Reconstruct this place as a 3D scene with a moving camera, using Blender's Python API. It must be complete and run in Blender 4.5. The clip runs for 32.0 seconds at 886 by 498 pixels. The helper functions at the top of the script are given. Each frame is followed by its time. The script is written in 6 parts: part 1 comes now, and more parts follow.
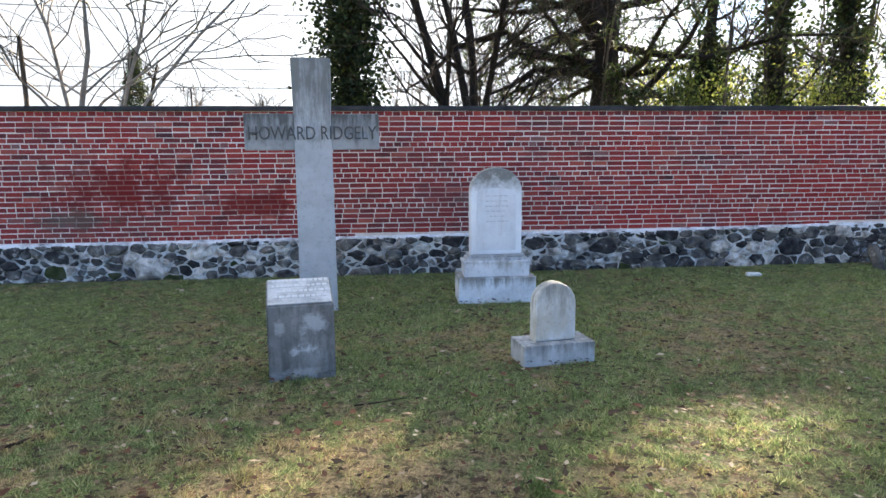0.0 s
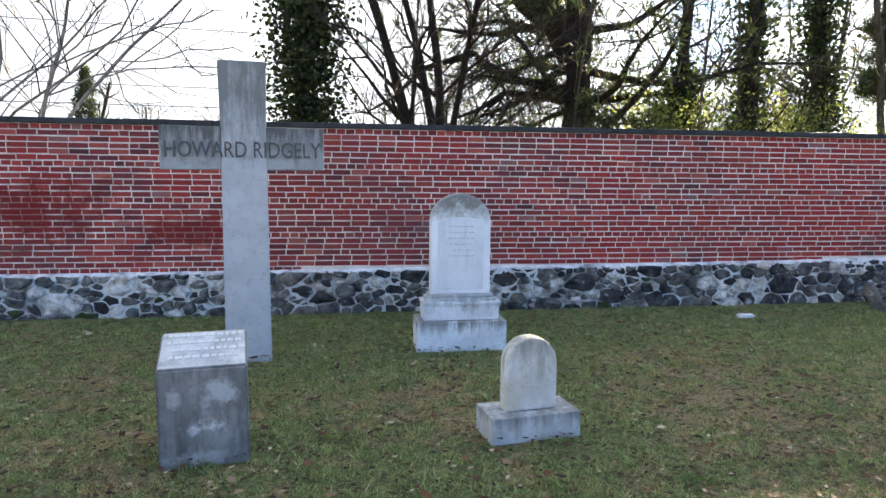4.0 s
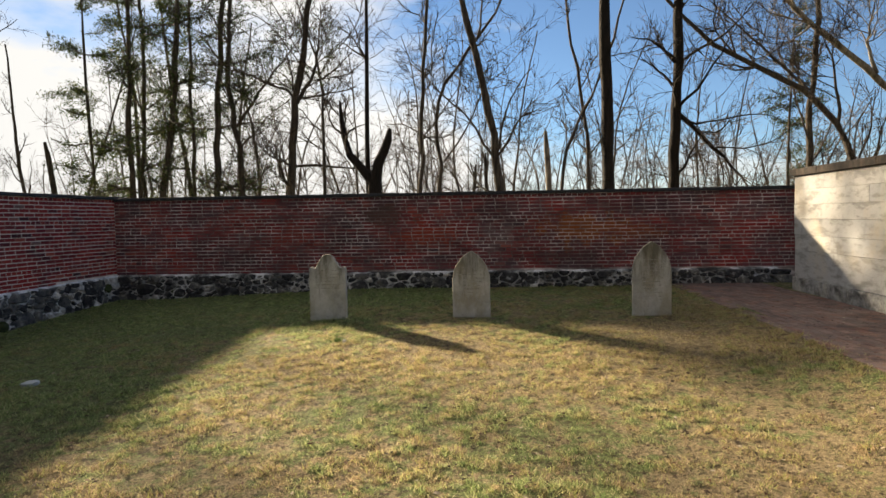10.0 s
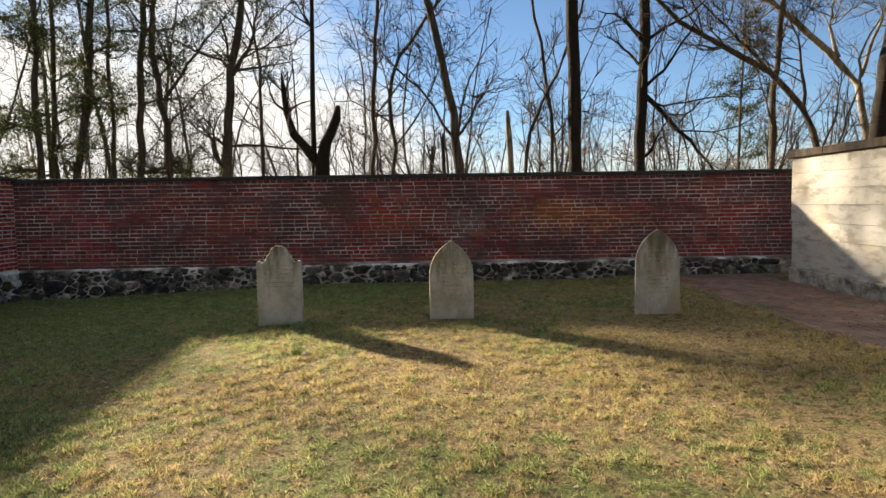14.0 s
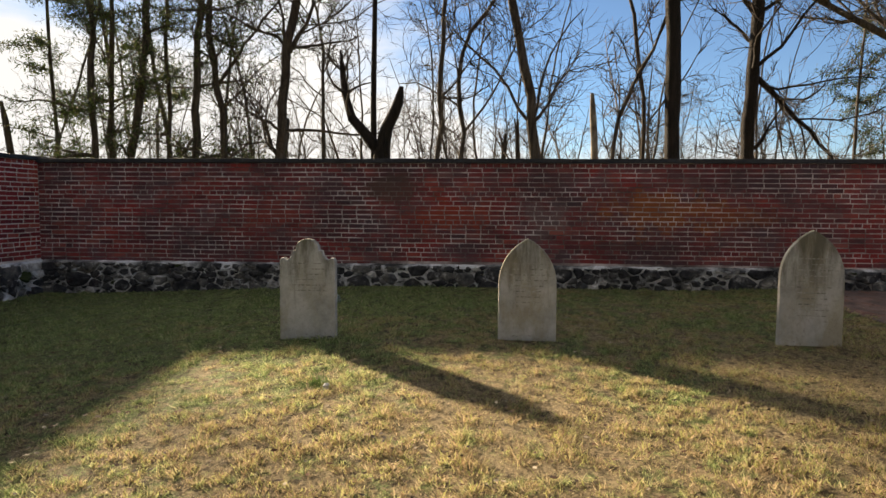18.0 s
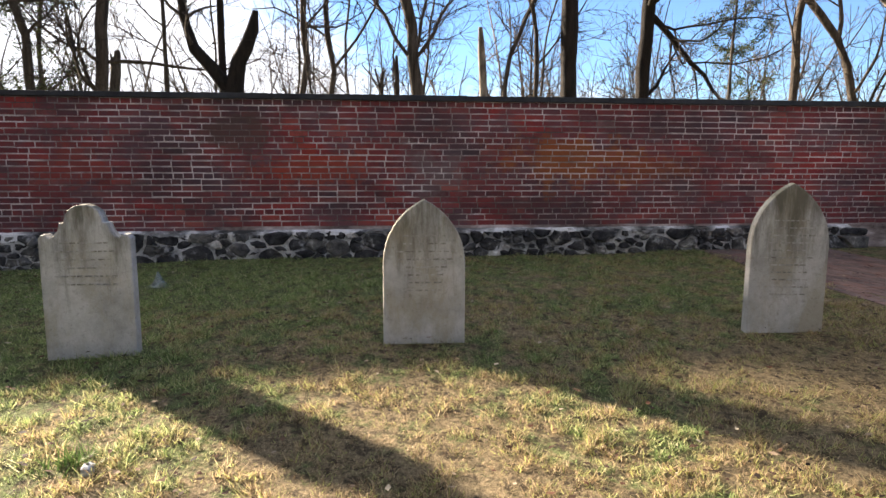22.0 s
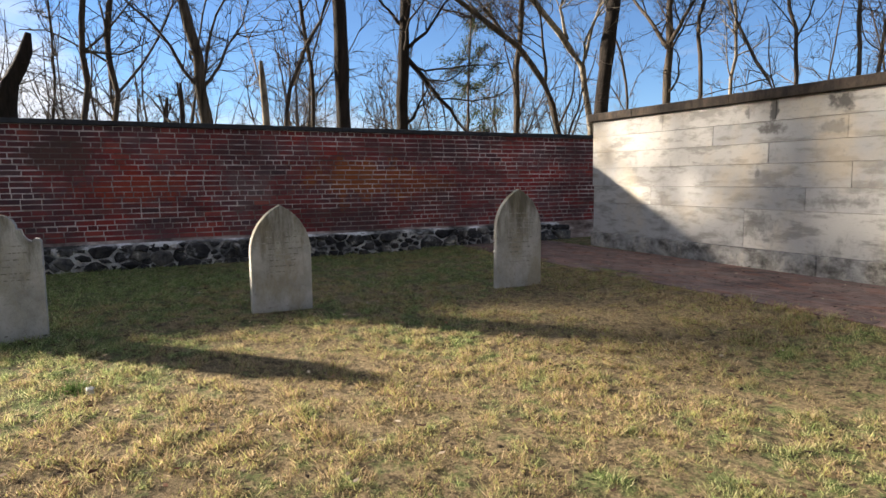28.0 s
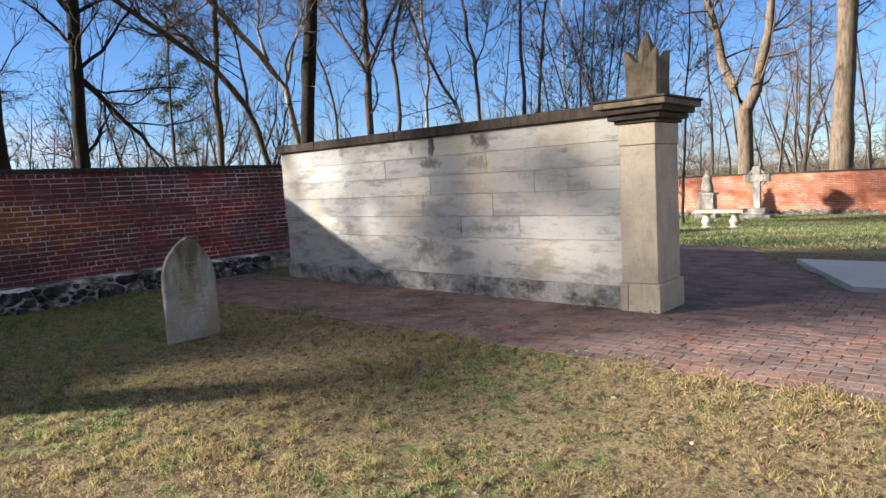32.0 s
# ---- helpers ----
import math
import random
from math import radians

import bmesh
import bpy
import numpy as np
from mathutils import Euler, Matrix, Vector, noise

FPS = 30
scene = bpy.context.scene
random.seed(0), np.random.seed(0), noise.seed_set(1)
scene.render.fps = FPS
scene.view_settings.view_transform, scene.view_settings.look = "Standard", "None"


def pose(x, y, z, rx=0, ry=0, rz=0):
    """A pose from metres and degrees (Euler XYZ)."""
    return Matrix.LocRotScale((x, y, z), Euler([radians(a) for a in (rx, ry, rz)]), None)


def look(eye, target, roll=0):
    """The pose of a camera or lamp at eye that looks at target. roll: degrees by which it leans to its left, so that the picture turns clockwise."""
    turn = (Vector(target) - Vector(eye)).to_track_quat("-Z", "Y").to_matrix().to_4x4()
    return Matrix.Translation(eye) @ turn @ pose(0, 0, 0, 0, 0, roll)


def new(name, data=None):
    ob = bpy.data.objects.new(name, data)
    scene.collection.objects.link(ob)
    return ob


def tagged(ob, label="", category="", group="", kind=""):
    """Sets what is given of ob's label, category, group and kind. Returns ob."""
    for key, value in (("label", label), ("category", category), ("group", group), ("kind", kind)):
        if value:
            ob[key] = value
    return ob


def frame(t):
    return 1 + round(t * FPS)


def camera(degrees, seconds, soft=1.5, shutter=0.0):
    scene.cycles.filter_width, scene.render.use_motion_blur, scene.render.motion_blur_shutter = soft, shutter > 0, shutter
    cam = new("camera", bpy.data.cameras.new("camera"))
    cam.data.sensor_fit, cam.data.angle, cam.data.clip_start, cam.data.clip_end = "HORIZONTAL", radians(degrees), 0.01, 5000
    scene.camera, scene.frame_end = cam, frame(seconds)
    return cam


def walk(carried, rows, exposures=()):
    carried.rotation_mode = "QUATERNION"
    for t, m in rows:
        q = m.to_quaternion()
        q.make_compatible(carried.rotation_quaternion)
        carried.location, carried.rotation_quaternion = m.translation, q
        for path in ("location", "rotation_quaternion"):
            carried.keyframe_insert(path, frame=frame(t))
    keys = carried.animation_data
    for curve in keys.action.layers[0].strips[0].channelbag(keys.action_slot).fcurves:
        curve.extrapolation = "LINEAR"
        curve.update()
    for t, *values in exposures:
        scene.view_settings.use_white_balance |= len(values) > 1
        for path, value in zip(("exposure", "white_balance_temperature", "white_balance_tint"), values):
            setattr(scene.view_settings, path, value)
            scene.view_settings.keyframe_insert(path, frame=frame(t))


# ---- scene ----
cam = camera(68.73, 32.0)
PATH = [
    (0, (-13.756, -8.075, 1.697), (-13.482, -6.117, 1.395), -0.49),
    (0.5, (-13.724, -8.054, 1.697), (-13.469, -6.094, 1.389), -0.59),
    (1, (-13.670, -8.000, 1.697), (-13.435, -6.036, 1.402), -0.55),
    (1.5, (-13.654, -7.805, 1.703), (-13.424, -5.837, 1.426), -0.49),
    (2, (-13.642, -7.555, 1.721), (-13.416, -5.586, 1.457), -0.45),
    (2.5, (-13.557, -7.323, 1.731), (-13.327, -5.353, 1.469), -0.35),
    (4.5, (-13.479, -7.097, 1.647), (-12.961, -5.176, 1.447), 0.55),
    (5, (-13.434, -7.108, 1.644), (-12.702, -5.255, 1.468), 0.56),
    (5.5, (-13.409, -7.144, 1.653), (-12.419, -5.413, 1.503), 0.50),
    (6, (-13.360, -7.177, 1.674), (-12.130, -5.604, 1.545), 0.34),
    (6.5, (-13.341, -7.183, 1.656), (-11.910, -5.789, 1.553), 0.04),
    (7, (-13.280, -7.241, 1.678), (-11.694, -6.025, 1.588), 0.08),
    (7.5, (-13.174, -7.354, 1.644), (-11.457, -6.329, 1.568), -0.39),
    (8, (-12.997, -7.472, 1.637), (-11.169, -6.662, 1.565), -0.50),
    (8.5, (-12.829, -7.518, 1.636), (-10.916, -6.939, 1.555), -0.52),
    (9, (-12.674, -7.507, 1.689), (-10.711, -7.137, 1.598), -0.65),
    (9.5, (-12.564, -7.471, 1.711), (-10.579, -7.251, 1.619), -0.85),
    (10, (-12.436, -7.601, 1.733), (-10.445, -7.440, 1.634), -1.02),
    (10.5, (-12.388, -7.562, 1.728), (-10.395, -7.437, 1.618), -1.22),
    (11, (-12.324, -7.451, 1.726), (-10.331, -7.358, 1.590), -1.37),
    (11.5, (-12.174, -7.354, 1.721), (-10.181, -7.305, 1.562), -1.41),
    (12, (-11.930, -7.287, 1.700), (-9.937, -7.285, 1.528), -1.33),
    (12.5, (-11.714, -7.183, 1.660), (-9.721, -7.218, 1.491), -1.13),
    (13, (-11.477, -7.177, 1.604), (-9.483, -7.227, 1.456), -0.77),
    (13.5, (-11.266, -7.124, 1.671), (-9.273, -7.178, 1.518), -0.88),
    (14, (-11.079, -7.031, 1.694), (-9.084, -7.066, 1.555), -0.93),
    (14.5, (-10.889, -6.974, 1.700), (-8.893, -6.977, 1.570), -1.19),
    (16.5, (-10.052, -7.047, 1.616), (-8.059, -6.933, 1.502), -0.25),
    (17, (-9.807, -7.056, 1.593), (-7.815, -6.918, 1.475), -0.10),
    (17.5, (-9.566, -7.019, 1.584), (-7.576, -6.860, 1.460), 0.08),
    (18, (-9.316, -7.007, 1.559), (-7.329, -6.832, 1.421), 0.32),
    (18.5, (-9.056, -7.014, 1.554), (-7.070, -6.838, 1.394), 0.47),
    (19, (-8.795, -6.997, 1.532), (-6.809, -6.837, 1.351), 0.55),
    (19.5, (-8.556, -6.978, 1.510), (-6.569, -6.848, 1.318), 0.74),
    (20, (-8.285, -6.949, 1.524), (-6.296, -6.868, 1.329), 0.63),
    (20.5, (-8.039, -6.908, 1.522), (-6.048, -6.896, 1.326), 0.51),
    (21, (-7.843, -6.909, 1.539), (-5.855, -6.973, 1.327), 0.17),
    (21.5, (-7.651, -6.960, 1.526), (-5.672, -7.108, 1.285), 0.22),
    (22, (-7.498, -6.967, 1.517), (-5.528, -7.167, 1.236), 0.16),
    (22.5, (-7.390, -6.932, 1.520), (-5.426, -7.140, 1.206), 0.15),
    (23, (-7.344, -6.934, 1.538), (-5.380, -7.102, 1.203), 0.02),
    (23.5, (-7.327, -6.944, 1.537), (-5.360, -7.055, 1.194), -0.04),
    (24, (-7.319, -6.959, 1.538), (-5.350, -7.021, 1.193), -0.03),
    (24.5, (-7.324, -6.938, 1.538), (-5.355, -6.982, 1.189), 0.04),
    (26.5, (-9.412, -6.071, 1.616), (-7.514, -6.642, 1.349), 0.90),
    (27, (-9.277, -6.045, 1.544), (-7.414, -6.730, 1.295), 0.33),
    (27.5, (-9.120, -5.951, 1.533), (-7.311, -6.768, 1.286), 0.10),
    (28, (-9.060, -5.970, 1.466), (-7.289, -6.873, 1.250), -0.51),
    (28.5, (-9.258, -5.972, 1.572), (-7.507, -6.910, 1.340), -0.61),
    (29, (-9.156, -6.010, 1.586), (-7.437, -7.007, 1.362), -0.91),
    (29.5, (-9.126, -6.155, 1.599), (-7.432, -7.196, 1.388), -1.44),
    (30, (-9.112, -6.323, 1.616), (-7.446, -7.411, 1.416), -1.78),
    (30.5, (-8.991, -6.487, 1.612), (-7.372, -7.646, 1.419), -3.06),
    (31, (-9.064, -6.544, 1.693), (-7.513, -7.791, 1.494), -3.10),
    (31.5, (-9.334, -6.422, 1.751), (-7.894, -7.795, 1.544), -3.26),
    (32, (-9.464, -6.493, 1.774), (-8.180, -8.011, 1.563), -3.13),
]
EXPOSURES = [(0, 3.5, 6300, 10), (2, 3.55, 6300, 10), (5, 3.6, 6500, 10), (6, 3.4, 6700, 10), (7, 3.0, 6900, 10), (8.5, 2.0, 7100, 10), (9.5, 1.87, 7100, 10), (14, 2.0, 7200, 10), (18, 1.95, 7200, 11),
             (21, 2.45, 6600, 12), (23, 2.8, 6200, 17), (25, 2.95, 6100, 17), (27, 2.15, 6250, 13), (29, 2.0, 6100, 13), (32, 1.9, 5700, 13)]

walk(cam, [(t, look(eye, target, roll)) for t, eye, target, roll in PATH], EXPOSURES)

# ---------------------------------------------------------------- light
SUN_AZ, SUN_EL = 43.0, 18.0     # degrees to the right of +y, above the horizon
world = bpy.data.worlds.new("sky")
scene.world = world
world.use_nodes = True
wn, wl = world.node_tree.nodes, world.node_tree.links
wn.clear()


def build_sky():
    out = wn.new("ShaderNodeOutputWorld")
    bg = wn.new("ShaderNodeBackground")
    sky = wn.new("ShaderNodeTexSky")
    sky.sky_type = "NISHITA"
    sky.sun_disc = False
    sky.sun_elevation, sky.sun_rotation = radians(SUN_EL), radians(SUN_AZ)
    sky.air_density, sky.dust_density, sky.ozone_density = 0.8, 0.0, 4.0
    # broken cloud, thicker low down and round the sun's quarter
    tc = wn.new("ShaderNodeTexCoord")
    mp = wn.new("ShaderNodeMapping")
    mp.inputs["Scale"].default_value = (1.0, 1.0, 2.6)
    wl.new(tc.outputs["Generated"], mp.inputs["Vector"])
    n1 = wn.new("ShaderNodeTexNoise")
    n1.inputs["Scale"].default_value, n1.inputs["Detail"].default_value = 2.6, 7.0
    n1.inputs["Roughness"].default_value = 0.58
    wl.new(mp.outputs["Vector"], n1.inputs["Vector"])
    dot = wn.new("ShaderNodeVectorMath")
    dot.operation = "DOT_PRODUCT"
    wl.new(tc.outputs["Generated"], dot.inputs[0])
    dot.inputs[1].default_value = (0.50, -0.86, 0.12)       # the clear quarter
    toward = wn.new("ShaderNodeMapRange")
    toward.inputs["From Min"].default_value, toward.inputs["From Max"].default_value = 0.25, 0.70
    toward.inputs["To Min"].default_value, toward.inputs["To Max"].default_value = 0.24, -0.17
    wl.new(dot.outputs["Value"], toward.inputs["Value"])
    add = wn.new("ShaderNodeMath")
    wl.new(n1.outputs["Fac"], add.inputs[0])
    wl.new(toward.outputs["Result"], add.inputs[1])
    # pale haze low over the woods
    sep = wn.new("ShaderNodeSeparateXYZ")
    wl.new(tc.outputs["Generated"], sep.inputs[0])
    low = wn.new("ShaderNodeMapRange")
    low.inputs["From Min"].default_value, low.inputs["From Max"].default_value = 0.0, 0.24
    low.inputs["To Min"].default_value, low.inputs["To Max"].default_value = 0.20, 0.0
    wl.new(sep.outputs["Z"], low.inputs["Value"])
    add2 = wn.new("ShaderNodeMath")
    wl.new(add.outputs[0], add2.inputs[0])
    wl.new(low.outputs["Result"], add2.inputs[1])
    ramp = wn.new("ShaderNodeValToRGB")
    ramp.color_ramp.elements[0].position, ramp.color_ramp.elements[1].position = 0.48, 0.72
    wl.new(add2.outputs[0], ramp.inputs["Fac"])
    glow = wn.new("ShaderNodeMapRange")
    glow.inputs["From Min"].default_value, glow.inputs["From Max"].default_value = -0.2, 1.0
    glow.inputs["To Min"].default_value, glow.inputs["To Max"].default_value = 2.2, 6.6
    near_sun = wn.new("ShaderNodeVectorMath")
    near_sun.operation = "DOT_PRODUCT"
    wl.new(tc.outputs["Generated"], near_sun.inputs[0])
    near_sun.inputs[1].default_value = (0.95, 0.22, 0.22)      # the bright eastern sky
    wl.new(near_sun.outputs["Value"], glow.inputs["Value"])
    tint = wn.new("ShaderNodeVectorMath")
    tint.operation = "SCALE"
    tint.inputs[0].default_value = (0.94, 0.97, 1.0)
    wl.new(glow.outputs["Result"], tint.inputs["Scale"])
    mix = wn.new("ShaderNodeMix")
    mix.data_type = "RGBA"
    wl.new(ramp.outputs["Color"], mix.inputs["Factor"])
    clear = wn.new("ShaderNodeVectorMath")
    clear.operation = "SCALE"
    clear.inputs["Scale"].default_value = 1.0
    wl.new(sky.outputs["Color"], clear.inputs[0])
    wl.new(clear.outputs["Vector"], mix.inputs["A"])
    wl.new(tint.outputs["Vector"], mix.inputs["B"])
    wl.new(mix.outputs["Result"], bg.inputs["Color"])
    bg.inputs["Strength"].default_value = 0.044
    wl.new(bg.outputs["Background"], out.inputs["Surface"])


build_sky()
sun_data = bpy.data.lights.new("sun", "SUN")
sun_data.energy, sun_data.angle, sun_data.color = 4.9, radians(2.0), (1.0, 0.84, 0.62)
sun_dir = Vector((math.sin(radians(SUN_AZ)) * math.cos(radians(SUN_EL)),
                  math.cos(radians(SUN_AZ)) * math.cos(radians(SUN_EL)), math.sin(radians(SUN_EL))))
sun_ob = new("sun", sun_data)
sun_ob.matrix_world = look(sun_dir * 40, (0, 0, 0))


# ---------------------------------------------------------------- materials
def mat_base(name, rough=0.9):
    m = bpy.data.materials.new(name)
    m.use_nodes = True
    nt = m.node_tree
    b = nt.nodes["Principled BSDF"]
    b.inputs["Roughness"].default_value = rough
    b.inputs["Specular IOR Level"].default_value = 0.25
    return m, nt, b


def node(nt, kind, **inputs):
    n = nt.nodes.new(kind)
    for k, v in inputs.items():
        n.inputs[k.replace("_", " ")].default_value = v
    return n


def coords(nt, what="Object", scale=(1, 1, 1)):
    tc = nt.nodes.new("ShaderNodeTexCoord")
    if what == "World":
        g = nt.nodes.new("ShaderNodeNewGeometry")
        src = g.outputs["Position"]
    else:
        src = tc.outputs[what]
    mp = nt.nodes.new("ShaderNodeMapping")
    mp.inputs["Scale"].default_value = scale
    nt.links.new(src, mp.inputs["Vector"])
    return mp.outputs["Vector"]


def noise_fac(nt, vec, scale, detail=5.0, rough=0.6):
    n = node(nt, "ShaderNodeTexNoise", Scale=scale, Detail=detail, Roughness=rough)
    nt.links.new(vec, n.inputs["Vector"])
    return n.outputs["Fac"]


def ramp(nt, fac, stops):
    r = nt.nodes.new("ShaderNodeValToRGB")
    el = r.color_ramp.elements
    while len(el) < len(stops):
        el.new(0.5)
    for e, (p, c) in zip(el, stops):
        e.position, e.color = p, (*c, 1) if len(c) == 3 else c
    nt.links.new(fac, r.inputs["Fac"])
    return r.outputs["Color"]


def mixc(nt, fac, a, b, mode="MIX"):
    m = nt.nodes.new("ShaderNodeMix")
    m.data_type, m.blend_type = "RGBA", mode
    for s, v in (("Factor", fac), ("A", a), ("B", b)):
        if isinstance(v, (int, float)):
            m.inputs[s].default_value = v
        elif isinstance(v, tuple):
            m.inputs[s].default_value = (*v, 1)
        else:
            nt.links.new(v, m.inputs[s])
    return m.outputs["Result"]


def bump(nt, b, fac, strength, dist=0.01):
    n = node(nt, "ShaderNodeBump", Strength=strength, Distance=dist)
    nt.links.new(fac, n.inputs["Height"])
    nt.links.new(n.outputs["Normal"], b.inputs["Normal"])


def random_fac(nt, island=False):
    if island:
        return nt.nodes.new("ShaderNodeNewGeometry").outputs["Random Per Island"]
    return nt.nodes.new("ShaderNodeObjectInfo").outputs["Random"]


def blot(nt, centre, radii, amount, scale=3.5):
    """A stain with a ragged edge round a place on a wall: its strength as a factor."""
    mp = nt.nodes.new("ShaderNodeMapping")
    mp.inputs["Scale"].default_value = tuple(1 / r for r in radii)
    mp.inputs["Location"].default_value = tuple(-c / r for c, r in zip(centre, radii))
    g = nt.nodes.new("ShaderNodeNewGeometry")
    nt.links.new(g.outputs["Position"], mp.inputs["Vector"])
    ln = nt.nodes.new("ShaderNodeVectorMath")
    ln.operation = "LENGTH"
    nt.links.new(mp.outputs["Vector"], ln.inputs[0])
    n = noise_fac(nt, g.outputs["Position"], scale, 6.0, 0.7)
    mad = nt.nodes.new("ShaderNodeMath")
    mad.operation = "MULTIPLY_ADD"
    nt.links.new(n, mad.inputs[0])
    mad.inputs[1].default_value = 3.4
    mad.inputs[2].default_value = -0.8
    sub = nt.nodes.new("ShaderNodeMath")
    sub.operation = "SUBTRACT"
    nt.links.new(mad.outputs[0], sub.inputs[0])
    nt.links.new(ln.outputs["Value"], sub.inputs[1])
    return ramp(nt, sub.outputs[0], [(0.05, (0, 0, 0)), (0.6, (amount,) * 3)])


def brick_mat(name, island, worn=False):
    m, nt, b = mat_base(name, 0.88)
    vec = coords(nt, "World")
    r = random_fac(nt, island)
    base = ramp(nt, r, [(0.0, (0.075, 0.032, 0.036)), (0.16, (0.17, 0.04, 0.045)), (0.5, (0.27, 0.048, 0.049)),
                        (0.82, (0.37, 0.062, 0.054)), (0.95, (0.46, 0.12, 0.09)), (1.0, (0.22, 0.15, 0.15))])
    big = noise_fac(nt, vec, 1.1, 4.0, 0.6)
    col = mixc(nt, ramp(nt, big, [(0.42, (0, 0, 0)), (0.62, (1, 1, 1))]), base,
               mixc(nt, 0.55, base, (0.42, 0.035, 0.03)))
    big2 = noise_fac(nt, coords(nt, "World", (0.7, 0.7, 1.4)), 0.9, 5.0, 0.62)
    col = mixc(nt, ramp(nt, big2, [(0.5, (0, 0, 0)), (0.72, (0.7, 0.7, 0.7))]), col, (0.15, 0.058, 0.058))
    fine = noise_fac(nt, vec, 60, 4.0, 0.7)
    col = mixc(nt, 0.35, col, ramp(nt, fine, [(0.3, (0.25, 0.25, 0.25)), (0.7, (1, 1, 1))]), "MULTIPLY")
    lime = noise_fac(nt, vec, 5.5, 6.0, 0.7)
    col = mixc(nt, ramp(nt, lime, [(0.66, (0, 0, 0)), (0.82, (0.4, 0.4, 0.4))]), col, (0.46, 0.38, 0.38))
    if worn:        # grey-violet weathering, soot and rust-orange in long blotches
        col = mixc(nt, 0.10, col, (0.13, 0.085, 0.10))
        grey = noise_fac(nt, coords(nt, "World", (1, 0.7, 1.2)), 2.1, 6.0, 0.68)
        col = mixc(nt, ramp(nt, grey, [(0.44, (0, 0, 0)), (0.62, (0.75, 0.75, 0.75))]), col, (0.125, 0.083, 0.10))
        soot = noise_fac(nt, coords(nt, "World", (1, 0.55, 1.3)), 1.3, 6.0, 0.65)
        col = mixc(nt, ramp(nt, soot, [(0.44, (0, 0, 0)), (0.62, (0.8, 0.8, 0.8))]), col, (0.062, 0.042, 0.05))
        for c, rad, paint, amount in (((0, -9.2, 1.48), (1, 1.1, 0.4), (0.30, 0.095, 0.025), 0.8), ((0, -10.2, 1.35), (1, 0.8, 0.25), (0.27, 0.08, 0.025), 0.6),
                                      ((0, -6.3, 1.42), (1, 0.95, 0.3), (0.34, 0.055, 0.03), 0.75), ((0, -3.7, 1.4), (1, 0.6, 0.3), (0.30, 0.05, 0.035), 0.6),
                                      ((0, -5.4, 1.75), (1, 0.7, 0.35), (0.10, 0.062, 0.055), 0.7), ((0, -7.6, 1.35), (1, 0.5, 0.4), (0.17, 0.12, 0.125), 0.7)):
            col = mixc(nt, blot(nt, c, rad, amount), col, paint)
    else:           # damp, deep red patches
        for c, rad, paint, amount in (((-16.7, 0.88, 1.25), (1.15, 1, 0.5), (0.16, 0.014, 0.013), 0.85), ((-15.0, 0.78, 1.0), (0.75, 1, 0.3), (0.17, 0.016, 0.014), 0.8),
                                      ((-17.3, 0.9, 0.85), (0.7, 1, 0.16), (0.12, 0.085, 0.07), 0.7), ((-8.5, 0.44, 1.2), (1.2, 1, 0.3), (0.30, 0.03, 0.025), 0.5)):
            col = mixc(nt, blot(nt, c, rad, amount), col, paint)
    nt.links.new(col, b.inputs["Base Color"])
    bump(nt, b, fine, 0.5, 0.004)
    return m


def mottled(name, colours, scale=3.0, fine=70.0, rough=0.9, bump_s=0.4, what="World", stretch=(1, 1, 1), spread=(0.3, 0.7), dist=0.006):
    """Two-scale stone, paint or bark."""
    m, nt, b = mat_base(name, rough)
    vec = coords(nt, what, stretch)
    f1 = noise_fac(nt, vec, scale, 6.0, 0.65)
    n = len(colours)
    lo, hi = spread
    col = ramp(nt, f1, [(lo + (hi - lo) * i / max(1, n - 1), c) for i, c in enumerate(colours)])
    f2 = noise_fac(nt, vec, fine, 5.0, 0.7)
    col = mixc(nt, 0.45, col, ramp(nt, f2, [(0.25, (0.35, 0.35, 0.35)), (0.65, (1, 1, 1))]), "MULTIPLY")
    nt.links.new(col, b.inputs["Base Color"])
    bump(nt, b, f2, bump_s, dist)
    return m


def mortar_mat(name, colours, spread, stains):
    """Lime joints, pale where repointed, dark where damp."""
    m, nt, b = mat_base(name, 0.95)
    vec = coords(nt, "World", (1, 0.6, 1.6))
    f = noise_fac(nt, vec, 2.2, 6, 0.65)
    lo, hi = spread
    col = ramp(nt, f, [(lo + (hi - lo) * i / (len(colours) - 1), c) for i, c in enumerate(colours)])
    f2 = noise_fac(nt, coords(nt, "World"), 70, 5, 0.7)
    col = mixc(nt, 0.45, col, ramp(nt, f2, [(0.25, (0.35,) * 3), (0.65, (1,) * 3)]), "MULTIPLY")
    for c, rad, paint, amount in stains:
        col = mixc(nt, blot(nt, c, rad, amount), col, paint)
    nt.links.new(col, b.inputs["Base Color"])
    bump(nt, b, f2, 0.5, 0.006)
    return m


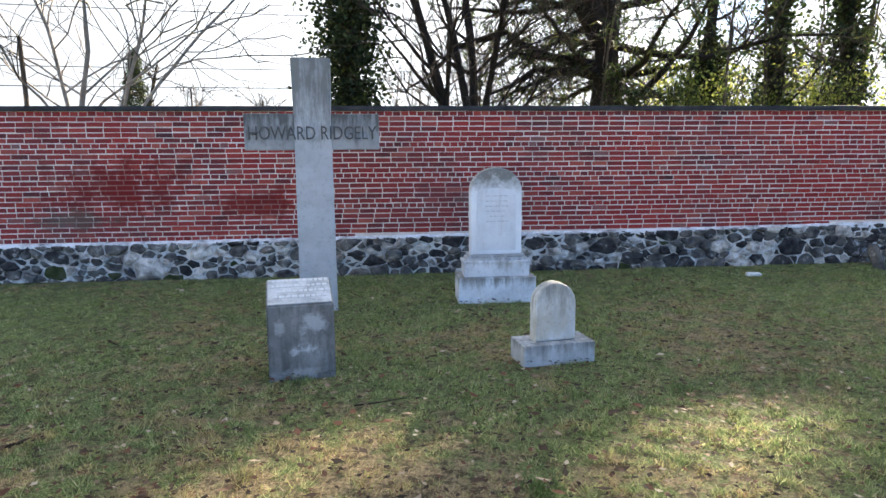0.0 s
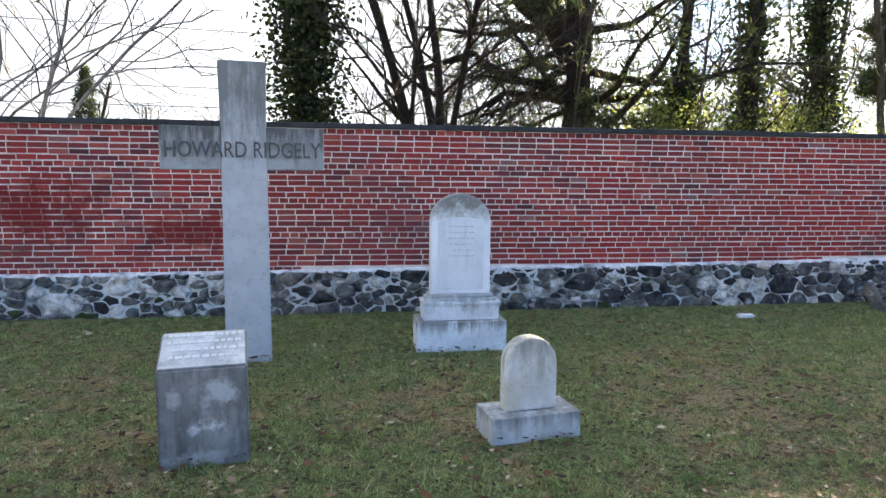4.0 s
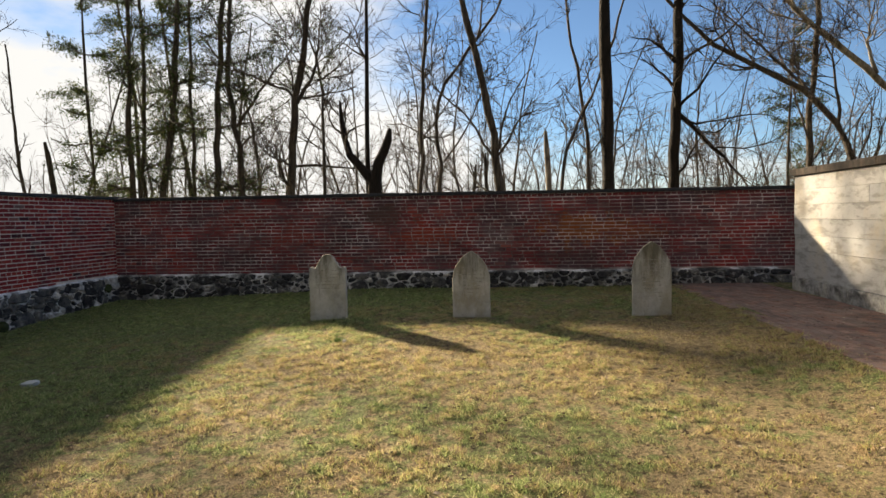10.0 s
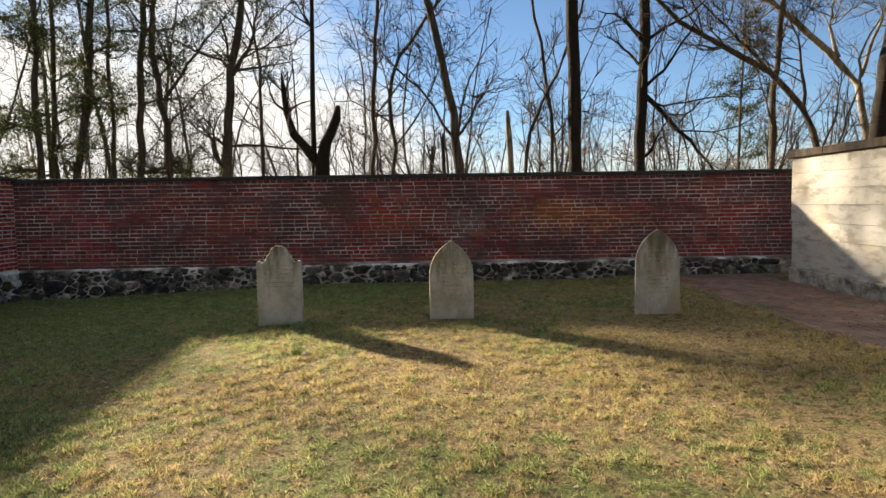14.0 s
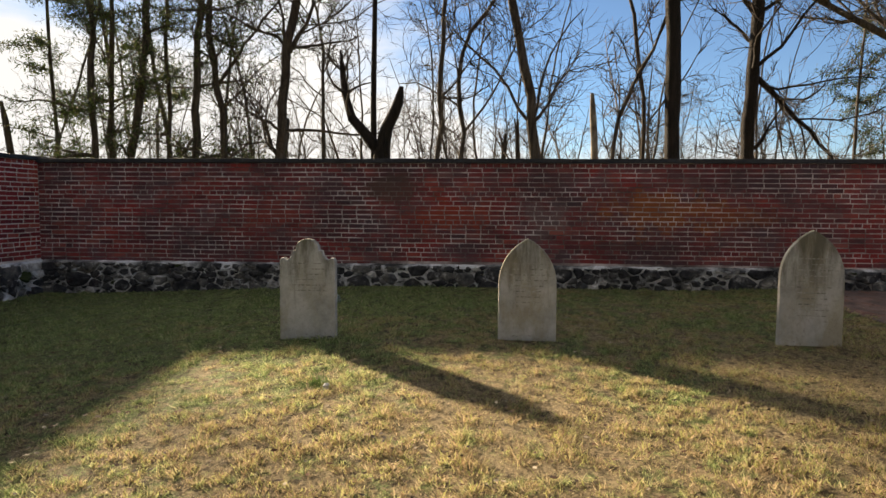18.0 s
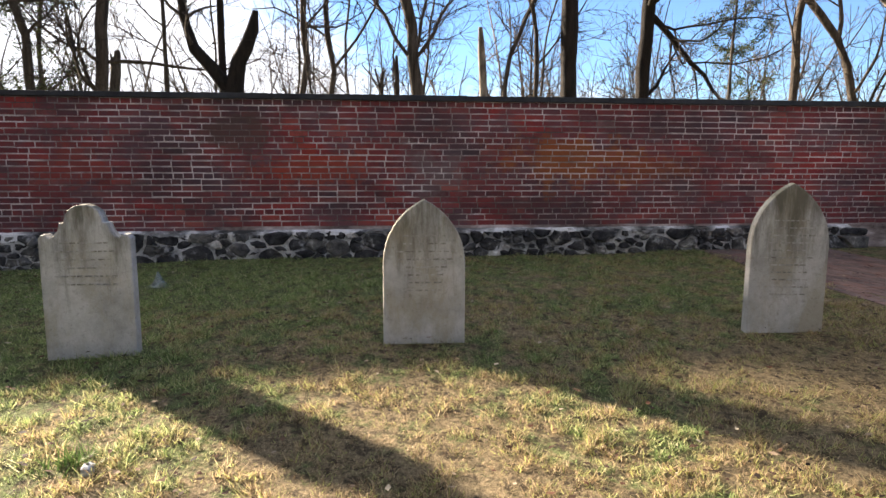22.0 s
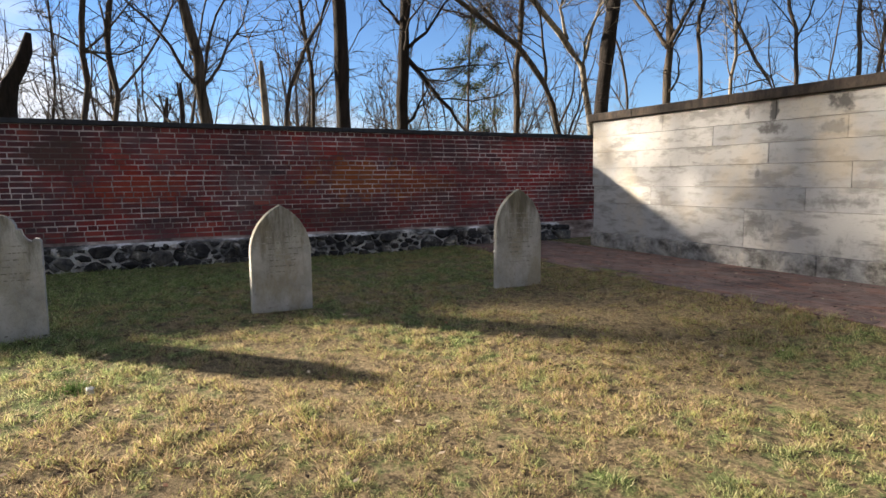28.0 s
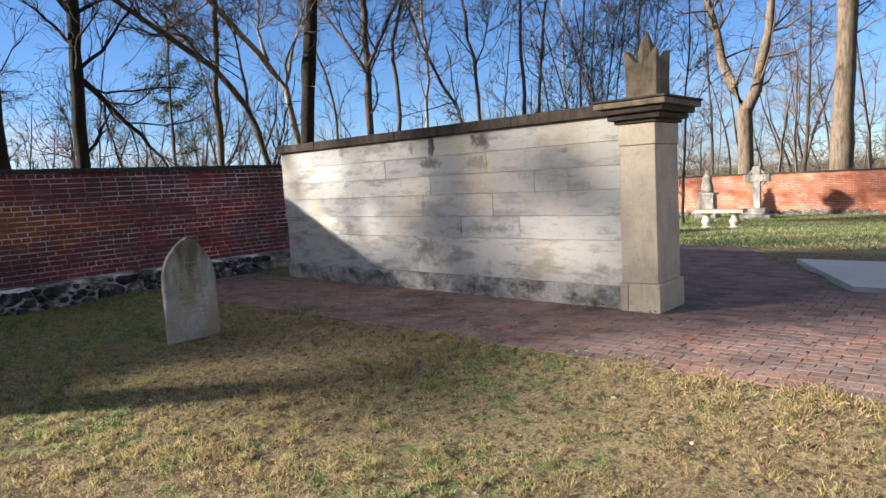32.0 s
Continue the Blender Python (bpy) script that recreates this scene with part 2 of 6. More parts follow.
def marble_mat(name, light, dark, stain, streak=0.5, stainlo=0.52, warm=None, run=(6, 6, 1.3), speck=0.6, marks=()):
    """Weathered stone: cloudy body, soft runs, blotches, lichen specks and single marks (centre, radii, colour, amount)."""
    m, nt, b = mat_base(name, 0.75)
    vec = coords(nt, "World")
    c = ramp(nt, noise_fac(nt, vec, 3.1, 7, 0.66), [(0.34, dark), (0.60, light)])
    if warm:
        c = mixc(nt, ramp(nt, noise_fac(nt, coords(nt, "World", (1.2, 1.2, 0.7)), 4.3, 6, 0.68), [(0.46, (0, 0, 0)), (0.64, (0.75,) * 3)]), c, warm)
    drips = noise_fac(nt, coords(nt, "World", run), 1.6, 7, 0.7)
    c = mixc(nt, ramp(nt, drips, [(stainlo, (0, 0, 0)), (stainlo + 0.2, (streak,) * 3)]), c, stain)
    spots = noise_fac(nt, vec, 22, 7, 0.78)
    c = mixc(nt, ramp(nt, spots, [(0.53, (0, 0, 0)), (0.70, (speck,) * 3)]), c, stain)
    for at, rad, paint, amount in marks:
        c = mixc(nt, blot(nt, at, rad, amount, 9.0), c, paint)
    fine = noise_fac(nt, vec, 160, 3, 0.7)
    c = mixc(nt, 0.3, c, ramp(nt, fine, [(0.3, (0.4, 0.4, 0.4)), (0.65, (1, 1, 1))]), "MULTIPLY")
    nt.links.new(c, b.inputs["Base Color"])
    bump(nt, b, fine, 0.4, 0.004)
    return m


def stained(name, light, dark, stain, lo, hi, amount, warm=None, run=9.0):
    """Stone weathered from the top: lichen on the head, runs that thin out downwards; heights lo to hi."""
    m, nt, b = mat_base(name, 0.78)
    vec = coords(nt, "Object")
    c = ramp(nt, noise_fac(nt, coords(nt, "World"), 4.0, 7, 0.66), [(0.34, dark), (0.60, light)])
    if warm:
        c = mixc(nt, ramp(nt, noise_fac(nt, coords(nt, "World", (1.3, 1.3, 0.6)), 3.6, 6, 0.68), [(0.45, (0, 0, 0)), (0.62, (0.7,) * 3)]), c, warm)
    sep = nt.nodes.new("ShaderNodeSeparateXYZ")
    nt.links.new(vec, sep.inputs[0])
    up = node(nt, "ShaderNodeMapRange")
    up.inputs["From Min"].default_value, up.inputs["From Max"].default_value = lo, hi
    up.inputs["To Min"].default_value, up.inputs["To Max"].default_value = -0.30, 0.16
    nt.links.new(sep.outputs["Z"], up.inputs["Value"])
    n = noise_fac(nt, coords(nt, "World", (run, run, run * 0.16)), 1.3, 7, 0.72)
    add = node(nt, "ShaderNodeMath")
    nt.links.new(up.outputs[0], add.inputs[0])
    nt.links.new(n, add.inputs[1])
    c = mixc(nt, ramp(nt, add.outputs[0], [(0.42, (0, 0, 0)), (0.66, (amount,) * 3)]), c, stain)
    spots = noise_fac(nt, coords(nt, "World"), 28, 7, 0.78)
    c = mixc(nt, ramp(nt, spots, [(0.54, (0, 0, 0)), (0.70, (0.5,) * 3)]), c, stain)
    fine = noise_fac(nt, coords(nt, "World"), 160, 3, 0.7)
    c = mixc(nt, 0.3, c, ramp(nt, fine, [(0.3, (0.4,) * 3), (0.65, (1,) * 3)]), "MULTIPLY")
    nt.links.new(c, b.inputs["Base Color"])
    bump(nt, b, fine, 0.4, 0.004)
    return m


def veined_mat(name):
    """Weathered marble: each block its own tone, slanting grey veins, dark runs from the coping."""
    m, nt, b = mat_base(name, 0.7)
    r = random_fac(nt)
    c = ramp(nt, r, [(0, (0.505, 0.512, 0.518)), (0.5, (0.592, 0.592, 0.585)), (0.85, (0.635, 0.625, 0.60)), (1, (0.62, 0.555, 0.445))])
    off = node(nt, "ShaderNodeVectorMath")
    vec = coords(nt, "World", (0.8, 1, 2.6))
    sc = node(nt, "ShaderNodeVectorMath")
    sc.operation = "SCALE"
    sc.inputs[0].default_value = (7, 3, 5)
    nt.links.new(r, sc.inputs["Scale"])
    nt.links.new(vec, off.inputs[0])
    nt.links.new(sc.outputs["Vector"], off.inputs[1])
    rot = node(nt, "ShaderNodeMapping")
    rot.inputs["Rotation"].default_value = (0, radians(24), 0)
    nt.links.new(off.outputs["Vector"], rot.inputs["Vector"])
    v = noise_fac(nt, rot.outputs["Vector"], 2.6, 8, 0.66)
    c = mixc(nt, ramp(nt, v, [(0.40, (0.8,) * 3), (0.50, (0, 0, 0)), (0.58, (0, 0, 0)), (0.70, (0.7,) * 3)]), c, (0.31, 0.30, 0.285))
    warm = noise_fac(nt, coords(nt, "World"), 1.1, 5, 0.6)
    c = mixc(nt, ramp(nt, warm, [(0.50, (0,) * 3), (0.68, (0.55,) * 3)]), c, (0.72, 0.61, 0.44))
    runs = noise_fac(nt, coords(nt, "World", (2.2, 2.2, 1.5)), 1.5, 8, 0.72)
    c = mixc(nt, ramp(nt, runs, [(0.56, (0,) * 3), (0.74, (0.65,) * 3)]), c, (0.18, 0.177, 0.173))
    for at, rad, amount in (((-4.28, -12.5, 2.17), (0.07, 1, 0.16), 0.95), ((-4.30, -12.5, 1.98), (0.22, 1, 0.09), 0.85), ((-5.08, -12.5, 2.2), (0.16, 1, 0.13), 0.95),
                            ((-2.6, -12.5, 2.22), (0.07, 1, 0.12), 0.6), ((-4.95, -12.5, 1.95), (0.2, 1, 0.1), 0.5), ((-6.15, -12.45, 2.0), (0.12, 1, 0.05), 0.6),
                            ((-4.15, -12.5, 0.9), (0.3, 1, 0.2), 0.55), ((-4.1, -12.5, 1.5), (0.06, 1, 0.11), 0.6), ((-3.95, -12.5, 2.22), (0.05, 1, 0.1), 0.7), ((-5.1, -12.5, 1.2), (0.5, 1, 0.1), 0.45)):
        c = mixc(nt, blot(nt, at, rad, amount, 7.0), c, (0.15, 0.143, 0.135))
    spots = noise_fac(nt, coords(nt, "World"), 14, 7, 0.78)
    c = mixc(nt, ramp(nt, spots, [(0.58, (0,) * 3), (0.75, (0.6,) * 3)]), c, (0.195, 0.188, 0.18))
    fine = noise_fac(nt, coords(nt, "World"), 150, 3, 0.7)
    c = mixc(nt, 0.25, c, ramp(nt, fine, [(0.3, (0.5,) * 3), (0.65, (1,) * 3)]), "MULTIPLY")
    nt.links.new(c, b.inputs["Base Color"])
    bump(nt, b, fine, 0.35, 0.004)
    return m


def ground_mat():
    """Thatch and soil under the blades, in the same patches as the grass."""
    m, nt, b = mat_base("lawn", 1.0)
    vec = coords(nt, "World")
    fine = noise_fac(nt, vec, 42, 7, 0.85)
    straw = ramp(nt, fine, [(0.38, (0.07, 0.055, 0.03)), (0.62, (0.42, 0.32, 0.19))])
    green = ramp(nt, fine, [(0.38, (0.035, 0.045, 0.016)), (0.62, (0.22, 0.27, 0.10))])
    c = mixc(nt, patches(nt, vec), green, straw)
    # dark noise: thatch, and the shadow between clumps put into the colour
    c = mixc(nt, ramp(nt, noise_fac(nt, vec, 13.0, 6, 0.8), [(0.40, (0.9,) * 3), (0.50, (0, 0, 0))]), c, (0.05, 0.037, 0.023))
    nt.links.new(c, b.inputs["Base Color"])
    bump(nt, b, fine, 0.9, 0.03)
    return m


def patches(nt, vec):
    """Where the lawn has gone to straw: 0 green, 1 dry; patches a foot or so across."""
    big = noise_fac(nt, vec, 0.45, 3, 0.5)
    mid = noise_fac(nt, vec, 5.2, 7, 0.78)
    add = node(nt, "ShaderNodeMath")
    add.operation = "MULTIPLY_ADD"
    nt.links.new(mid, add.inputs[0])
    add.inputs[1].default_value = 1.9
    nt.links.new(big, add.inputs[2])
    h = node(nt, "ShaderNodeMath")
    h.operation = "MULTIPLY"
    h.inputs[1].default_value = 1 / 2.9
    nt.links.new(add.outputs[0], h.inputs[0])
    # drier out in the open, greener in the shade of the walls
    sep = nt.nodes.new("ShaderNodeSeparateXYZ")
    nt.links.new(vec, sep.inputs[0])
    dry = node(nt, "ShaderNodeMapRange")
    dry.inputs["From Min"].default_value, dry.inputs["From Max"].default_value = -1.0, -10.0
    dry.inputs["To Min"].default_value, dry.inputs["To Max"].default_value = -0.075, 0.05
    nt.links.new(sep.outputs["Y"], dry.inputs["Value"])
    damp = node(nt, "ShaderNodeMapRange")
    damp.inputs["From Min"].default_value, damp.inputs["From Max"].default_value = -4.2, -0.8
    damp.inputs["To Min"].default_value, damp.inputs["To Max"].default_value = 0.0, -0.07
    nt.links.new(sep.outputs["X"], damp.inputs["Value"])
    yard = node(nt, "ShaderNodeMapRange")         # the far lawn is green again
    yard.inputs["From Min"].default_value, yard.inputs["From Max"].default_value = -14.0, -18.0
    yard.inputs["To Min"].default_value, yard.inputs["To Max"].default_value = 0.0, -0.10
    nt.links.new(sep.outputs["Y"], yard.inputs["Value"])
    near = node(nt, "ShaderNodeMath")
    nt.links.new(damp.outputs[0], near.inputs[0])
    nt.links.new(yard.outputs[0], near.inputs[1])
    both = node(nt, "ShaderNodeMath")
    nt.links.new(near.outputs[0], both.inputs[0])
    nt.links.new(dry.outputs[0], both.inputs[1])
    fin = node(nt, "ShaderNodeMath")
    nt.links.new(h.outputs[0], fin.inputs[0])
    nt.links.new(both.outputs[0], fin.inputs[1])
    return ramp(nt, fin.outputs[0], [(0.448, (0.04,) * 3), (0.525, (0.95,) * 3)])


def blade_mat():
    """Green, yellow and dead tan grass in patches; the dark between is thatch plus painted clump shadow."""
    m, nt, b = mat_base("grass_blades", 0.7)
    vec = coords(nt, "World")
    r = random_fac(nt, True)
    green = ramp(nt, r, [(0.0, (0.06, 0.09, 0.03)), (0.22, (0.16, 0.24, 0.08)), (0.55, (0.28, 0.40, 0.145)), (0.82, (0.48, 0.54, 0.24)), (1.0, (0.72, 0.64, 0.42))])
    straw = ramp(nt, r, [(0.0, (0.13, 0.09, 0.05)), (0.2, (0.36, 0.25, 0.145)), (0.45, (0.55, 0.405, 0.25)), (0.72, (0.67, 0.535, 0.35)), (0.76, (0.40, 0.43, 0.14)), (1.0, (0.51, 0.51, 0.17))])
    c = mixc(nt, patches(nt, vec), green, straw)
    tuft = noise_fac(nt, vec, 13.0, 6, 0.8)
    c = mixc(nt, ramp(nt, tuft, [(0.38, (0.88,) * 3), (0.46, (0, 0, 0))]), c, (0.085, 0.062, 0.036))
    nt.links.new(c, b.inputs["Base Color"])
    tr = node(nt, "ShaderNodeBsdfTranslucent")
    nt.links.new(c, tr.inputs["Color"])
    mx = node(nt, "ShaderNodeMixShader")
    mx.inputs[0].default_value = 0.5
    nt.links.new(b.outputs[0], mx.inputs[1])
    nt.links.new(tr.outputs[0], mx.inputs[2])
    nt.links.new(mx.outputs[0], nt.nodes["Material Output"].inputs["Surface"])
    return m


def leaf_mat(name, stops, trans=0.3, rough=0.6):
    m, nt, b = mat_base(name, rough)
    c = ramp(nt, random_fac(nt, True), stops)
    nt.links.new(c, b.inputs["Base Color"])
    tr = node(nt, "ShaderNodeBsdfTranslucent")
    nt.links.new(c, tr.inputs["Color"])
    mx = node(nt, "ShaderNodeMixShader")
    mx.inputs[0].default_value = trans
    nt.links.new(b.outputs[0], mx.inputs[1])
    nt.links.new(tr.outputs[0], mx.inputs[2])
    nt.links.new(mx.outputs[0], nt.nodes["Material Output"].inputs["Surface"])
    return m


M_BRICK = brick_mat("brick", False)
M_BRICKS = brick_mat("brick_far", True)
M_BRICK_E = brick_mat("sooty_brick", False, True)
M_BRICKS_E = brick_mat("sooty_brick_far", True, True)
M_MORTAR = mortar_mat("mortar", [(0.50, 0.41, 0.36), (0.75, 0.66, 0.59), (0.90, 0.82, 0.75)], (0.3, 0.62),
                      (((-16.7, 0.88, 1.25), (1.2, 1, 0.5), (0.20, 0.05, 0.045), 0.85), ((-15.0, 0.78, 1.0), (0.8, 1, 0.32), (0.20, 0.05, 0.045), 0.85),
                       ((-17.3, 0.9, 0.8), (1.0, 1, 0.14), (0.16, 0.12, 0.10), 0.8), ((-12.5, 0.65, 1.15), (0.7, 1, 0.2), (0.3, 0.12, 0.11), 0.6)))
M_MORTAR_E = mortar_mat("dirty_mortar", [(0.12, 0.09, 0.086), (0.36, 0.30, 0.29), (0.78, 0.70, 0.69)], (0.35, 0.60),
                        (((0, -5.6, 1.7), (1, 0.8, 0.4), (0.10, 0.07, 0.06), 0.8), ((0, -8.6, 0.95), (1, 2.4, 0.16), (0.09, 0.07, 0.06), 0.8), ((0, -3.8, 1.2), (1, 0.8, 0.25), (0.12, 0.07, 0.065), 0.7)))
M_WASH = mottled("lime_wash", [(0.22, 0.22, 0.23), (0.62, 0.63, 0.66), (0.90, 0.91, 0.94)], 5, 60, spread=(0.34, 0.58))
M_WASH_E = mottled("broken_lime_wash", [(0.05, 0.05, 0.05), (0.30, 0.30, 0.31), (0.86, 0.86, 0.89)], 1.6, 60, spread=(0.40, 0.56))
M_RUBBLE_BED = mottled("rubble_mortar", [(0.07, 0.07, 0.07), (0.40, 0.39, 0.385), (0.88, 0.87, 0.87)], 2.2, 40, bump_s=0.9, dist=0.02, spread=(0.34, 0.54))
M_RUBBLE_BED_E = mottled("dark_rubble_mortar", [(0.06, 0.06, 0.062), (0.42, 0.42, 0.44), (0.84, 0.84, 0.86)], 2.5, 40, bump_s=0.9, dist=0.02, spread=(0.36, 0.56))
M_STONES = [mottled("rubble_stone_" + n, c, 7, 55, bump_s=0.9, dist=0.015, spread=p) for n, c, p in (
    ("dark", [(0.014, 0.015, 0.018), (0.042, 0.042, 0.048), (0.085, 0.083, 0.085), (0.55, 0.55, 0.57)], (0.34, 0.70)),
    ("grey", [(0.04, 0.04, 0.044), (0.12, 0.118, 0.12), (0.20, 0.19, 0.18), (0.60, 0.57, 0.54)], (0.34, 0.70)),
    ("pale", [(0.16, 0.15, 0.145), (0.52, 0.49, 0.47), (0.85, 0.83, 0.82)], (0.34, 0.62)),
    ("mossy", [(0.025, 0.035, 0.012), (0.055, 0.07, 0.025), (0.10, 0.10, 0.09)], (0.34, 0.7)))]
M_COPING = mottled("slate_coping", [(0.022, 0.023, 0.028), (0.06, 0.062, 0.07)], 5, 60, rough=0.7)
M_LAWN = ground_mat()
M_BLADE = blade_mat()
M_MARBLE = marble_mat("white_marble", (0.86, 0.89, 0.94), (0.62, 0.66, 0.71), (0.15, 0.15, 0.14), 0.8, 0.52, None, (7, 7, 1.1), 0.4)
M_PANEL = marble_mat("clean_marble", (0.80, 0.84, 0.90), (0.66, 0.70, 0.76), (0.30, 0.30, 0.29), 0.3, 0.56, None, (7, 7, 1.1), 0.15)
M_BASE = stained("streaked_marble_base", (0.82, 0.86, 0.92), (0.60, 0.64, 0.70), (0.13, 0.13, 0.12), 0.10, 0.32, 0.85)
M_MOULD = stained("stained_marble_moulding", (0.80, 0.84, 0.90), (0.56, 0.60, 0.65), (0.14, 0.14, 0.13), 0.30, 0.56, 0.6)
M_SHAFT = stained("cross_shaft_stone", (0.56, 0.58, 0.61), (0.45, 0.47, 0.49), (0.15, 0.15, 0.14), 1.3, 2.35, 0.8)
M_GRANITE_ARM = stained("streaked_grey_stone", (0.42, 0.43, 0.44), (0.28, 0.29, 0.295), (0.075, 0.075, 0.07), 1.62, 2.04, 0.85, None, 12.0)
M_TABLET = stained("brown_stained_limestone", (0.57, 0.565, 0.55), (0.36, 0.357, 0.34), (0.13, 0.12, 0.088), 0.15, 1.05, 0.9, (0.36, 0.32, 0.23), 8.0)
M_SMALL_TABLET = stained("lichened_small_tablet", (0.74, 0.76, 0.78), (0.52, 0.54, 0.54), (0.16, 0.155, 0.125), 0.05, 0.50, 0.75, (0.50, 0.46, 0.36))
M_SMALL_BASE = stained("stained_small_base", (0.60, 0.62, 0.65), (0.40, 0.42, 0.44), (0.10, 0.10, 0.095), -0.02, 0.22, 0.7)
M_LIME = marble_mat("weathered_limestone", (0.58, 0.57, 0.53), (0.40, 0.385, 0.34), (0.15, 0.135, 0.10), 0.65, 0.54, (0.42, 0.33, 0.20), (5, 5, 1.4), 0.5)
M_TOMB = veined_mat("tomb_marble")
M_PLINTH = marble_mat("stained_plinth", (0.50, 0.50, 0.50), (0.28, 0.28, 0.275), (0.06, 0.057, 0.052), 0.9, 0.43, (0.66, 0.62, 0.54), (2.2, 2.2, 3.0))
M_TOMB_CREAM = marble_mat("tomb_limestone", (0.68, 0.61, 0.48), (0.52, 0.46, 0.36), (0.28, 0.24, 0.18), 0.45, 0.53)
M_TOMB_CAP = marble_mat("tomb_coping", (0.085, 0.066, 0.052), (0.04, 0.033, 0.028), (0.016, 0.015, 0.014), 0.6, 0.45, (0.13, 0.095, 0.07))
M_BARK = mottled("bark", [(0.024, 0.020, 0.016), (0.085, 0.068, 0.054), (0.14, 0.118, 0.095)], 5, 30, what="Object", stretch=(3, 3, 0.5), bump_s=1.0, dist=0.03)
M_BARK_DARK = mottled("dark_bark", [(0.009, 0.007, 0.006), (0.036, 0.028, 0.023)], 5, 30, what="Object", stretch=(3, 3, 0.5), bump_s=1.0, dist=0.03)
M_BARK_PALE = mottled("pale_bark", [(0.06, 0.05, 0.04), (0.22, 0.19, 0.15), (0.46, 0.42, 0.36)], 3, 30, what="Object", stretch=(2, 2, 0.7))
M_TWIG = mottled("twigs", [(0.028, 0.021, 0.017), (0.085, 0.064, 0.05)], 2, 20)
# paler than M_TWIG: the haze of distance is put into this colour
M_HAZED_TWIG = mottled("hazed_twigs", [(0.085, 0.068, 0.058), (0.19, 0.155, 0.13)], 0.4, 20)
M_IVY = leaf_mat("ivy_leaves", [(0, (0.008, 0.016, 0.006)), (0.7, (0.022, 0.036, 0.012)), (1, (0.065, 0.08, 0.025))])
M_PINE = leaf_mat("pine_needles", [(0, (0.02, 0.035, 0.012)), (0.7, (0.05, 0.07, 0.022)), (1, (0.10, 0.10, 0.04))])
M_LEAF = leaf_mat("dead_leaves", [(0, (0.018, 0.012, 0.008)), (0.5, (0.045, 0.026, 0.016)), (0.72, (0.10, 0.04, 0.022)), (0.84, (0.13, 0.08, 0.048)), (0.92, (0.30, 0.23, 0.16)), (1, (0.42, 0.36, 0.27))], 0.08, 0.9)


# ---------------------------------------------------------------- mesh helpers
def np_mesh(name, verts, faces, mat=None, smooth=False):
    """A mesh from arrays; faces is a list of (n, k) index arrays."""
    me = bpy.data.meshes.new(name)
    verts = np.asarray(verts, np.float32)
    faces = [np.asarray(f, np.int32) for f in faces if len(f)]
    me.vertices.add(len(verts))
    me.vertices.foreach_set("co", verts.ravel())
    loops = np.concatenate([f.ravel() for f in faces])
    sizes = np.concatenate([np.full(len(f), f.shape[1], np.int32) for f in faces])
    me.loops.add(len(loops))
    me.loops.foreach_set("vertex_index", loops)
    me.polygons.add(len(sizes))
    starts = np.concatenate([[0], np.cumsum(sizes)[:-1]]).astype(np.int32)
    me.polygons.foreach_set("loop_start", starts)
    me.update(calc_edges=True)
    me.polygons.foreach_set("use_smooth", np.full(len(sizes), bool(smooth)))
    if mat:
        me.materials.append(mat)
    return me


def bm_mesh(name, bm, mat, smooth=False):
    me = bpy.data.meshes.new(name)
    bmesh.ops.recalc_face_normals(bm, faces=bm.faces)
    bm.to_mesh(me)
    bm.free()
    if mat:
        me.materials.append(mat)
    if smooth:
        me.polygons.foreach_set("use_smooth", np.ones(len(me.polygons), bool))
    return me


def part(name, data, mat, parent, label="", m=None, smooth=False):
    """One mesh object under a thing or a part."""
    me = bm_mesh(name, data, mat, smooth) if isinstance(data, bmesh.types.BMesh) else data
    ob = new(name, me)
    ob.parent = parent
    if m is not None:
        ob.matrix_basis = m
    if label:
        tagged(ob, label)
    return ob


def thing(name, m, label, category, group=""):
    ob = new(name)
    ob.empty_display_size = 0.1
    ob.matrix_basis = m
    return tagged(ob, label, category, group)


def box_bm(x0, x1, y0, y1, z0, z1, bevel=0.008, wobble=0.0, seg=2):
    bm = bmesh.new()
    bmesh.ops.create_cube(bm, size=1.0)
    for v in bm.verts:
        v.co = Vector(((x0 + x1) / 2 + v.co.x * (x1 - x0), (y0 + y1) / 2 + v.co.y * (y1 - y0), (z0 + z1) / 2 + v.co.z * (z1 - z0)))
        if wobble:
            v.co += Vector([random.uniform(-wobble, wobble) for _ in range(3)])
    if bevel:
        bmesh.ops.bevel(bm, geom=bm.edges[:], offset=bevel, segments=seg, affect="EDGES", profile=0.6)
    return bm


def slab_bm(outline, thick, bevel=0.01):
    """A standing slab: the outline (x, z) is pulled from y = -thick/2 to thick/2, with rounded arrises."""
    bm = bmesh.new()
    front = [bm.verts.new((x, -thick / 2, z)) for x, z in outline]
    f = bm.faces.new(front)
    ext = bmesh.ops.extrude_face_region(bm, geom=[f])
    for v in ext["geom"]:
        if isinstance(v, bmesh.types.BMVert):
            v.co.y = thick / 2
    rims = [e for e in bm.edges if abs(e.verts[0].co.y - e.verts[1].co.y) < 1e-6]
    if bevel:
        bmesh.ops.bevel(bm, geom=rims, offset=bevel, segments=2, affect="EDGES", profile=0.6)
    return bm


def smooth01(v):
    v = min(1.0, max(0.0, v))
    return v * v * (3 - 2 * v)


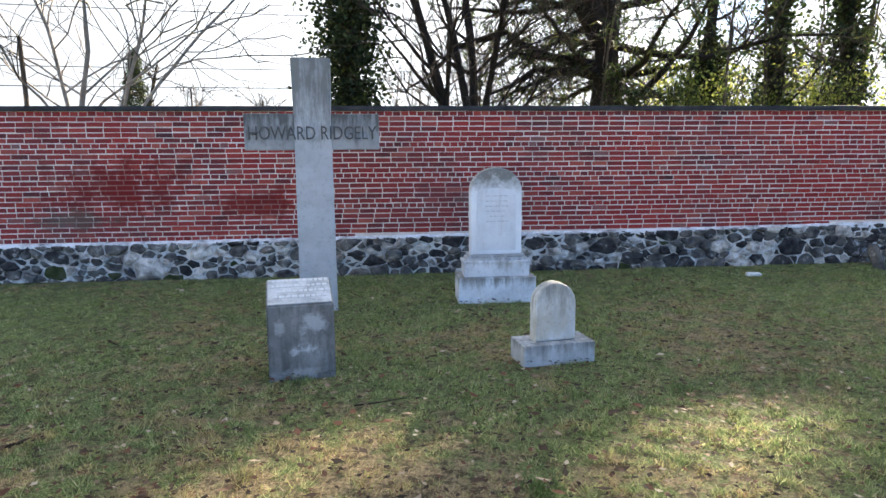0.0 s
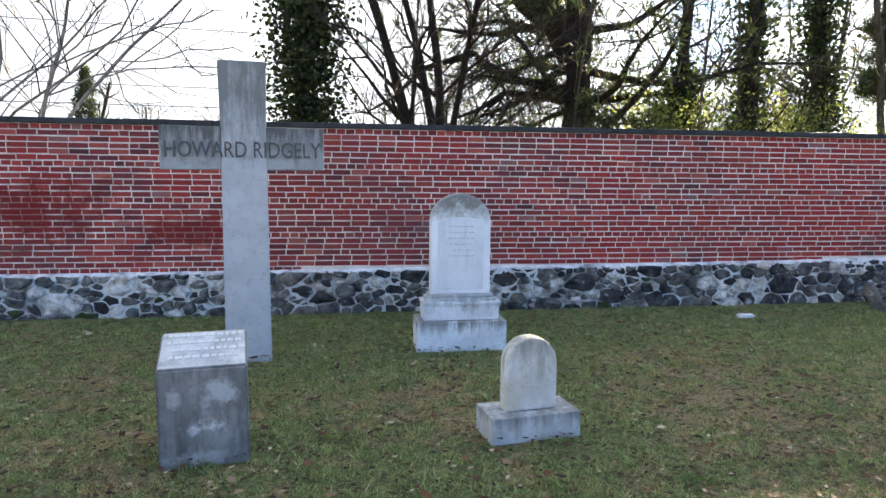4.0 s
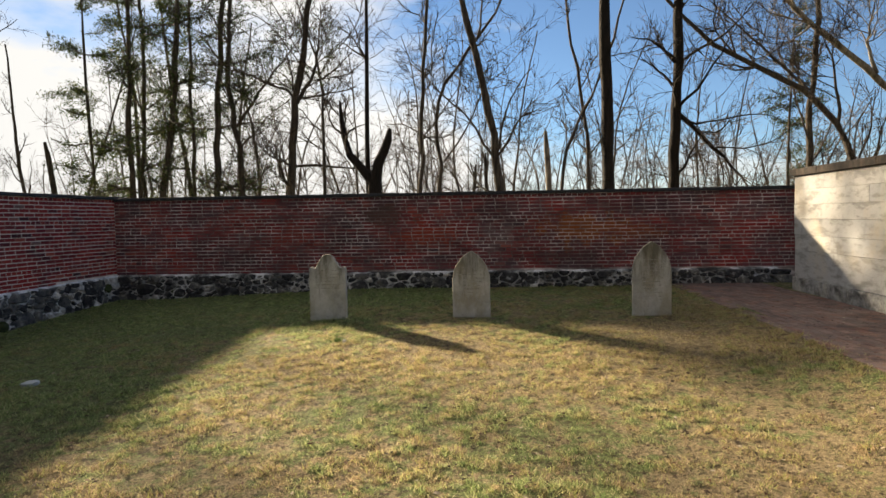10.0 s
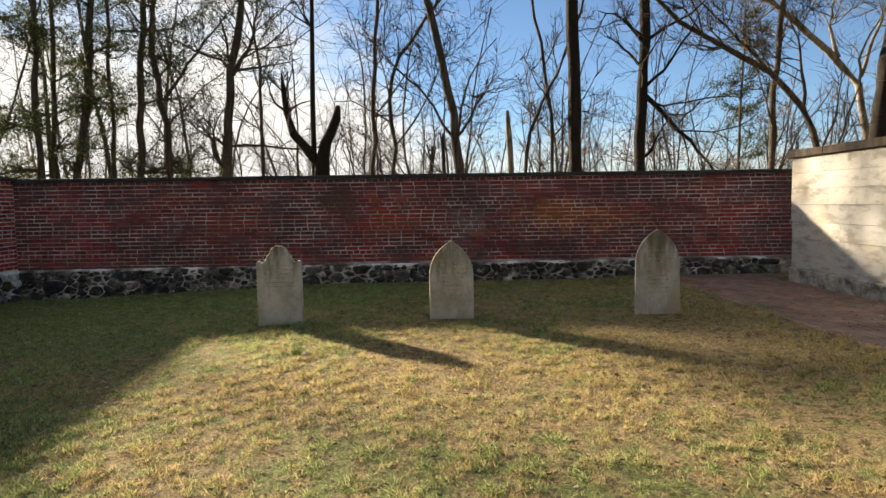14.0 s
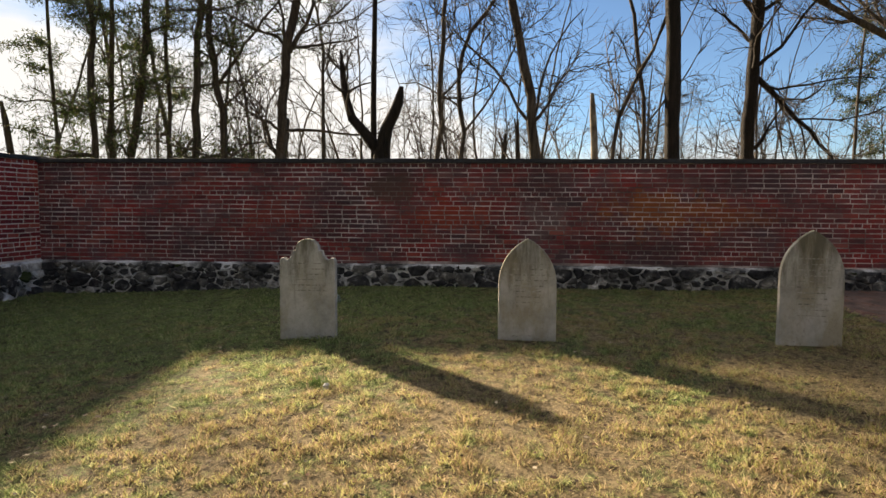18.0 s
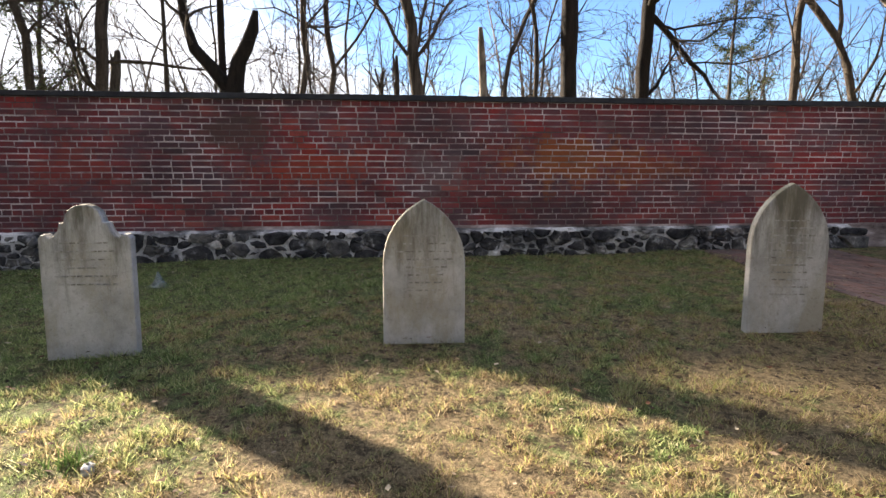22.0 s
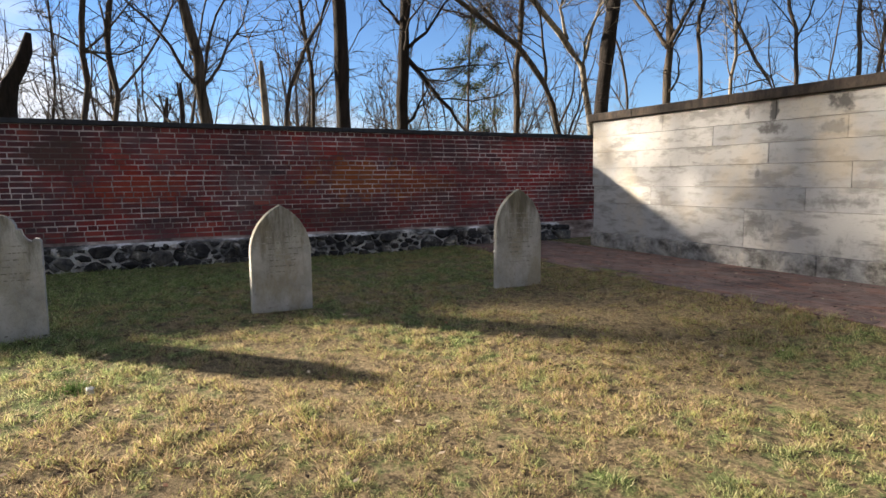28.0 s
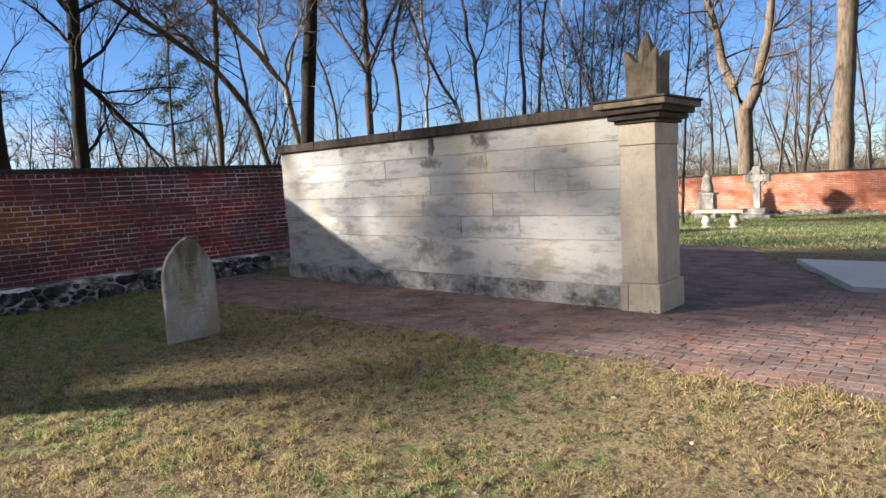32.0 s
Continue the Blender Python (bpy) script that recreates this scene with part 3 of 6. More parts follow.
def ground_z(x, y):
    v = smooth01(-y / 6)
    u = smooth01((x + 10) / 9)
    z = 0.03 + v * (0.07 + 0.27 * u) + 0.15 * (1 - v) * smooth01((x + 4) / 4) + 0.03 * smooth01((-y - 9) / 3)
    z += (0.415 - z) * smooth01((-y - 9.6) / 1.5) * smooth01((x + 15) / 5)
    z -= 0.8 * smooth01((-y - 15) / 21)
    return z


def text_mesh(name, body, size, depth, mat, width=None):
    cu = bpy.data.curves.new(name, "FONT")
    cu.body, cu.size, cu.extrude, cu.align_x = body, size, depth, "CENTER"
    cu.resolution_u = 3
    tmp = bpy.data.objects.new(name, cu)
    scene.collection.objects.link(tmp)
    bpy.context.view_layer.update()
    me = bpy.data.meshes.new_from_object(tmp.evaluated_get(bpy.context.evaluated_depsgraph_get()))
    bpy.data.objects.remove(tmp)
    if width:
        xs = [v.co.x for v in me.vertices]
        k = width / (max(xs) - min(xs))
        me.transform(Matrix.Diagonal((k, 1, 1, 1)))
    me.materials.clear()
    me.materials.append(mat)
    return me


# ---------------------------------------------------------------- ground
def build_ground():
    xs = np.concatenate([[-600, -200, -90, -50, -32], np.arange(-26, 6.01, 0.5), [12, 25, 60, 150, 500]])
    ys = np.concatenate([[-600, -200, -90, -60], np.arange(-44, 3.01, 0.5), [8, 20, 50, 150, 500]])
    vs, idx = [], {}
    for j, y in enumerate(ys):
        for i, x in enumerate(xs):
            z = ground_z(x, y) + 0.012 * noise.noise((x * 0.9, y * 0.9, 0)) + 0.01 * noise.noise((x * 2.3, y * 2.3, 4))
            if PATH_IN(x, y, 0.35):
                z = ground_z(x, y) - 0.05
            vs.append((x, y, z))
    nx = len(xs)
    a = np.array([[j * nx + i, j * nx + i + 1, (j + 1) * nx + i + 1, (j + 1) * nx + i]
                  for j in range(len(ys) - 1) for i in range(nx - 1)])
    g = new("ground", np_mesh("ground", vs, [a], M_LAWN, True))
    tagged(g, "winter lawn of green and straw-coloured grass", "lawn", kind="structure")


def PATH_IN(x, y, pad=0.0):
    """On the brick walk along the tomb and through its gateway."""
    return (-16 < x < 0.1 and -12.75 + pad < y < -10.82 - pad) or (WALK_WEST(y) < x < -3.8 - pad and -18.4 + pad < y < -10.82 - pad)


def WALK_WEST(y):
    """Where the paving south of the tomb ends against the lawn."""
    return -16 if y > -14.1 else -6.16 - (y + 18.4) / 1.886


build_ground()

# ---------------------------------------------------------------- walls
COURSE, BRICK_L, BRICK_W, BRICK_H, JOINT = 0.0677, 0.2040, 0.0975, 0.0550, 0.0102


def brick_shape(length, c=0.0022):
    """Front-faced brick, its arrises a little worn; local x along, y out of the wall, z up."""
    h, l, d = BRICK_H / 2, length / 2, 0.0036
    v = [(-l, -0.02, -h), (l, -0.02, -h), (l, -0.02, h), (-l, -0.02, h),
         (-l, d - c, -h), (l, d - c, -h), (l, d - c, h), (-l, d - c, h),
         (-l + c, d, -h + c), (l - c, d, -h + c), (l - c, d, h - c), (-l + c, d, h - c)]
    q = [(0, 4, 5, 1), (1, 5, 6, 2), (2, 6, 7, 3), (3, 7, 4, 0), (4, 8, 9, 5), (5, 9, 10, 6), (6, 10, 11, 7), (7, 11, 8, 4), (8, 11, 10, 9)]
    return np.array(v), np.array(q)


def lay_bricks(wall, length, top, bottom_of, near, rng, one, many):
    """Common bond, a course of headers every sixth; the stretch near (x0, x1) as single bricks, the rest as one mesh."""
    data = {}
    far_v, far_q, count, singles = [], [], 0, 0
    k = 0
    while True:
        zc = top - COURSE * (k + 0.5)
        if zc < 0.3:
            break
        header = k % 6 == 0
        unit = BRICK_W if header else BRICK_L
        x = rng.uniform(-0.04, 0.0) - (BRICK_L / 2 if k % 2 else 0)
        while x < length:
            u = unit
            if not header and rng.random() < 0.03:
                u = BRICK_W
            lo, hi = max(x, 0.004), min(x + u, length - 0.004)
            x += u + JOINT
            u = hi - lo
            xc = (lo + hi) / 2
            w = u * rng.uniform(0.985, 1.012)
            if u < 0.02 or zc - COURSE / 2 < bottom_of(xc) - 0.02:
                continue
            jit = (rng.uniform(-0.002, 0.002), rng.uniform(-0.003, 0.003), rng.uniform(-0.003, 0.003))
            if near[0] < xc < near[1] and singles < 300 and u > 0.09:
                key = round(u, 2)
                if key not in data:
                    vv, qq = brick_shape(u * 0.985)
                    data[key] = np_mesh("brick", vv, [qq], one)
                ob = new("brick", data[key])
                ob.parent = wall
                ob.matrix_basis = pose(xc, jit[1], zc + jit[2], 0, rng.uniform(-0.5, 0.5), 0)
                singles += 1
            else:
                vv, qq = brick_shape(w)
                a = rng.uniform(-0.006, 0.006)
                vv[:, 2] = vv[:, 2] * rng.uniform(0.93, 1.03) + vv[:, 0] * a
                vv += np.array((xc + jit[0], jit[1], zc + jit[2]))
                far_v.append(vv)
                far_q.append(qq + 12 * count)
                count += 1
        k += 1
    ob = part("brickwork", np_mesh("brickwork", np.concatenate(far_v), [np.concatenate(far_q)], many), None, wall)
    tagged(ob, "red-brown bricks in pale mortar", kind="stuff")


def clip_cell(poly, mx, mz, nx, nz):
    out = []
    for i in range(len(poly)):
        a, b = poly[i], poly[(i + 1) % len(poly)]
        da = (a[0] - mx) * nx + (a[1] - mz) * nz
        db = (b[0] - mx) * nx + (b[1] - mz) * nz
        if da <= 0:
            out.append(a)
        if da * db < 0:
            t = da / (da - db)
            out.append((a[0] + t * (b[0] - a[0]), a[1] + t * (b[1] - a[1])))
    return out


def lay_rubble(wall, x0, x1, low_of, high_of, rng, dark):
    """Fieldstones of uneven size fitted together, each a domed stone of its own in the mortar bed."""
    seeds = []
    tries = 0
    while tries < 9000:
        tries += 1
        x = rng.uniform(x0, x1)
        z = rng.uniform(low_of(x) + 0.02, high_of(x) - 0.03)
        r = 0.035 + 0.135 * rng.random() ** 1.6
        if all(((x - a) / 1.5) ** 2 + (z - b) ** 2 > ((r + c) * 0.74) ** 2 for a, b, c in seeds if abs(a - x) < 0.7):
            seeds.append((x, z, r))
    for sx, sz, r in seeds:
        near = [s for s in seeds if 0 < abs(s[0] - sx) + abs(s[1] - sz) < 1.2]
        poly = [(sx - 0.35, low_of(sx) - 0.06), (sx + 0.35, low_of(sx) - 0.06), (sx + 0.35, high_of(sx) - 0.01), (sx - 0.35, high_of(sx) - 0.01)]
        for a, b, c in near:
            w = r / (r + c)
            nx, nz = (a - sx) / 2.25, b - sz
            poly = clip_cell(poly, sx + (a - sx) * w, sz + (b - sz) * w, nx, nz)
            if len(poly) < 3:
                break
        if len(poly) < 3:
            continue
        cx, cz = sum(p[0] for p in poly) / len(poly), sum(p[1] for p in poly) / len(poly)
        gap = rng.choice((0.002, 0.005, 0.009, 0.014, 0.024))
        ring = []
        for p in poly:
            d = math.hypot(p[0] - cx, p[1] - cz) + 1e-6
            k = max(0.35, 1 - gap / d * 1.3)
            ring.append((cx + (p[0] - cx) * k, cz + (p[1] - cz) * k))
        for _ in range(1):                       # knock the corners off
            nr = []
            for i in range(len(ring)):
                a, b = ring[i], ring[(i + 1) % len(ring)]
                nr += [(a[0] * 0.9 + b[0] * 0.1, a[1] * 0.9 + b[1] * 0.1), (a[0] * 0.45 + b[0] * 0.55, a[1] * 0.45 + b[1] * 0.55)]
            ring = nr if len(nr) < 40 else ring
        n = len(ring)
        ring = [(x + rng.uniform(-0.014, 0.014), z + rng.uniform(-0.012, 0.012)) for x, z in ring]
        out = rng.uniform(0.008, 0.055)
        vs = [(x - cx, -0.06, z - cz) for x, z in ring]
        vs += [(x - cx, out * 0.4, z - cz) for x, z in ring]
        vs += [((x - cx) * 0.72, out + rng.uniform(-0.014, 0.012), (z - cz) * 0.78) for x, z in ring]
        vs += [(0, out + 0.008, 0)]
        qs = [(i, (i + 1) % n, n + (i + 1) % n, n + i) for i in range(n)]
        qs += [(n + i, n + (i + 1) % n, 2 * n + (i + 1) % n, 2 * n + i) for i in range(n)]
        ts = [(2 * n + i, 2 * n + (i + 1) % n, 3 * n) for i in range(n)]
        pick = rng.random()
        mat = M_STONES[0] if pick < dark else M_STONES[1] if pick < (0.93 if dark > 0.5 else 0.82) else M_STONES[2] if pick < 0.985 else M_STONES[3]
        ob = new("stone", np_mesh("stone", vs, [np.array(qs)[:, ::-1], np.array(ts)[:, ::-1]], mat))
        ob.parent = wall
        ob.matrix_basis = pose(cx, 0.055, cz)


def build_wall(name, m, length, top, lip_of, low_of, near, rubble, seed, label, mats, start=0.0):
    """A brick garden wall on a rubble footing under a slate coping; local x along, y towards the lawn."""
    rng = random.Random(seed)
    bm = box_bm(start, length, -0.34, 0.0, -0.4, top, 0)
    wall = new(name, bm_mesh(name, bm, mats[2]))
    wall.matrix_basis = m
    tagged(wall, label, "wall", kind="structure")
    lay_bricks(wall, length, top, lip_of, near, rng, mats[0], mats[1])
    # footing bed
    n = int((rubble[1] - rubble[0]) / 0.12) + 1
    xs = np.linspace(rubble[0], rubble[1], n)
    vs, qs = [], []
    for i, x in enumerate(xs):
        h = lip_of(x) - 0.012
        vs += [(x, 0.002, low_of(x) - 0.25), (x, 0.055 + rng.uniform(-0.01, 0.01), low_of(x) - 0.25),
               (x, 0.052 + rng.uniform(-0.012, 0.008), low_of(x) + 0.2), (x, 0.05 + rng.uniform(-0.012, 0.008), h), (x, 0.002, h + 0.004)]
        if i:
            a = 5 * (i - 1)
            qs += [(a + k, a + k + 5, a + k + 6, a + k + 1) for k in range(4)]
    part("footing", np_mesh("footing", vs, [np.array(qs)], M_RUBBLE_BED_E if name == "wall_east" else M_RUBBLE_BED), None, wall, "rough grey mortar bed of the footing")
    # lime-washed weathering where brick meets stone
    vs, qs = [], []
    for i, x in enumerate(np.arange(rubble[0], rubble[1], 0.07)):
        h = lip_of(x)
        drop = max(-0.012, 0.10 * (noise.noise((x * 0.9, seed, 1.0)) + 0.05)) + 0.03 * rng.random()
        vs += [(x, 0.003, h + 0.012 + rng.uniform(-0.004, 0.004)), (x, 0.064 + rng.uniform(-0.006, 0.006), h - 0.012), (x, 0.072, h - 0.016 - drop), (x, 0.04, h - 0.02 - drop)]
        if i:
            a = 4 * (i - 1)
            qs += [(a + k, a + k + 4, a + k + 5, a + k + 1) for k in range(3)]
    part("mortar_ledge", np_mesh("mortar_ledge", vs, [np.array(qs)], M_WASH_E if name == "wall_east" else M_WASH), None, wall, "whitish lime mortar ledge")
    lay_rubble(wall, rubble[0] + 0.1, rubble[1] - 0.1, low_of, lip_of, rng, 0.66 if name == "wall_east" else 0.36)
    # coping slabs
    x = start
    while x < length:
        w = min(rng.uniform(0.9, 1.25), length - x)
        if w < 0.2:
            break
        bm = box_bm(x + 0.002, x + w - 0.002, -0.39, 0.045, top + 0.002, top + 0.062, 0.006, 0.003)
        part("coping_slab", bm, M_COPING, wall)
        x += w
    return wall


A_TURN = radians(2.985)
dA = Vector((-math.cos(A_TURN), math.sin(A_TURN), 0.0045))
nAxis = Vector((-math.sin(A_TURN), -math.cos(A_TURN), 0))
M_A = Matrix(((dA.x, nAxis.x, 0, 0), (dA.y, nAxis.y, 0, 0), (dA.z, 0, 1, 0), (0, 0, 0, 1)))
WALL_A = build_wall("wall_north", M_A, 26.0, 2.185,
                    lambda s: 0.67 - 0.0083 * min(s, 10.0) - 0.0033 * max(0.0, s - 10.0) - 0.0045 * s,
                    lambda s: ground_z(-s, 0.0) - 0.0045 * s, (11.9, 14.25), (0, 22), 3,
                    "long red-brick churchyard wall on a rubble footing with slate coping", (M_BRICK, M_BRICKS, M_MORTAR), -0.36)
B_LEN = 20.0
M_B = Matrix(((0, -1, 0, 0.0), (1, 0, 0, -B_LEN), (0.003, 0, 1, -0.003 * B_LEN), (0, 0, 0, 1)))
WALL_B = build_wall("wall_east", M_B, B_LEN - 0.002, 2.185, lambda s: 0.70 + 0.003 * (B_LEN - s), lambda s: ground_z(0, s - B_LEN) + 0.003 * (B_LEN - s) - 0.02,
                    (B_LEN - 8.3, B_LEN - 5.6), (7.2, B_LEN), 8, "shaded red-brick churchyard wall with dark stains and patched pointing", (M_BRICK_E, M_BRICKS_E, M_MORTAR_E))


# ---------------------------------------------------------------- monuments
def arch_outline(w, h, rise, steps=14, shoulder=0.0):
    """A tablet with straight sides and a rounded head."""
    pts = [(-w / 2, 0), (w / 2, 0), (w / 2, h - rise)]
    if shoulder:
        pts.append((w / 2 - shoulder, h - rise))
    r = w / 2 - shoulder
    pts += [(r * math.cos(a), h - rise + rise * math.sin(a)) for a in np.linspace(0, math.pi, steps)[1:-1]]
    if shoulder:
        pts.append((-w / 2 + shoulder, h - rise))
    pts.append((-w / 2, h - rise))
    return pts


def lancet_outline(w, h, rise, steps=9):
    """A tablet with a pointed Gothic head."""
    pts = [(-w / 2, 0), (w / 2, 0)]
    r = (rise ** 2 + (w / 2) ** 2) / w
    cx = w / 2 - r
    top = math.acos((0 - cx) / r)
    pts += [(cx + r * math.cos(a), h - rise + r * math.sin(a)) for a in np.linspace(0, top, steps)]
    pts += [(-x, z) for x, z in reversed(pts[2:-1])]
    return pts


def shield_outline(w, h):
    """A tablet with a round head between two small shouldered ears."""
    half = [(w / 2, 0), (w / 2, 0.795 * h), (0.47 * w, 0.818 * h), (0.42 * w, 0.822 * h), (0.375 * w, 0.80 * h), (0.335 * w, 0.812 * h),
            (0.285 * w, 0.845 * h), (0.262 * w, 0.89 * h), (0.215 * w, 0.895 * h), (0.205 * w, 0.925 * h), (0.165 * w, 0.965 * h), (0.10 * w, 0.99 * h), (0.04 * w, h)]
    return half + [(-x, z) for x, z in reversed(half)]


def writing(parent, mat, width, top, line, y, rows, rng, size=0.02):
    """Worn, unreadable lettering as short sunk bars."""
    for k in range(rows):
        x = -width / 2 * rng.uniform(0.55, 1.0)
        end = -x
        bm = bmesh.new()
        while x < end:
            w = rng.uniform(0.015, 0.05)
            g = bmesh.ops.create_cube(bm, size=1.0)
            for v in g["verts"]:
                v.co = Vector((x + w / 2 + v.co.x * w, y + v.co.y * 0.004, top - k * line + v.co.z * size * 0.45))
            x += w + rng.uniform(0.008, 0.02)
        tagged(part("inscription", bm, mat, parent, "worn unreadable lettering"), kind="stuff")


# Raised letters show by their shadows; the darker grey puts that shade into colour.
M_INSCR_SHADOW = mottled("shadow_toned_lettering", [(0.085, 0.085, 0.085), (0.16, 0.162, 0.165)], 12, 90)
M_INSCR = mottled("worn_lettering", [(0.20, 0.19, 0.165), (0.48, 0.47, 0.44)], 9, 90, spread=(0.38, 0.60))
M_INSCR_PALE = mottled("worn_lettering_pale", [(0.48, 0.51, 0.55), (0.64, 0.67, 0.71)], 20, 90)


def build_cross():
    x, y = -14.13, -1.25
    z0 = ground_z(x, y) - 0.03
    root = thing("cross_monument", pose(x, y, z0, 0, 0, 4), "tall grey stone memorial cross with raised lettering on its arms", "grave monument")
    bm = bmesh.new()
    prof = [(0.192, 0.13, 0.0), (0.188, 0.125, 1.0), (0.184, 0.122, 2.0), (0.190, 0.124, 2.30), (0.196, 0.126, 2.60)]
    rings = []
    for hx, hy, z in prof:
        rings.append([bm.verts.new((sx * hx, sy * hy, z)) for sx, sy in ((-1, -1), (1, -1), (1, 1), (-1, 1))])
    for a, b in zip(rings, rings[1:]):
        for i in range(4):
            bm.faces.new((a[i], a[(i + 1) % 4], b[(i + 1) % 4], b[i]))
    bm.faces.new(rings[0][::-1])
    bm.faces.new(rings[-1])
    bmesh.ops.bevel(bm, geom=bm.edges[:], offset=0.008, segments=2, affect="EDGES")
    shaft = part("shaft", bm, M_SHAFT, root, "tapering grey stone shaft")
    for sx in (-1, 1):
        part("arm", box_bm(min(sx * 0.18, sx * 0.665), max(sx * 0.18, sx * 0.665), -0.118, 0.105, 1.70, 2.06, 0.01), M_GRANITE_ARM, root, "short stained cross arm")
    me = text_mesh("lettering", "HOWARD RIDGELY", 0.19, 0.012, M_INSCR_SHADOW, 1.26)
    part("lettering", me, None, root, "raised stone capitals", pose(0, -0.122, 1.805, 90, 0, 0))


build_cross()


def build_pedestal():
    x, y = -14.16, -3.32
    root = thing("desk_gravestone", pose(x, y, ground_z(x, y) - 0.03, 0, 0, 6), "stained grey stone block with a sloping inscribed top", "gravestone")
    bm = bmesh.new()
    w, d = 0.235, 0.19
    side = [(-d, 0), (d, 0), (d, 0.70), (d - 0.05, 0.71), (-d, 0.585)]
    a = [bm.verts.new((-w, yy, zz)) for yy, zz in side]
    b = [bm.verts.new((w, yy, zz)) for yy, zz in side]
    bm.faces.new(a)
    bm.faces.new(b[::-1])
    for i in range(5):
        j = (i + 1) % 5
        bm.faces.new((a[i], b[i], b[j], a[j]))
    bmesh.ops.bevel(bm, geom=bm.edges[:], offset=0.012, segments=2, affect="EDGES")
    part("block", bm, M_GRANITE_DARK, root)
    slope = math.degrees(math.atan2(0.125, 2 * d - 0.05))
    part("inscribed_top", box_bm(-w + 0.012, w - 0.012, -0.166, 0.166, -0.004, 0.004, 0.002), M_GRANITE_PALE, root, "pale worn sloping face", pose(0, -0.025, 0.6495, slope, 0, 0))
    rng = random.Random(4)
    for k in range(4):
        bm = bmesh.new()
        xx = -0.2 + rng.uniform(0, 0.04)
        t = 0.12 + 0.2 * k
        yy, zz = d - 0.05 - t * (2 * d - 0.05), 0.71 - t * 0.125
        while xx < 0.19:
            wl_ = rng.uniform(0.015, 0.04)
            g = bmesh.ops.create_cube(bm, size=1.0)
            for v in g["verts"]:
                v.co = Vector((xx + wl_ / 2 + v.co.x * wl_, yy + v.co.y * 0.026, zz + 0.0055 + v.co.z * 0.008 + v.co.y * 0.026 * 0.4))
            xx += wl_ + 0.012
        tagged(part("inscription", bm, M_INSCR_PALE, root, "raised grey unreadable lettering"), kind="stuff")


M_GRANITE_PALE = marble_mat("pale_grey_base", (0.54, 0.56, 0.59), (0.32, 0.34, 0.355), (0.11, 0.11, 0.10), 0.6, 0.52)
M_GRANITE_DARK = marble_mat("stained_grey_stone", (0.24, 0.25, 0.255), (0.12, 0.124, 0.125), (0.07, 0.07, 0.062), 0.7, 0.50, (0.34, 0.35, 0.36), (9, 9, 1.2), 0.6,
                           (((-14.12, -3.5, 0.29), (0.15, 1, 0.07), (0.62, 0.65, 0.69), 0.85), ((-14.05, -3.5, 0.48), (0.13, 1, 0.09), (0.55, 0.57, 0.60), 0.7), ((-14.28, -3.5, 0.46), (0.05, 1, 0.07), (0.50, 0.52, 0.54), 0.6),
                            ((-14.15, -3.5, 0.12), (0.2, 1, 0.05), (0.42, 0.43, 0.45), 0.6)))
build_pedestal()


def build_tablet_on_base():
    x, y = -12.20, -1.115
    z0 = ground_z(x, y) - 0.03
    root = thing("round_headed_headstone", pose(x, y, z0, 0, 0, -3), "tall white marble headstone with a rounded head on a stepped base", "gravestone")
    part("base", box_bm(-0.425, 0.425, -0.20, 0.20, 0, 0.315, 0.012), M_BASE, root, "thick streaked marble base block")
    part("plinth", box_bm(-0.36, 0.36, -0.145, 0.145, 0.315, 0.49, 0.012), M_MOULD, root)
    part("ledge", box_bm(-0.372, 0.372, -0.157, 0.157, 0.462, 0.492, 0.008), M_MOULD, root)
    part("moulding", box_bm(-0.335, 0.335, -0.13, 0.13, 0.49, 0.525, 0.012), M_MOULD, root)
    part("moulding", box_bm(-0.31, 0.31, -0.115, 0.115, 0.525, 0.555, 0.012), M_MOULD, root)
    tab = slab_bm(arch_outline(0.565, 0.945, 0.255, 18), 0.17, 0.016)
    t = part("tablet", tab, M_MARBLE_HEAD, root, "white tablet with dark lichen on its head", pose(0, 0, 0.555))
    panel = slab_bm(arch_outline(0.43, 0.68, 0.05, 8), 0.012, 0.004)
    part("panel", panel, M_PANEL, root, "raised smooth inscription panel", pose(0, -0.086, 0.6))
    rng = random.Random(6)
    writing(t, M_INSCR_PALE, 0.26, 0.64, 0.055, -0.0935, 6, rng)


def headed_marble():
    """White marble with dark lichen that gathers on the upper, rain-washed rim."""
    m, nt, b = mat_base("lichened_marble", 0.75)
    vec = coords(nt, "Object")
    c = ramp(nt, noise_fac(nt, vec, 3, 6, 0.62), [(0.3, (0.66, 0.70, 0.75)), (0.62, (0.84, 0.87, 0.92))])
    sep = nt.nodes.new("ShaderNodeSeparateXYZ")
    nt.links.new(vec, sep.inputs[0])
    hi = node(nt, "ShaderNodeMapRange")
    hi.inputs["From Min"].default_value, hi.inputs["From Max"].default_value = 0.50, 1.0
    nt.links.new(sep.outputs["Z"], hi.inputs["Value"])
    n = noise_fac(nt, vec, 14, 8, 0.8)
    mul = node(nt, "ShaderNodeMath")
    mul.operation = "MULTIPLY"
    nt.links.new(hi.outputs[0], mul.inputs[0])
    nt.links.new(n, mul.inputs[1])
    c = mixc(nt, ramp(nt, mul.outputs[0], [(0.14, (0, 0, 0)), (0.36, (0.9,) * 3)]), c, (0.15, 0.15, 0.135))
    nt.links.new(c, b.inputs["Base Color"])
    bump(nt, b, noise_fac(nt, vec, 120, 3, 0.7), 0.35, 0.004)
    return m


M_MARBLE_HEAD = headed_marble()
build_tablet_on_base()


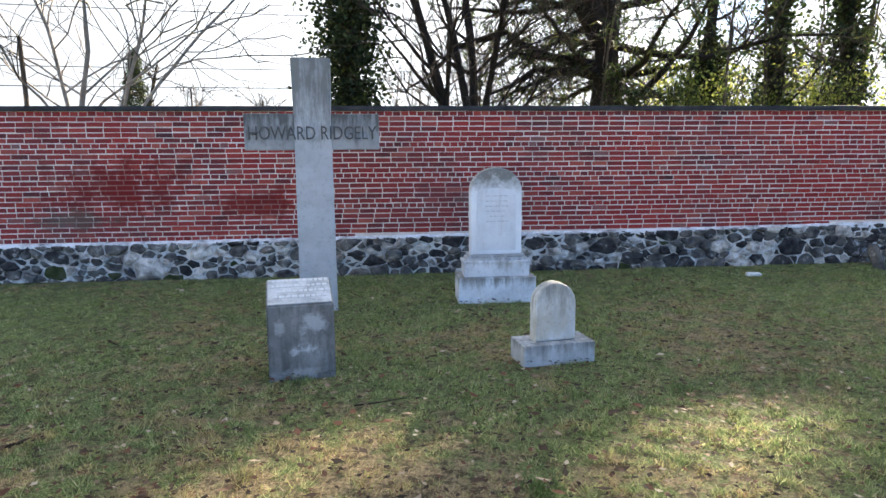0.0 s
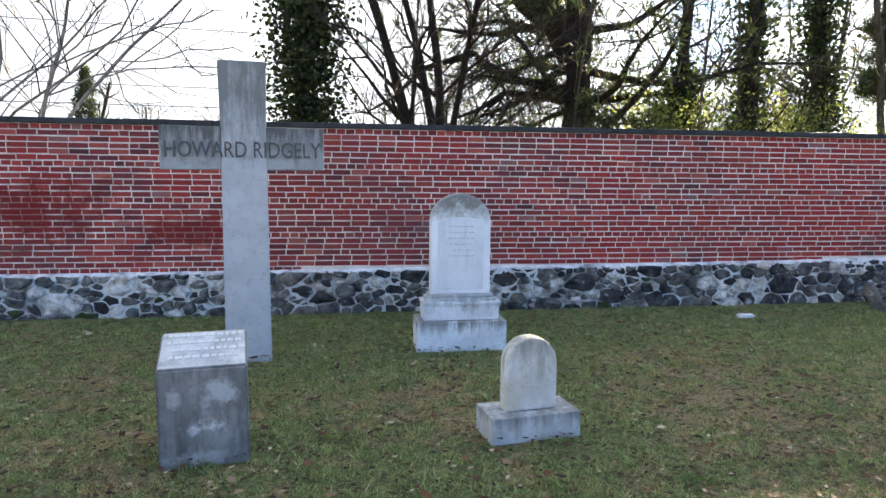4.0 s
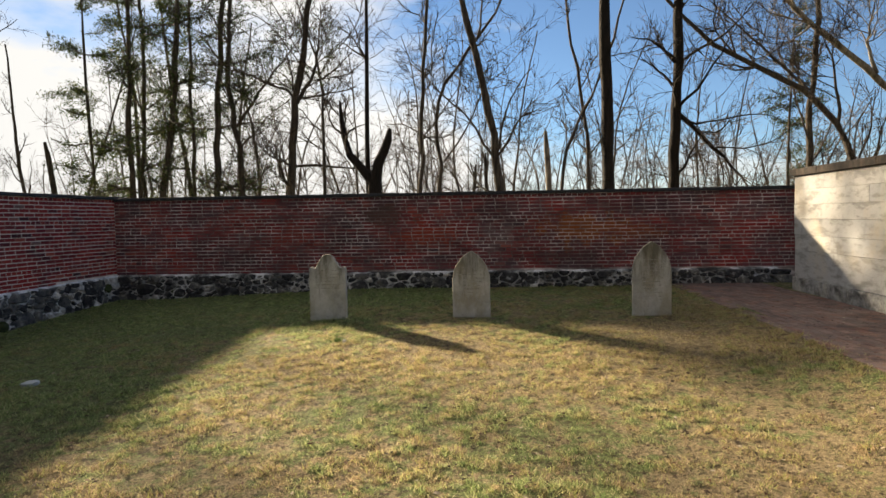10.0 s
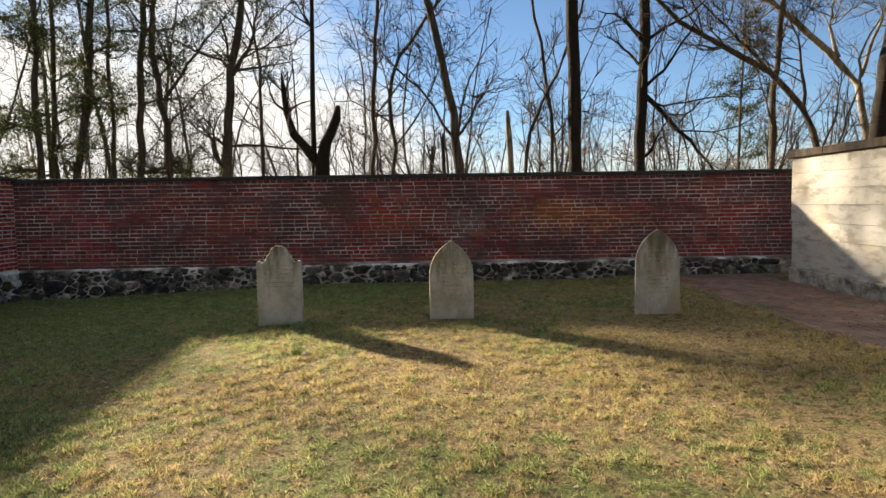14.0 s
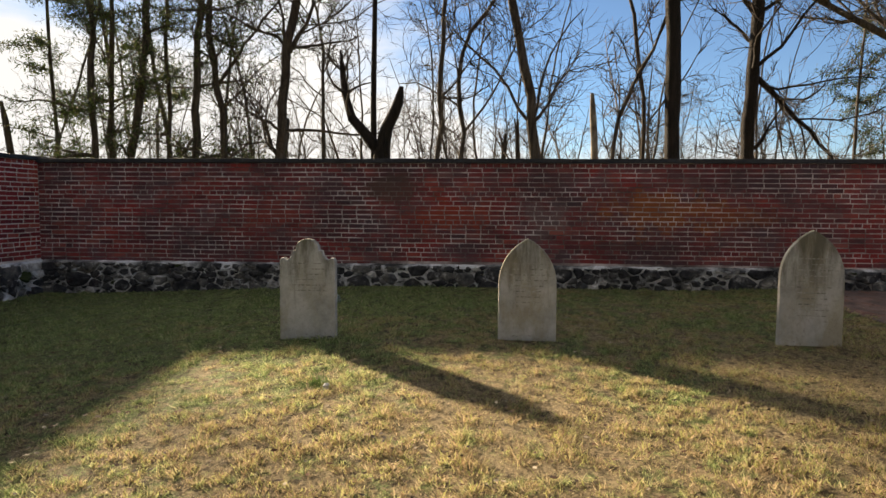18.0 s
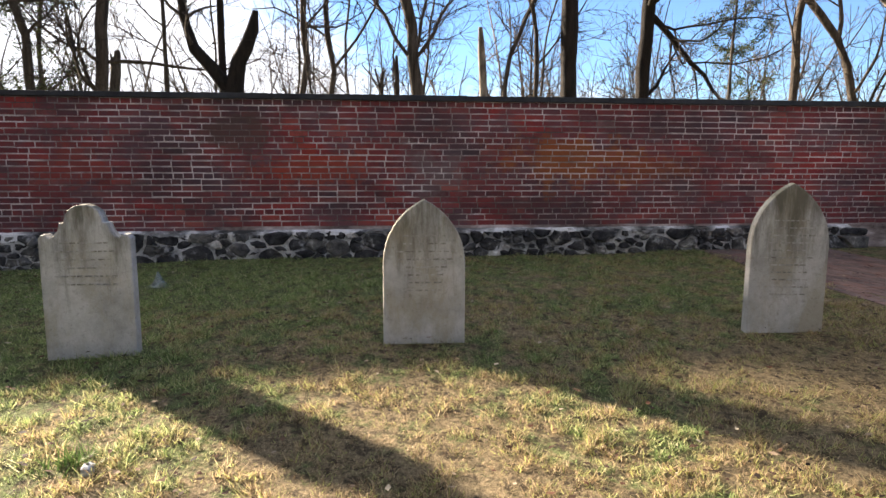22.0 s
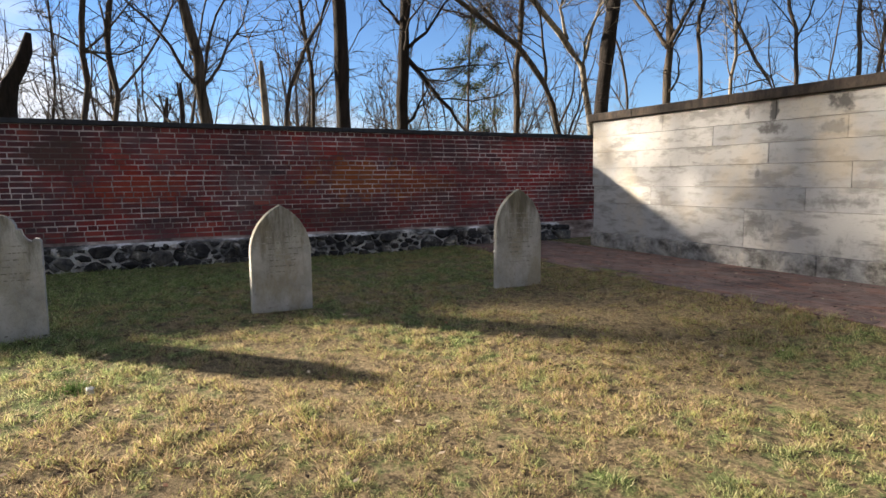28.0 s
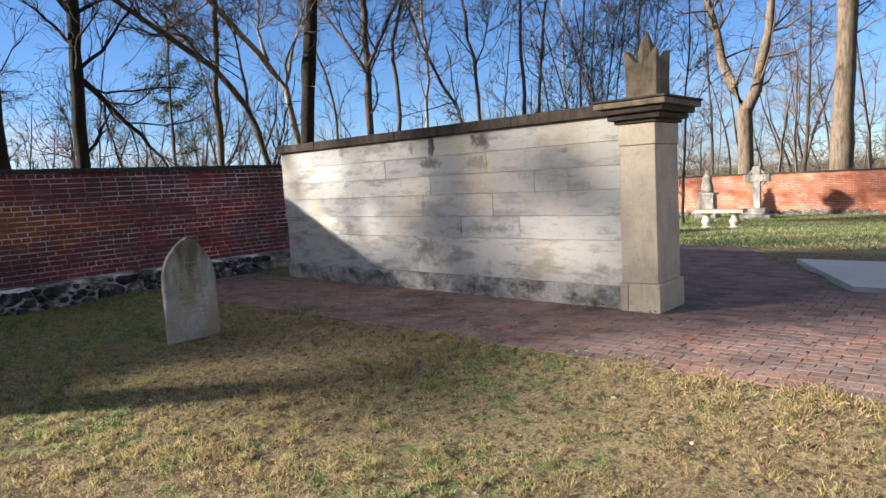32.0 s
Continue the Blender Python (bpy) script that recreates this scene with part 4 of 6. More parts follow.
def build_small_headstone():
    x, y = -12.24, -3.35
    z0 = ground_z(x, y) - 0.02
    root = thing("small_headstone", pose(x, y, z0, 0, 0, 6), "small weathered marble headstone with a rounded head on a block base", "gravestone")
    part("base", box_bm(-0.29, 0.29, -0.15, 0.15, 0, 0.185, 0.01), M_SMALL_BASE, root, "low grey base block")
    t = part("tablet", slab_bm(arch_outline(0.335, 0.455, 0.165, 16), 0.125, 0.02), M_SMALL_TABLET, root, "round-headed tablet crusted with grey lichen", pose(0, 0, 0.185))


build_small_headstone()


def headstone(name, x, y, turn, outline, thick, label, rows, seed, lean=0.0):
    z0 = ground_z(x, y) - 0.06
    root = thing(name, pose(x, y, z0, lean, 0, turn), label, "gravestone", "headstones along the wall")
    part("tablet", slab_bm(outline, thick, 0.013), M_TABLET, root)
    rng = random.Random(seed)
    writing(root, M_INSCR, 0.36, max(p[1] for p in outline) * 0.77, 0.05, -thick / 2 - 0.0015, rows, rng)
    return root


headstone("shield_headstone", -3.45, -5.235, -90, shield_outline(0.525, 0.985), 0.095, "pale limestone headstone with a shouldered round head standing in grass", 6, 11)
headstone("pointed_headstone", -3.40, -7.26, -91, lancet_outline(0.525, 0.99, 0.41), 0.095, "brown-stained limestone headstone with a pointed Gothic head", 8, 12)
headstone("pointed_headstone", -3.41, -9.725, -98, lancet_outline(0.515, 1.085, 0.42), 0.08, "grey limestone headstone with a pointed head and worn lettering", 11, 13)


# ---------------------------------------------------------------- marble wall with pilaster
def build_tomb():
    """Marble block wall: x runs along it from its end by the east wall, y out of its face."""
    root = thing("marble_wall", pose(-1.18, -12.58, 0, 0, 0, -1.6), "pale veined marble block wall with dark coping and an end pilaster", "tomb wall")
    rng = random.Random(21)
    levels = [2.30, 2.065, 1.83, 1.60, 1.34, 1.09, 0.637]
    joints = [(-1.44, -3.13), (-2.28, -3.94), (-3.06, -4.57), (-4.0,), (-1.25, -3.52, -4.36), (-2.77,)]
    run = -5.57
    part("core", box_bm(run, -0.02, -0.38, -0.03, 0.2, 2.29, 0), M_MORTAR, root, "mortar core behind the blocks")
    for k, (hi, lo, cuts) in enumerate(zip(levels, levels[1:], joints)):
        ends = [0.0 if k < 4 else -0.035, *cuts, run]
        for e, x in zip(ends, ends[1:]):
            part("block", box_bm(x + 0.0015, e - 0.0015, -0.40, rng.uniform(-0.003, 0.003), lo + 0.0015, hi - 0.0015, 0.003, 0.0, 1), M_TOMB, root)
    ends = [-0.01, -1.79, -3.70, run]
    for e, x in zip(ends, ends[1:]):
        part("plinth_block", box_bm(x + 0.002, e - 0.002, -0.44, 0.03, 0.25, 0.635, 0.01, 0.0, 1), M_PLINTH, root, "stained plinth block")
    x = run
    while x < 0.05:
        e = min(x + rng.uniform(1.2, 1.8), 0.06)
        if e > -0.5:
            e = 0.06
        part("coping_block", box_bm(x + 0.002, e - 0.002, -0.46, 0.06, 2.302, 2.415, 0.012), M_TOMB_CAP, root, "dark weathered coping block")
        x = e + 0.0001
    # pilaster
    c, w = run - 0.19, 0.185
    for x0, x1 in ((c - w - 0.025, c + 0.11), (c + 0.113, c + w + 0.012)):
        part("pilaster_base", box_bm(x0, x1, -0.50, 0.075, 0.22, 0.69, 0.01), M_TOMB_CREAM, root)
    bm = bmesh.new()
    rings = []
    for z, k in ((0.692, 1.0), (1.3, 0.985), (2.0, 0.955)):
        rings.append([bm.verts.new((c + sx * w * k, yy, z)) for sx, yy in ((-1, 0.052), (1, 0.052), (1, -0.47), (-1, -0.47))])
    for a, b in zip(rings, rings[1:]):
        for i in range(4):
            bm.faces.new((a[i], a[(i + 1) % 4], b[(i + 1) % 4], b[i]))
    bm.faces.new(rings[0])
    bm.faces.new(rings[-1])
    bmesh.ops.bevel(bm, geom=bm.edges[:], offset=0.006, segments=1, affect="EDGES")
    part("pilaster_shaft", bm, M_TOMB_CREAM, root, "tapered cream limestone pilaster")
    part("pilaster_capital", box_bm(c - w, c + w, -0.485, 0.065, 2.002, 2.20, 0.01), M_TOMB_CREAM, root)
    for g, z0, z1, mat in ((0.025, 2.202, 2.235, M_TOMB_CAP), (0.07, 2.237, 2.29, M_TOMB_CAP), (0.12, 2.292, 2.345, M_TOMB_CAP), (0.165, 2.347, 2.40, M_TOMB_CREAM_DARK), (0.18, 2.402, 2.425, M_TOMB_CAP)):
        part("cap_moulding", box_bm(c - w - g, c + w + g, -0.485 - g, 0.065 + g, z0, z1, 0.012), mat, root, "dark stepped cap moulding")
    # finial: a square block that opens into four upright pointed leaves round a spike
    fin = part("finial", box_bm(c - 0.155, c + 0.155, -0.365, -0.055, 2.425, 2.60, 0.012), M_TOMB_CREAM_DARK, root, "stone finial of upright pointed leaves")
    for i in range(4):
        bm = bmesh.new()
        out = [(-0.150, 0), (0.150, 0), (0.153, 0.12), (0.160, 0.29), (0.125, 0.265), (0.095, 0.23), (0.07, 0.19), (0.03, 0.165), (0, 0.16),
               (-0.03, 0.165), (-0.07, 0.19), (-0.095, 0.23), (-0.125, 0.265), (-0.160, 0.29), (-0.153, 0.12)]
        f = [bm.verts.new((px, -0.150 - 0.035 * pz, pz)) for px, pz in out]
        bk = [bm.verts.new((px * 0.72, -0.095 - 0.05 * pz, pz * 0.97)) for px, pz in out]
        bm.faces.new(f)
        bm.faces.new(bk[::-1])
        for j in range(len(out)):
            n2 = (j + 1) % len(out)
            bm.faces.new((f[j], bk[j], bk[n2], f[n2]))
        bmesh.ops.recalc_face_normals(bm, faces=bm.faces[:])
        part("leaf", bm, M_TOMB_CREAM_DARK, fin, "", pose(c, -0.21, 2.60, 0, 0, i * 90))
    bm = bmesh.new()
    prof = [(0.12, 0.0), (0.125, 0.14), (0.095, 0.26), (0.05, 0.38), (0.008, 0.47)]
    rings = [[bm.verts.new((r * math.cos(k * math.pi / 4), r * math.sin(k * math.pi / 4), z)) for k in range(8)] for r, z in prof]
    for lo, hi in zip(rings, rings[1:]):
        for k in range(8):
            bm.faces.new((lo[k], lo[(k + 1) % 8], hi[(k + 1) % 8], hi[k]))
    bm.faces.new(rings[-1])
    part("spike", bm, M_TOMB_CREAM_DARK, fin, "", pose(c, -0.21, 2.60, 0, 0, 0))


M_TOMB_CREAM_DARK = marble_mat("finial_stone", (0.30, 0.24, 0.16), (0.13, 0.105, 0.072), (0.045, 0.04, 0.03), 0.6, 0.45)
build_tomb()


# ---------------------------------------------------------------- brick walk
def build_walk():
    rng = random.Random(31)
    zs = lambda x, y: ground_z(x, y) + 0.012
    xs = np.arange(-16, 0.01, 0.5)
    vs, qs = [], []
    for i, x in enumerate(xs):
        for y in (-10.80, -11.7, -12.6):
            vs.append((x, y, zs(x, y) - 0.012))
        if i:
            a = 3 * (i - 1)
            qs += [(a, a + 1, a + 4, a + 3), (a + 1, a + 2, a + 5, a + 4)]
    n0 = len(vs)
    ys = np.arange(-18.4, -12.3, 0.3)
    for i, y in enumerate(ys):
        for x in np.linspace(WALK_WEST(y), -3.8, 4):
            vs.append((x, y, zs(x, y) - 0.0125))
        if i:
            a = n0 + 4 * (i - 1)
            qs += [(a, a + 1, a + 5, a + 4), (a + 1, a + 2, a + 6, a + 5), (a + 2, a + 3, a + 7, a + 6)]
    walk_ob = new("pavement", np_mesh("pavement", vs, [np.array(qs)], M_PAVE_BED))
    tagged(walk_ob, "worn red brick walk, dusty and partly shaded", "brick walk", kind="structure")
    singles, vv_all, qq_all, count = 0, [], [], 0
    shape, quads = brick_shape(0.1985, 0.0025)
    shape = shape[:, [0, 2, 1]] * np.array((1, 0.0975 / BRICK_H, 1.0))
    quads = quads[:, ::-1]
    me = np_mesh("paver", shape, [quads], M_PAVER_ONE)

    def lay(x0, x1, y0, y1):
        nonlocal singles, count
        row = 0
        y = y1 - 0.05
        while y > y0:
            x = x0 + (0.1 if row % 2 else 0.0)
            while x < x1:
                if x < WALK_WEST(y) + 0.1:
                    x += 0.203
                    continue
                jx, jy, jz = rng.uniform(-0.0015, 0.0015), rng.uniform(-0.0015, 0.0015), rng.uniform(-0.0007, 0.0007)
                z = zs(x, y) - 0.0130 + jz
                sx, sy = (zs(x + 0.1, y) - zs(x - 0.1, y)) / 0.2, (zs(x, y + 0.05) - zs(x, y - 0.05)) / 0.1
                if -6.6 < x < -5.2 and y > -12.5 and singles < 300:
                    ob = new("paver", me)
                    ob.parent = walk_ob
                    ob.matrix_basis = pose(x + jx, y + jy, z, math.degrees(sy), -math.degrees(sx), 0)
                    singles += 1
                else:
                    v = shape + np.array((x + jx, y + jy, z))
                    v[:, 2] += shape[:, 0] * sx + shape[:, 1] * sy
                    vv_all.append(v)
                    qq_all.append(quads + 12 * count)
                    count += 1
                x += 0.203
            y -= 0.1015
            row += 1

    lay(-14, -0.1, -12.56, -10.80)
    lay(-12, -3.9, -18.35, -13.12)
    lay(-12, -7.35, -13.10, -12.60)
    ob = part("pavers", np_mesh("pavers", np.concatenate(vv_all), [np.concatenate(qq_all)], M_PAVER_FAR), None, walk_ob)
    tagged(ob, "red brick pavers laid in rows", kind="stuff")


def paver_mat(name, island):
    m, nt, b = mat_base(name, 0.85)
    vec = coords(nt, "World")
    c = ramp(nt, random_fac(nt, island), [(0, (0.10, 0.076, 0.072)), (0.5, (0.17, 0.115, 0.105)), (1, (0.27, 0.165, 0.14))])
    c = mixc(nt, ramp(nt, noise_fac(nt, vec, 1.6, 6, 0.7), [(0.4, (0.1,) * 3), (0.65, (0.75,) * 3)]), c, (0.235, 0.18, 0.165))
    c = mixc(nt, ramp(nt, noise_fac(nt, coords(nt, "World", (1, 1.6, 1)), 2.3, 7, 0.74), [(0.5, (0,) * 3), (0.66, (0.7,) * 3)]), c, (0.27, 0.11, 0.068))
    c = mixc(nt, ramp(nt, noise_fac(nt, vec, 3.0, 7, 0.74), [(0.50, (0,) * 3), (0.64, (0.75,) * 3)]), c, (0.075, 0.056, 0.053))
    fine = noise_fac(nt, vec, 70, 4, 0.7)
    c = mixc(nt, 0.4, c, ramp(nt, fine, [(0.3, (0.35,) * 3), (0.65, (1,) * 3)]), "MULTIPLY")
    nt.links.new(c, b.inputs["Base Color"])
    bump(nt, b, fine, 0.5, 0.004)
    return m


M_PAVER_ONE, M_PAVER_FAR = paver_mat("paver_single", False), paver_mat("paver_joined", True)
M_PAVE_BED = mottled("sandy_joints", [(0.07, 0.055, 0.048), (0.20, 0.16, 0.14)], 3, 60)
build_walk()


# ---------------------------------------------------------------- trees
def tube(pts, rad, k):
    """A tapered tube round a line of points."""
    pts, rad = np.asarray(pts, float), np.asarray(rad, float)
    d = np.gradient(pts, axis=0)
    d /= np.linalg.norm(d, axis=1, keepdims=True) + 1e-9
    ref = np.where(np.abs(d[:, 2:3]) > 0.9, np.array([[1.0, 0, 0]]), np.array([[0, 0, 1.0]]))
    u = np.cross(d, ref)
    u /= np.linalg.norm(u, axis=1, keepdims=True) + 1e-9
    v = np.cross(d, u)
    a = np.arange(k) * 2 * np.pi / k
    ring = pts[:, None] + rad[:, None, None] * (np.cos(a)[None, :, None] * u[:, None] + np.sin(a)[None, :, None] * v[:, None])
    n = len(pts)
    i = np.arange(n - 1)[:, None] * k
    j = np.arange(k)[None]
    q = np.stack([i + j, i + (j + 1) % k, i + k + (j + 1) % k, i + k + j], -1).reshape(-1, 4)
    return ring.reshape(-1, 3), q


def tubes_mesh(name, lines, k, mat):
    vs, qs, n = [], [], 0
    for pts, rad in lines:
        v, q = tube(pts, rad, k)
        vs.append(v)
        qs.append(q + n)
        n += len(v)
    return np_mesh(name, np.concatenate(vs), [np.concatenate(qs)], mat, k > 4)


def limb(rng, p, d, length, r0, r1, n, wander, lift=0.0):
    d = np.array(d, float) / (np.linalg.norm(d) + 1e-9)
    pts = [np.array(p, float)]
    for _ in range(n):
        d = d + rng.normal(0, wander, 3) + np.array((0, 0, lift))
        d /= np.linalg.norm(d)
        pts.append(pts[-1] + d * length / n)
    return np.array(pts), np.linspace(r0, r1, n + 1)


def fork(rng, d, lo, hi):
    """A direction at lo to hi degrees off d."""
    d = d / np.linalg.norm(d)
    ref = np.array((1.0, 0, 0)) if abs(d[2]) > 0.8 else np.array((0, 0, 1.0))
    u = np.cross(d, ref)
    u /= np.linalg.norm(u)
    v = np.cross(d, u)
    a, t = rng.uniform(0, 2 * np.pi), np.radians(rng.uniform(lo, hi))
    return d * np.cos(t) + (u * np.cos(a) + v * np.sin(a)) * np.sin(t)


def grow(rng, trunk_lines, spec):
    """Limbs, boughs and twigs on the given trunks: three lists of lines."""
    limbs, boughs, twigs = [], [], []
    for pts, rad in trunk_lines:
        n = len(pts)
        for _ in range(spec.get("limbs", 9)):
            t = rng.uniform(spec.get("from", 0.2), 0.98)
            i = min(n - 2, int(t * (n - 1)))
            p, d = pts[i], pts[i + 1] - pts[i]
            L = spec.get("reach", 3.2) * rng.uniform(0.5, 1.15) * (1.15 - 0.6 * t)
            l, r = limb(rng, p, fork(rng, d, *spec.get("spread", (35, 70))), L, min(rad[i] * 0.45, spec.get("thick", 0.06)), 0.011, 7, 0.19, spec.get("lift", 0.07))
            limbs.append((l, r))
            for _ in range(spec.get("boughs", 5)):
                j = rng.randint(1, 7)
                l2, r2 = limb(rng, l[j], fork(rng, l[j] - l[j - 1], 25, 65), L * rng.uniform(0.25, 0.55), min(spec.get("bough", 0.014), r[j] * 0.65), 0.005, 4, 0.22, 0.05)
                boughs.append((l2, r2))
                for _ in range(spec.get("twigs", 4)):
                    m = rng.randint(1, 5)
                    twigs.append(limb(rng, l2[m], fork(rng, l2[m] - l2[m - 1], 20, 60), L * rng.uniform(0.12, 0.30), 0.0055, 0.0025, 3, 0.25, 0.04))
    return limbs, boughs, twigs


def leaf_cloud(rng, centres, spread, n, size, name, mat, flat=0.5):
    """Many single leaves scattered round centres."""
    c = np.asarray(centres)[rng.randint(0, len(centres), n)] + rng.normal(0, 1, (n, 3)) * np.asarray(spread)
    a = rng.normal(0, 1, (n, 3))
    a /= np.linalg.norm(a, axis=1, keepdims=True)
    b = np.cross(a, rng.normal(0, 1, (n, 3)))
    b /= np.linalg.norm(b, axis=1, keepdims=True)
    s = size * rng.uniform(0.6, 1.3, (n, 1))
    vs = np.stack([c - a * s, c + b * s * flat, c + a * s, c - b * s * flat], 1).reshape(-1, 3)
    return np_mesh(name, vs, [np.arange(4 * n).reshape(-1, 4)], mat)


def tree(name, x, y, height, radius, lean, seed, label, mat, spec, stems=1, wander=0.035, top=0.25, group="bare trees behind the wall"):
    rng = np.random.RandomState(seed)
    z = ground_z(x, y) - 0.1
    root = thing(name, pose(x, y, z), label, "tree", group)
    lines = []
    for s in range(stems):
        d = np.array((lean[0] + (rng.normal(0, 0.14) if stems > 1 else 0), lean[1] + (rng.normal(0, 0.14) if stems > 1 else 0), 1.0))
        off = np.array((rng.normal(0, 0.16), rng.normal(0, 0.16), 0)) if stems > 1 else np.zeros(3)
        p, r = limb(rng, off, d, height * rng.uniform(0.9, 1.1), 0.86 * radius * (1.0 if s == 0 else rng.uniform(0.5, 0.9)), radius * top, 16, wander)
        r = r * (1 + 0.09 * rng.normal(0, 1, len(r)))
        r[0] *= 1.35
        lines.append((p, r))
        part("trunk", tubes_mesh("trunk", [(p, r)], 8, mat), None, root)
    limbs, boughs, twigs = grow(rng, lines, spec)
    for l in limbs:
        part("limb", tubes_mesh("limb", [l], 5, mat), None, root)
    if boughs:
        tagged(part("crown", tubes_mesh("crown", boughs + twigs, 3, M_TWIG), None, root, "fine bare brown twigs"), kind="stuff")
    return root, lines, limbs, boughs, rng


BARE = {"limbs": 13, "boughs": 7, "twigs": 9, "reach": 3.0, "from": 0.17, "bough": 0.013, "thick": 0.05}
THIN = {"limbs": 10, "boughs": 6, "twigs": 8, "reach": 2.3, "from": 0.15, "bough": 0.011, "thick": 0.035}
SLIM = {"limbs": 6, "boughs": 4, "twigs": 3, "reach": 1.8, "from": 0.3}

# the wood beyond the east wall: x, y, radius, lean along y, kind
EAST = [
    (11.0, 8.52, 0.08, -0.22, "slim"), (10.0, 6.76, 0.09, 0.0, "fir"), (12.0, 6.07, 0.13, 0.02, "fir"),
    (12.0, 4.01, 0.12, 0.02, "pine"), (11.0, 1.69, 0.10, 0.12, "slim"), (10.5, -1.4, 0.09, -0.04, "bare"), (15.0, -19.5, 0.10, 0.0, "fir"),
    (14.0, -2.4, 0.07, 0.05, "thin"), (13.5, -8.2, 0.07, -0.06, "thin"), (15.5, 3.0, 0.09, 0.0, "bare"), (14.0, 12.0, 0.12, 0.03, "slim"),
    (13.0, -11.6, 0.07, 0.04, "thin"), (12.0, -15.0, 0.06, 0.03, "thin"), (11.0, -6.8, 0.06, 0.05, "thin"), (12.5, -4.6, 0.06, -0.05, "thin"),
]


def fir_needles(root, rng, limbs, boughs, n, size, spread=(0.12, 0.12, 0.09), mat=None):
    c = np.concatenate([l[0][2:] for l in limbs] + [b[0] for b in boughs])
    part("needles", leaf_cloud(rng, c, spread, n, size, "needles", mat or M_PINE, 0.16), None, root, "sparse dark evergreen needles")


def east_trees():
    for k, (x, y, r, lean, kind) in enumerate(EAST):
        if kind == "bare":
            tree("tree", x, y, 12, r, (0.02, lean), 100 + k, "tall leafless tree with grey-brown bark", M_BARK, BARE, wander=0.08)
        elif kind == "slim":
            tree("tree", x, y, 10, r, (0.0, lean), 100 + k, "slender leafless tree with few branches", M_BARK, SLIM, wander=0.05)
        elif kind == "thin":
            tree("tree", x, y, 9, r, (0.0, lean), 100 + k, "slender leafless winter tree behind the wall", M_BARK, THIN, wander=0.085)
        else:
            root, lines, limbs, boughs, rng = tree("pine_tree", x, y, {"fir": 11, "pine": 12}.get(kind, 14), r, (0.0, lean), 100 + k, "thin dark pine with sparse needles behind the wall", M_BARK,
                                                   {"limbs": 20, "boughs": 3, "twigs": 0, "reach": 2.0, "from": {"fir": 0.22, "pine": 0.45}.get(kind, 0.62), "spread": (60, 95), "lift": 0.02})
            fir_needles(root, rng, limbs, boughs, 6500 if kind == "fir" else 5500, 0.085)


east_trees()


def bend(line, n, rng, jitter):
    """A smooth run of n points through the given bends, a little uneven."""
    line = np.asarray(line, float)
    step = np.r_[0, np.cumsum(np.linalg.norm(np.diff(line, axis=0), axis=1))]
    t = np.linspace(0, step[-1], n)
    p = np.stack([np.interp(t, step, line[:, k]) for k in range(3)], 1)
    for _ in range(2):
        p[1:-1] = (p[:-2] + 2 * p[1:-1] + p[2:]) / 4
    p[1:] += rng.normal(0, jitter, (n - 1, 3)) * np.array((1, 1, 0.3))
    return p


KINDS = {"straight": ("tall straight dark-barked tree trunk behind a brick wall", "DARK"), "dark": ("tall dark tree with crooked low limbs behind the wall", "DARK"),
         "bare": ("leaning leafless tree with grey-brown bark", "BARK"), "thin": ("slender crooked leafless winter tree behind the wall", "BARK"),
         "pale": ("pale-barked sycamore with spreading bare limbs", "PALE"), "pine": ("tall tree hung with dark evergreen foliage behind the wall", "BARK")}


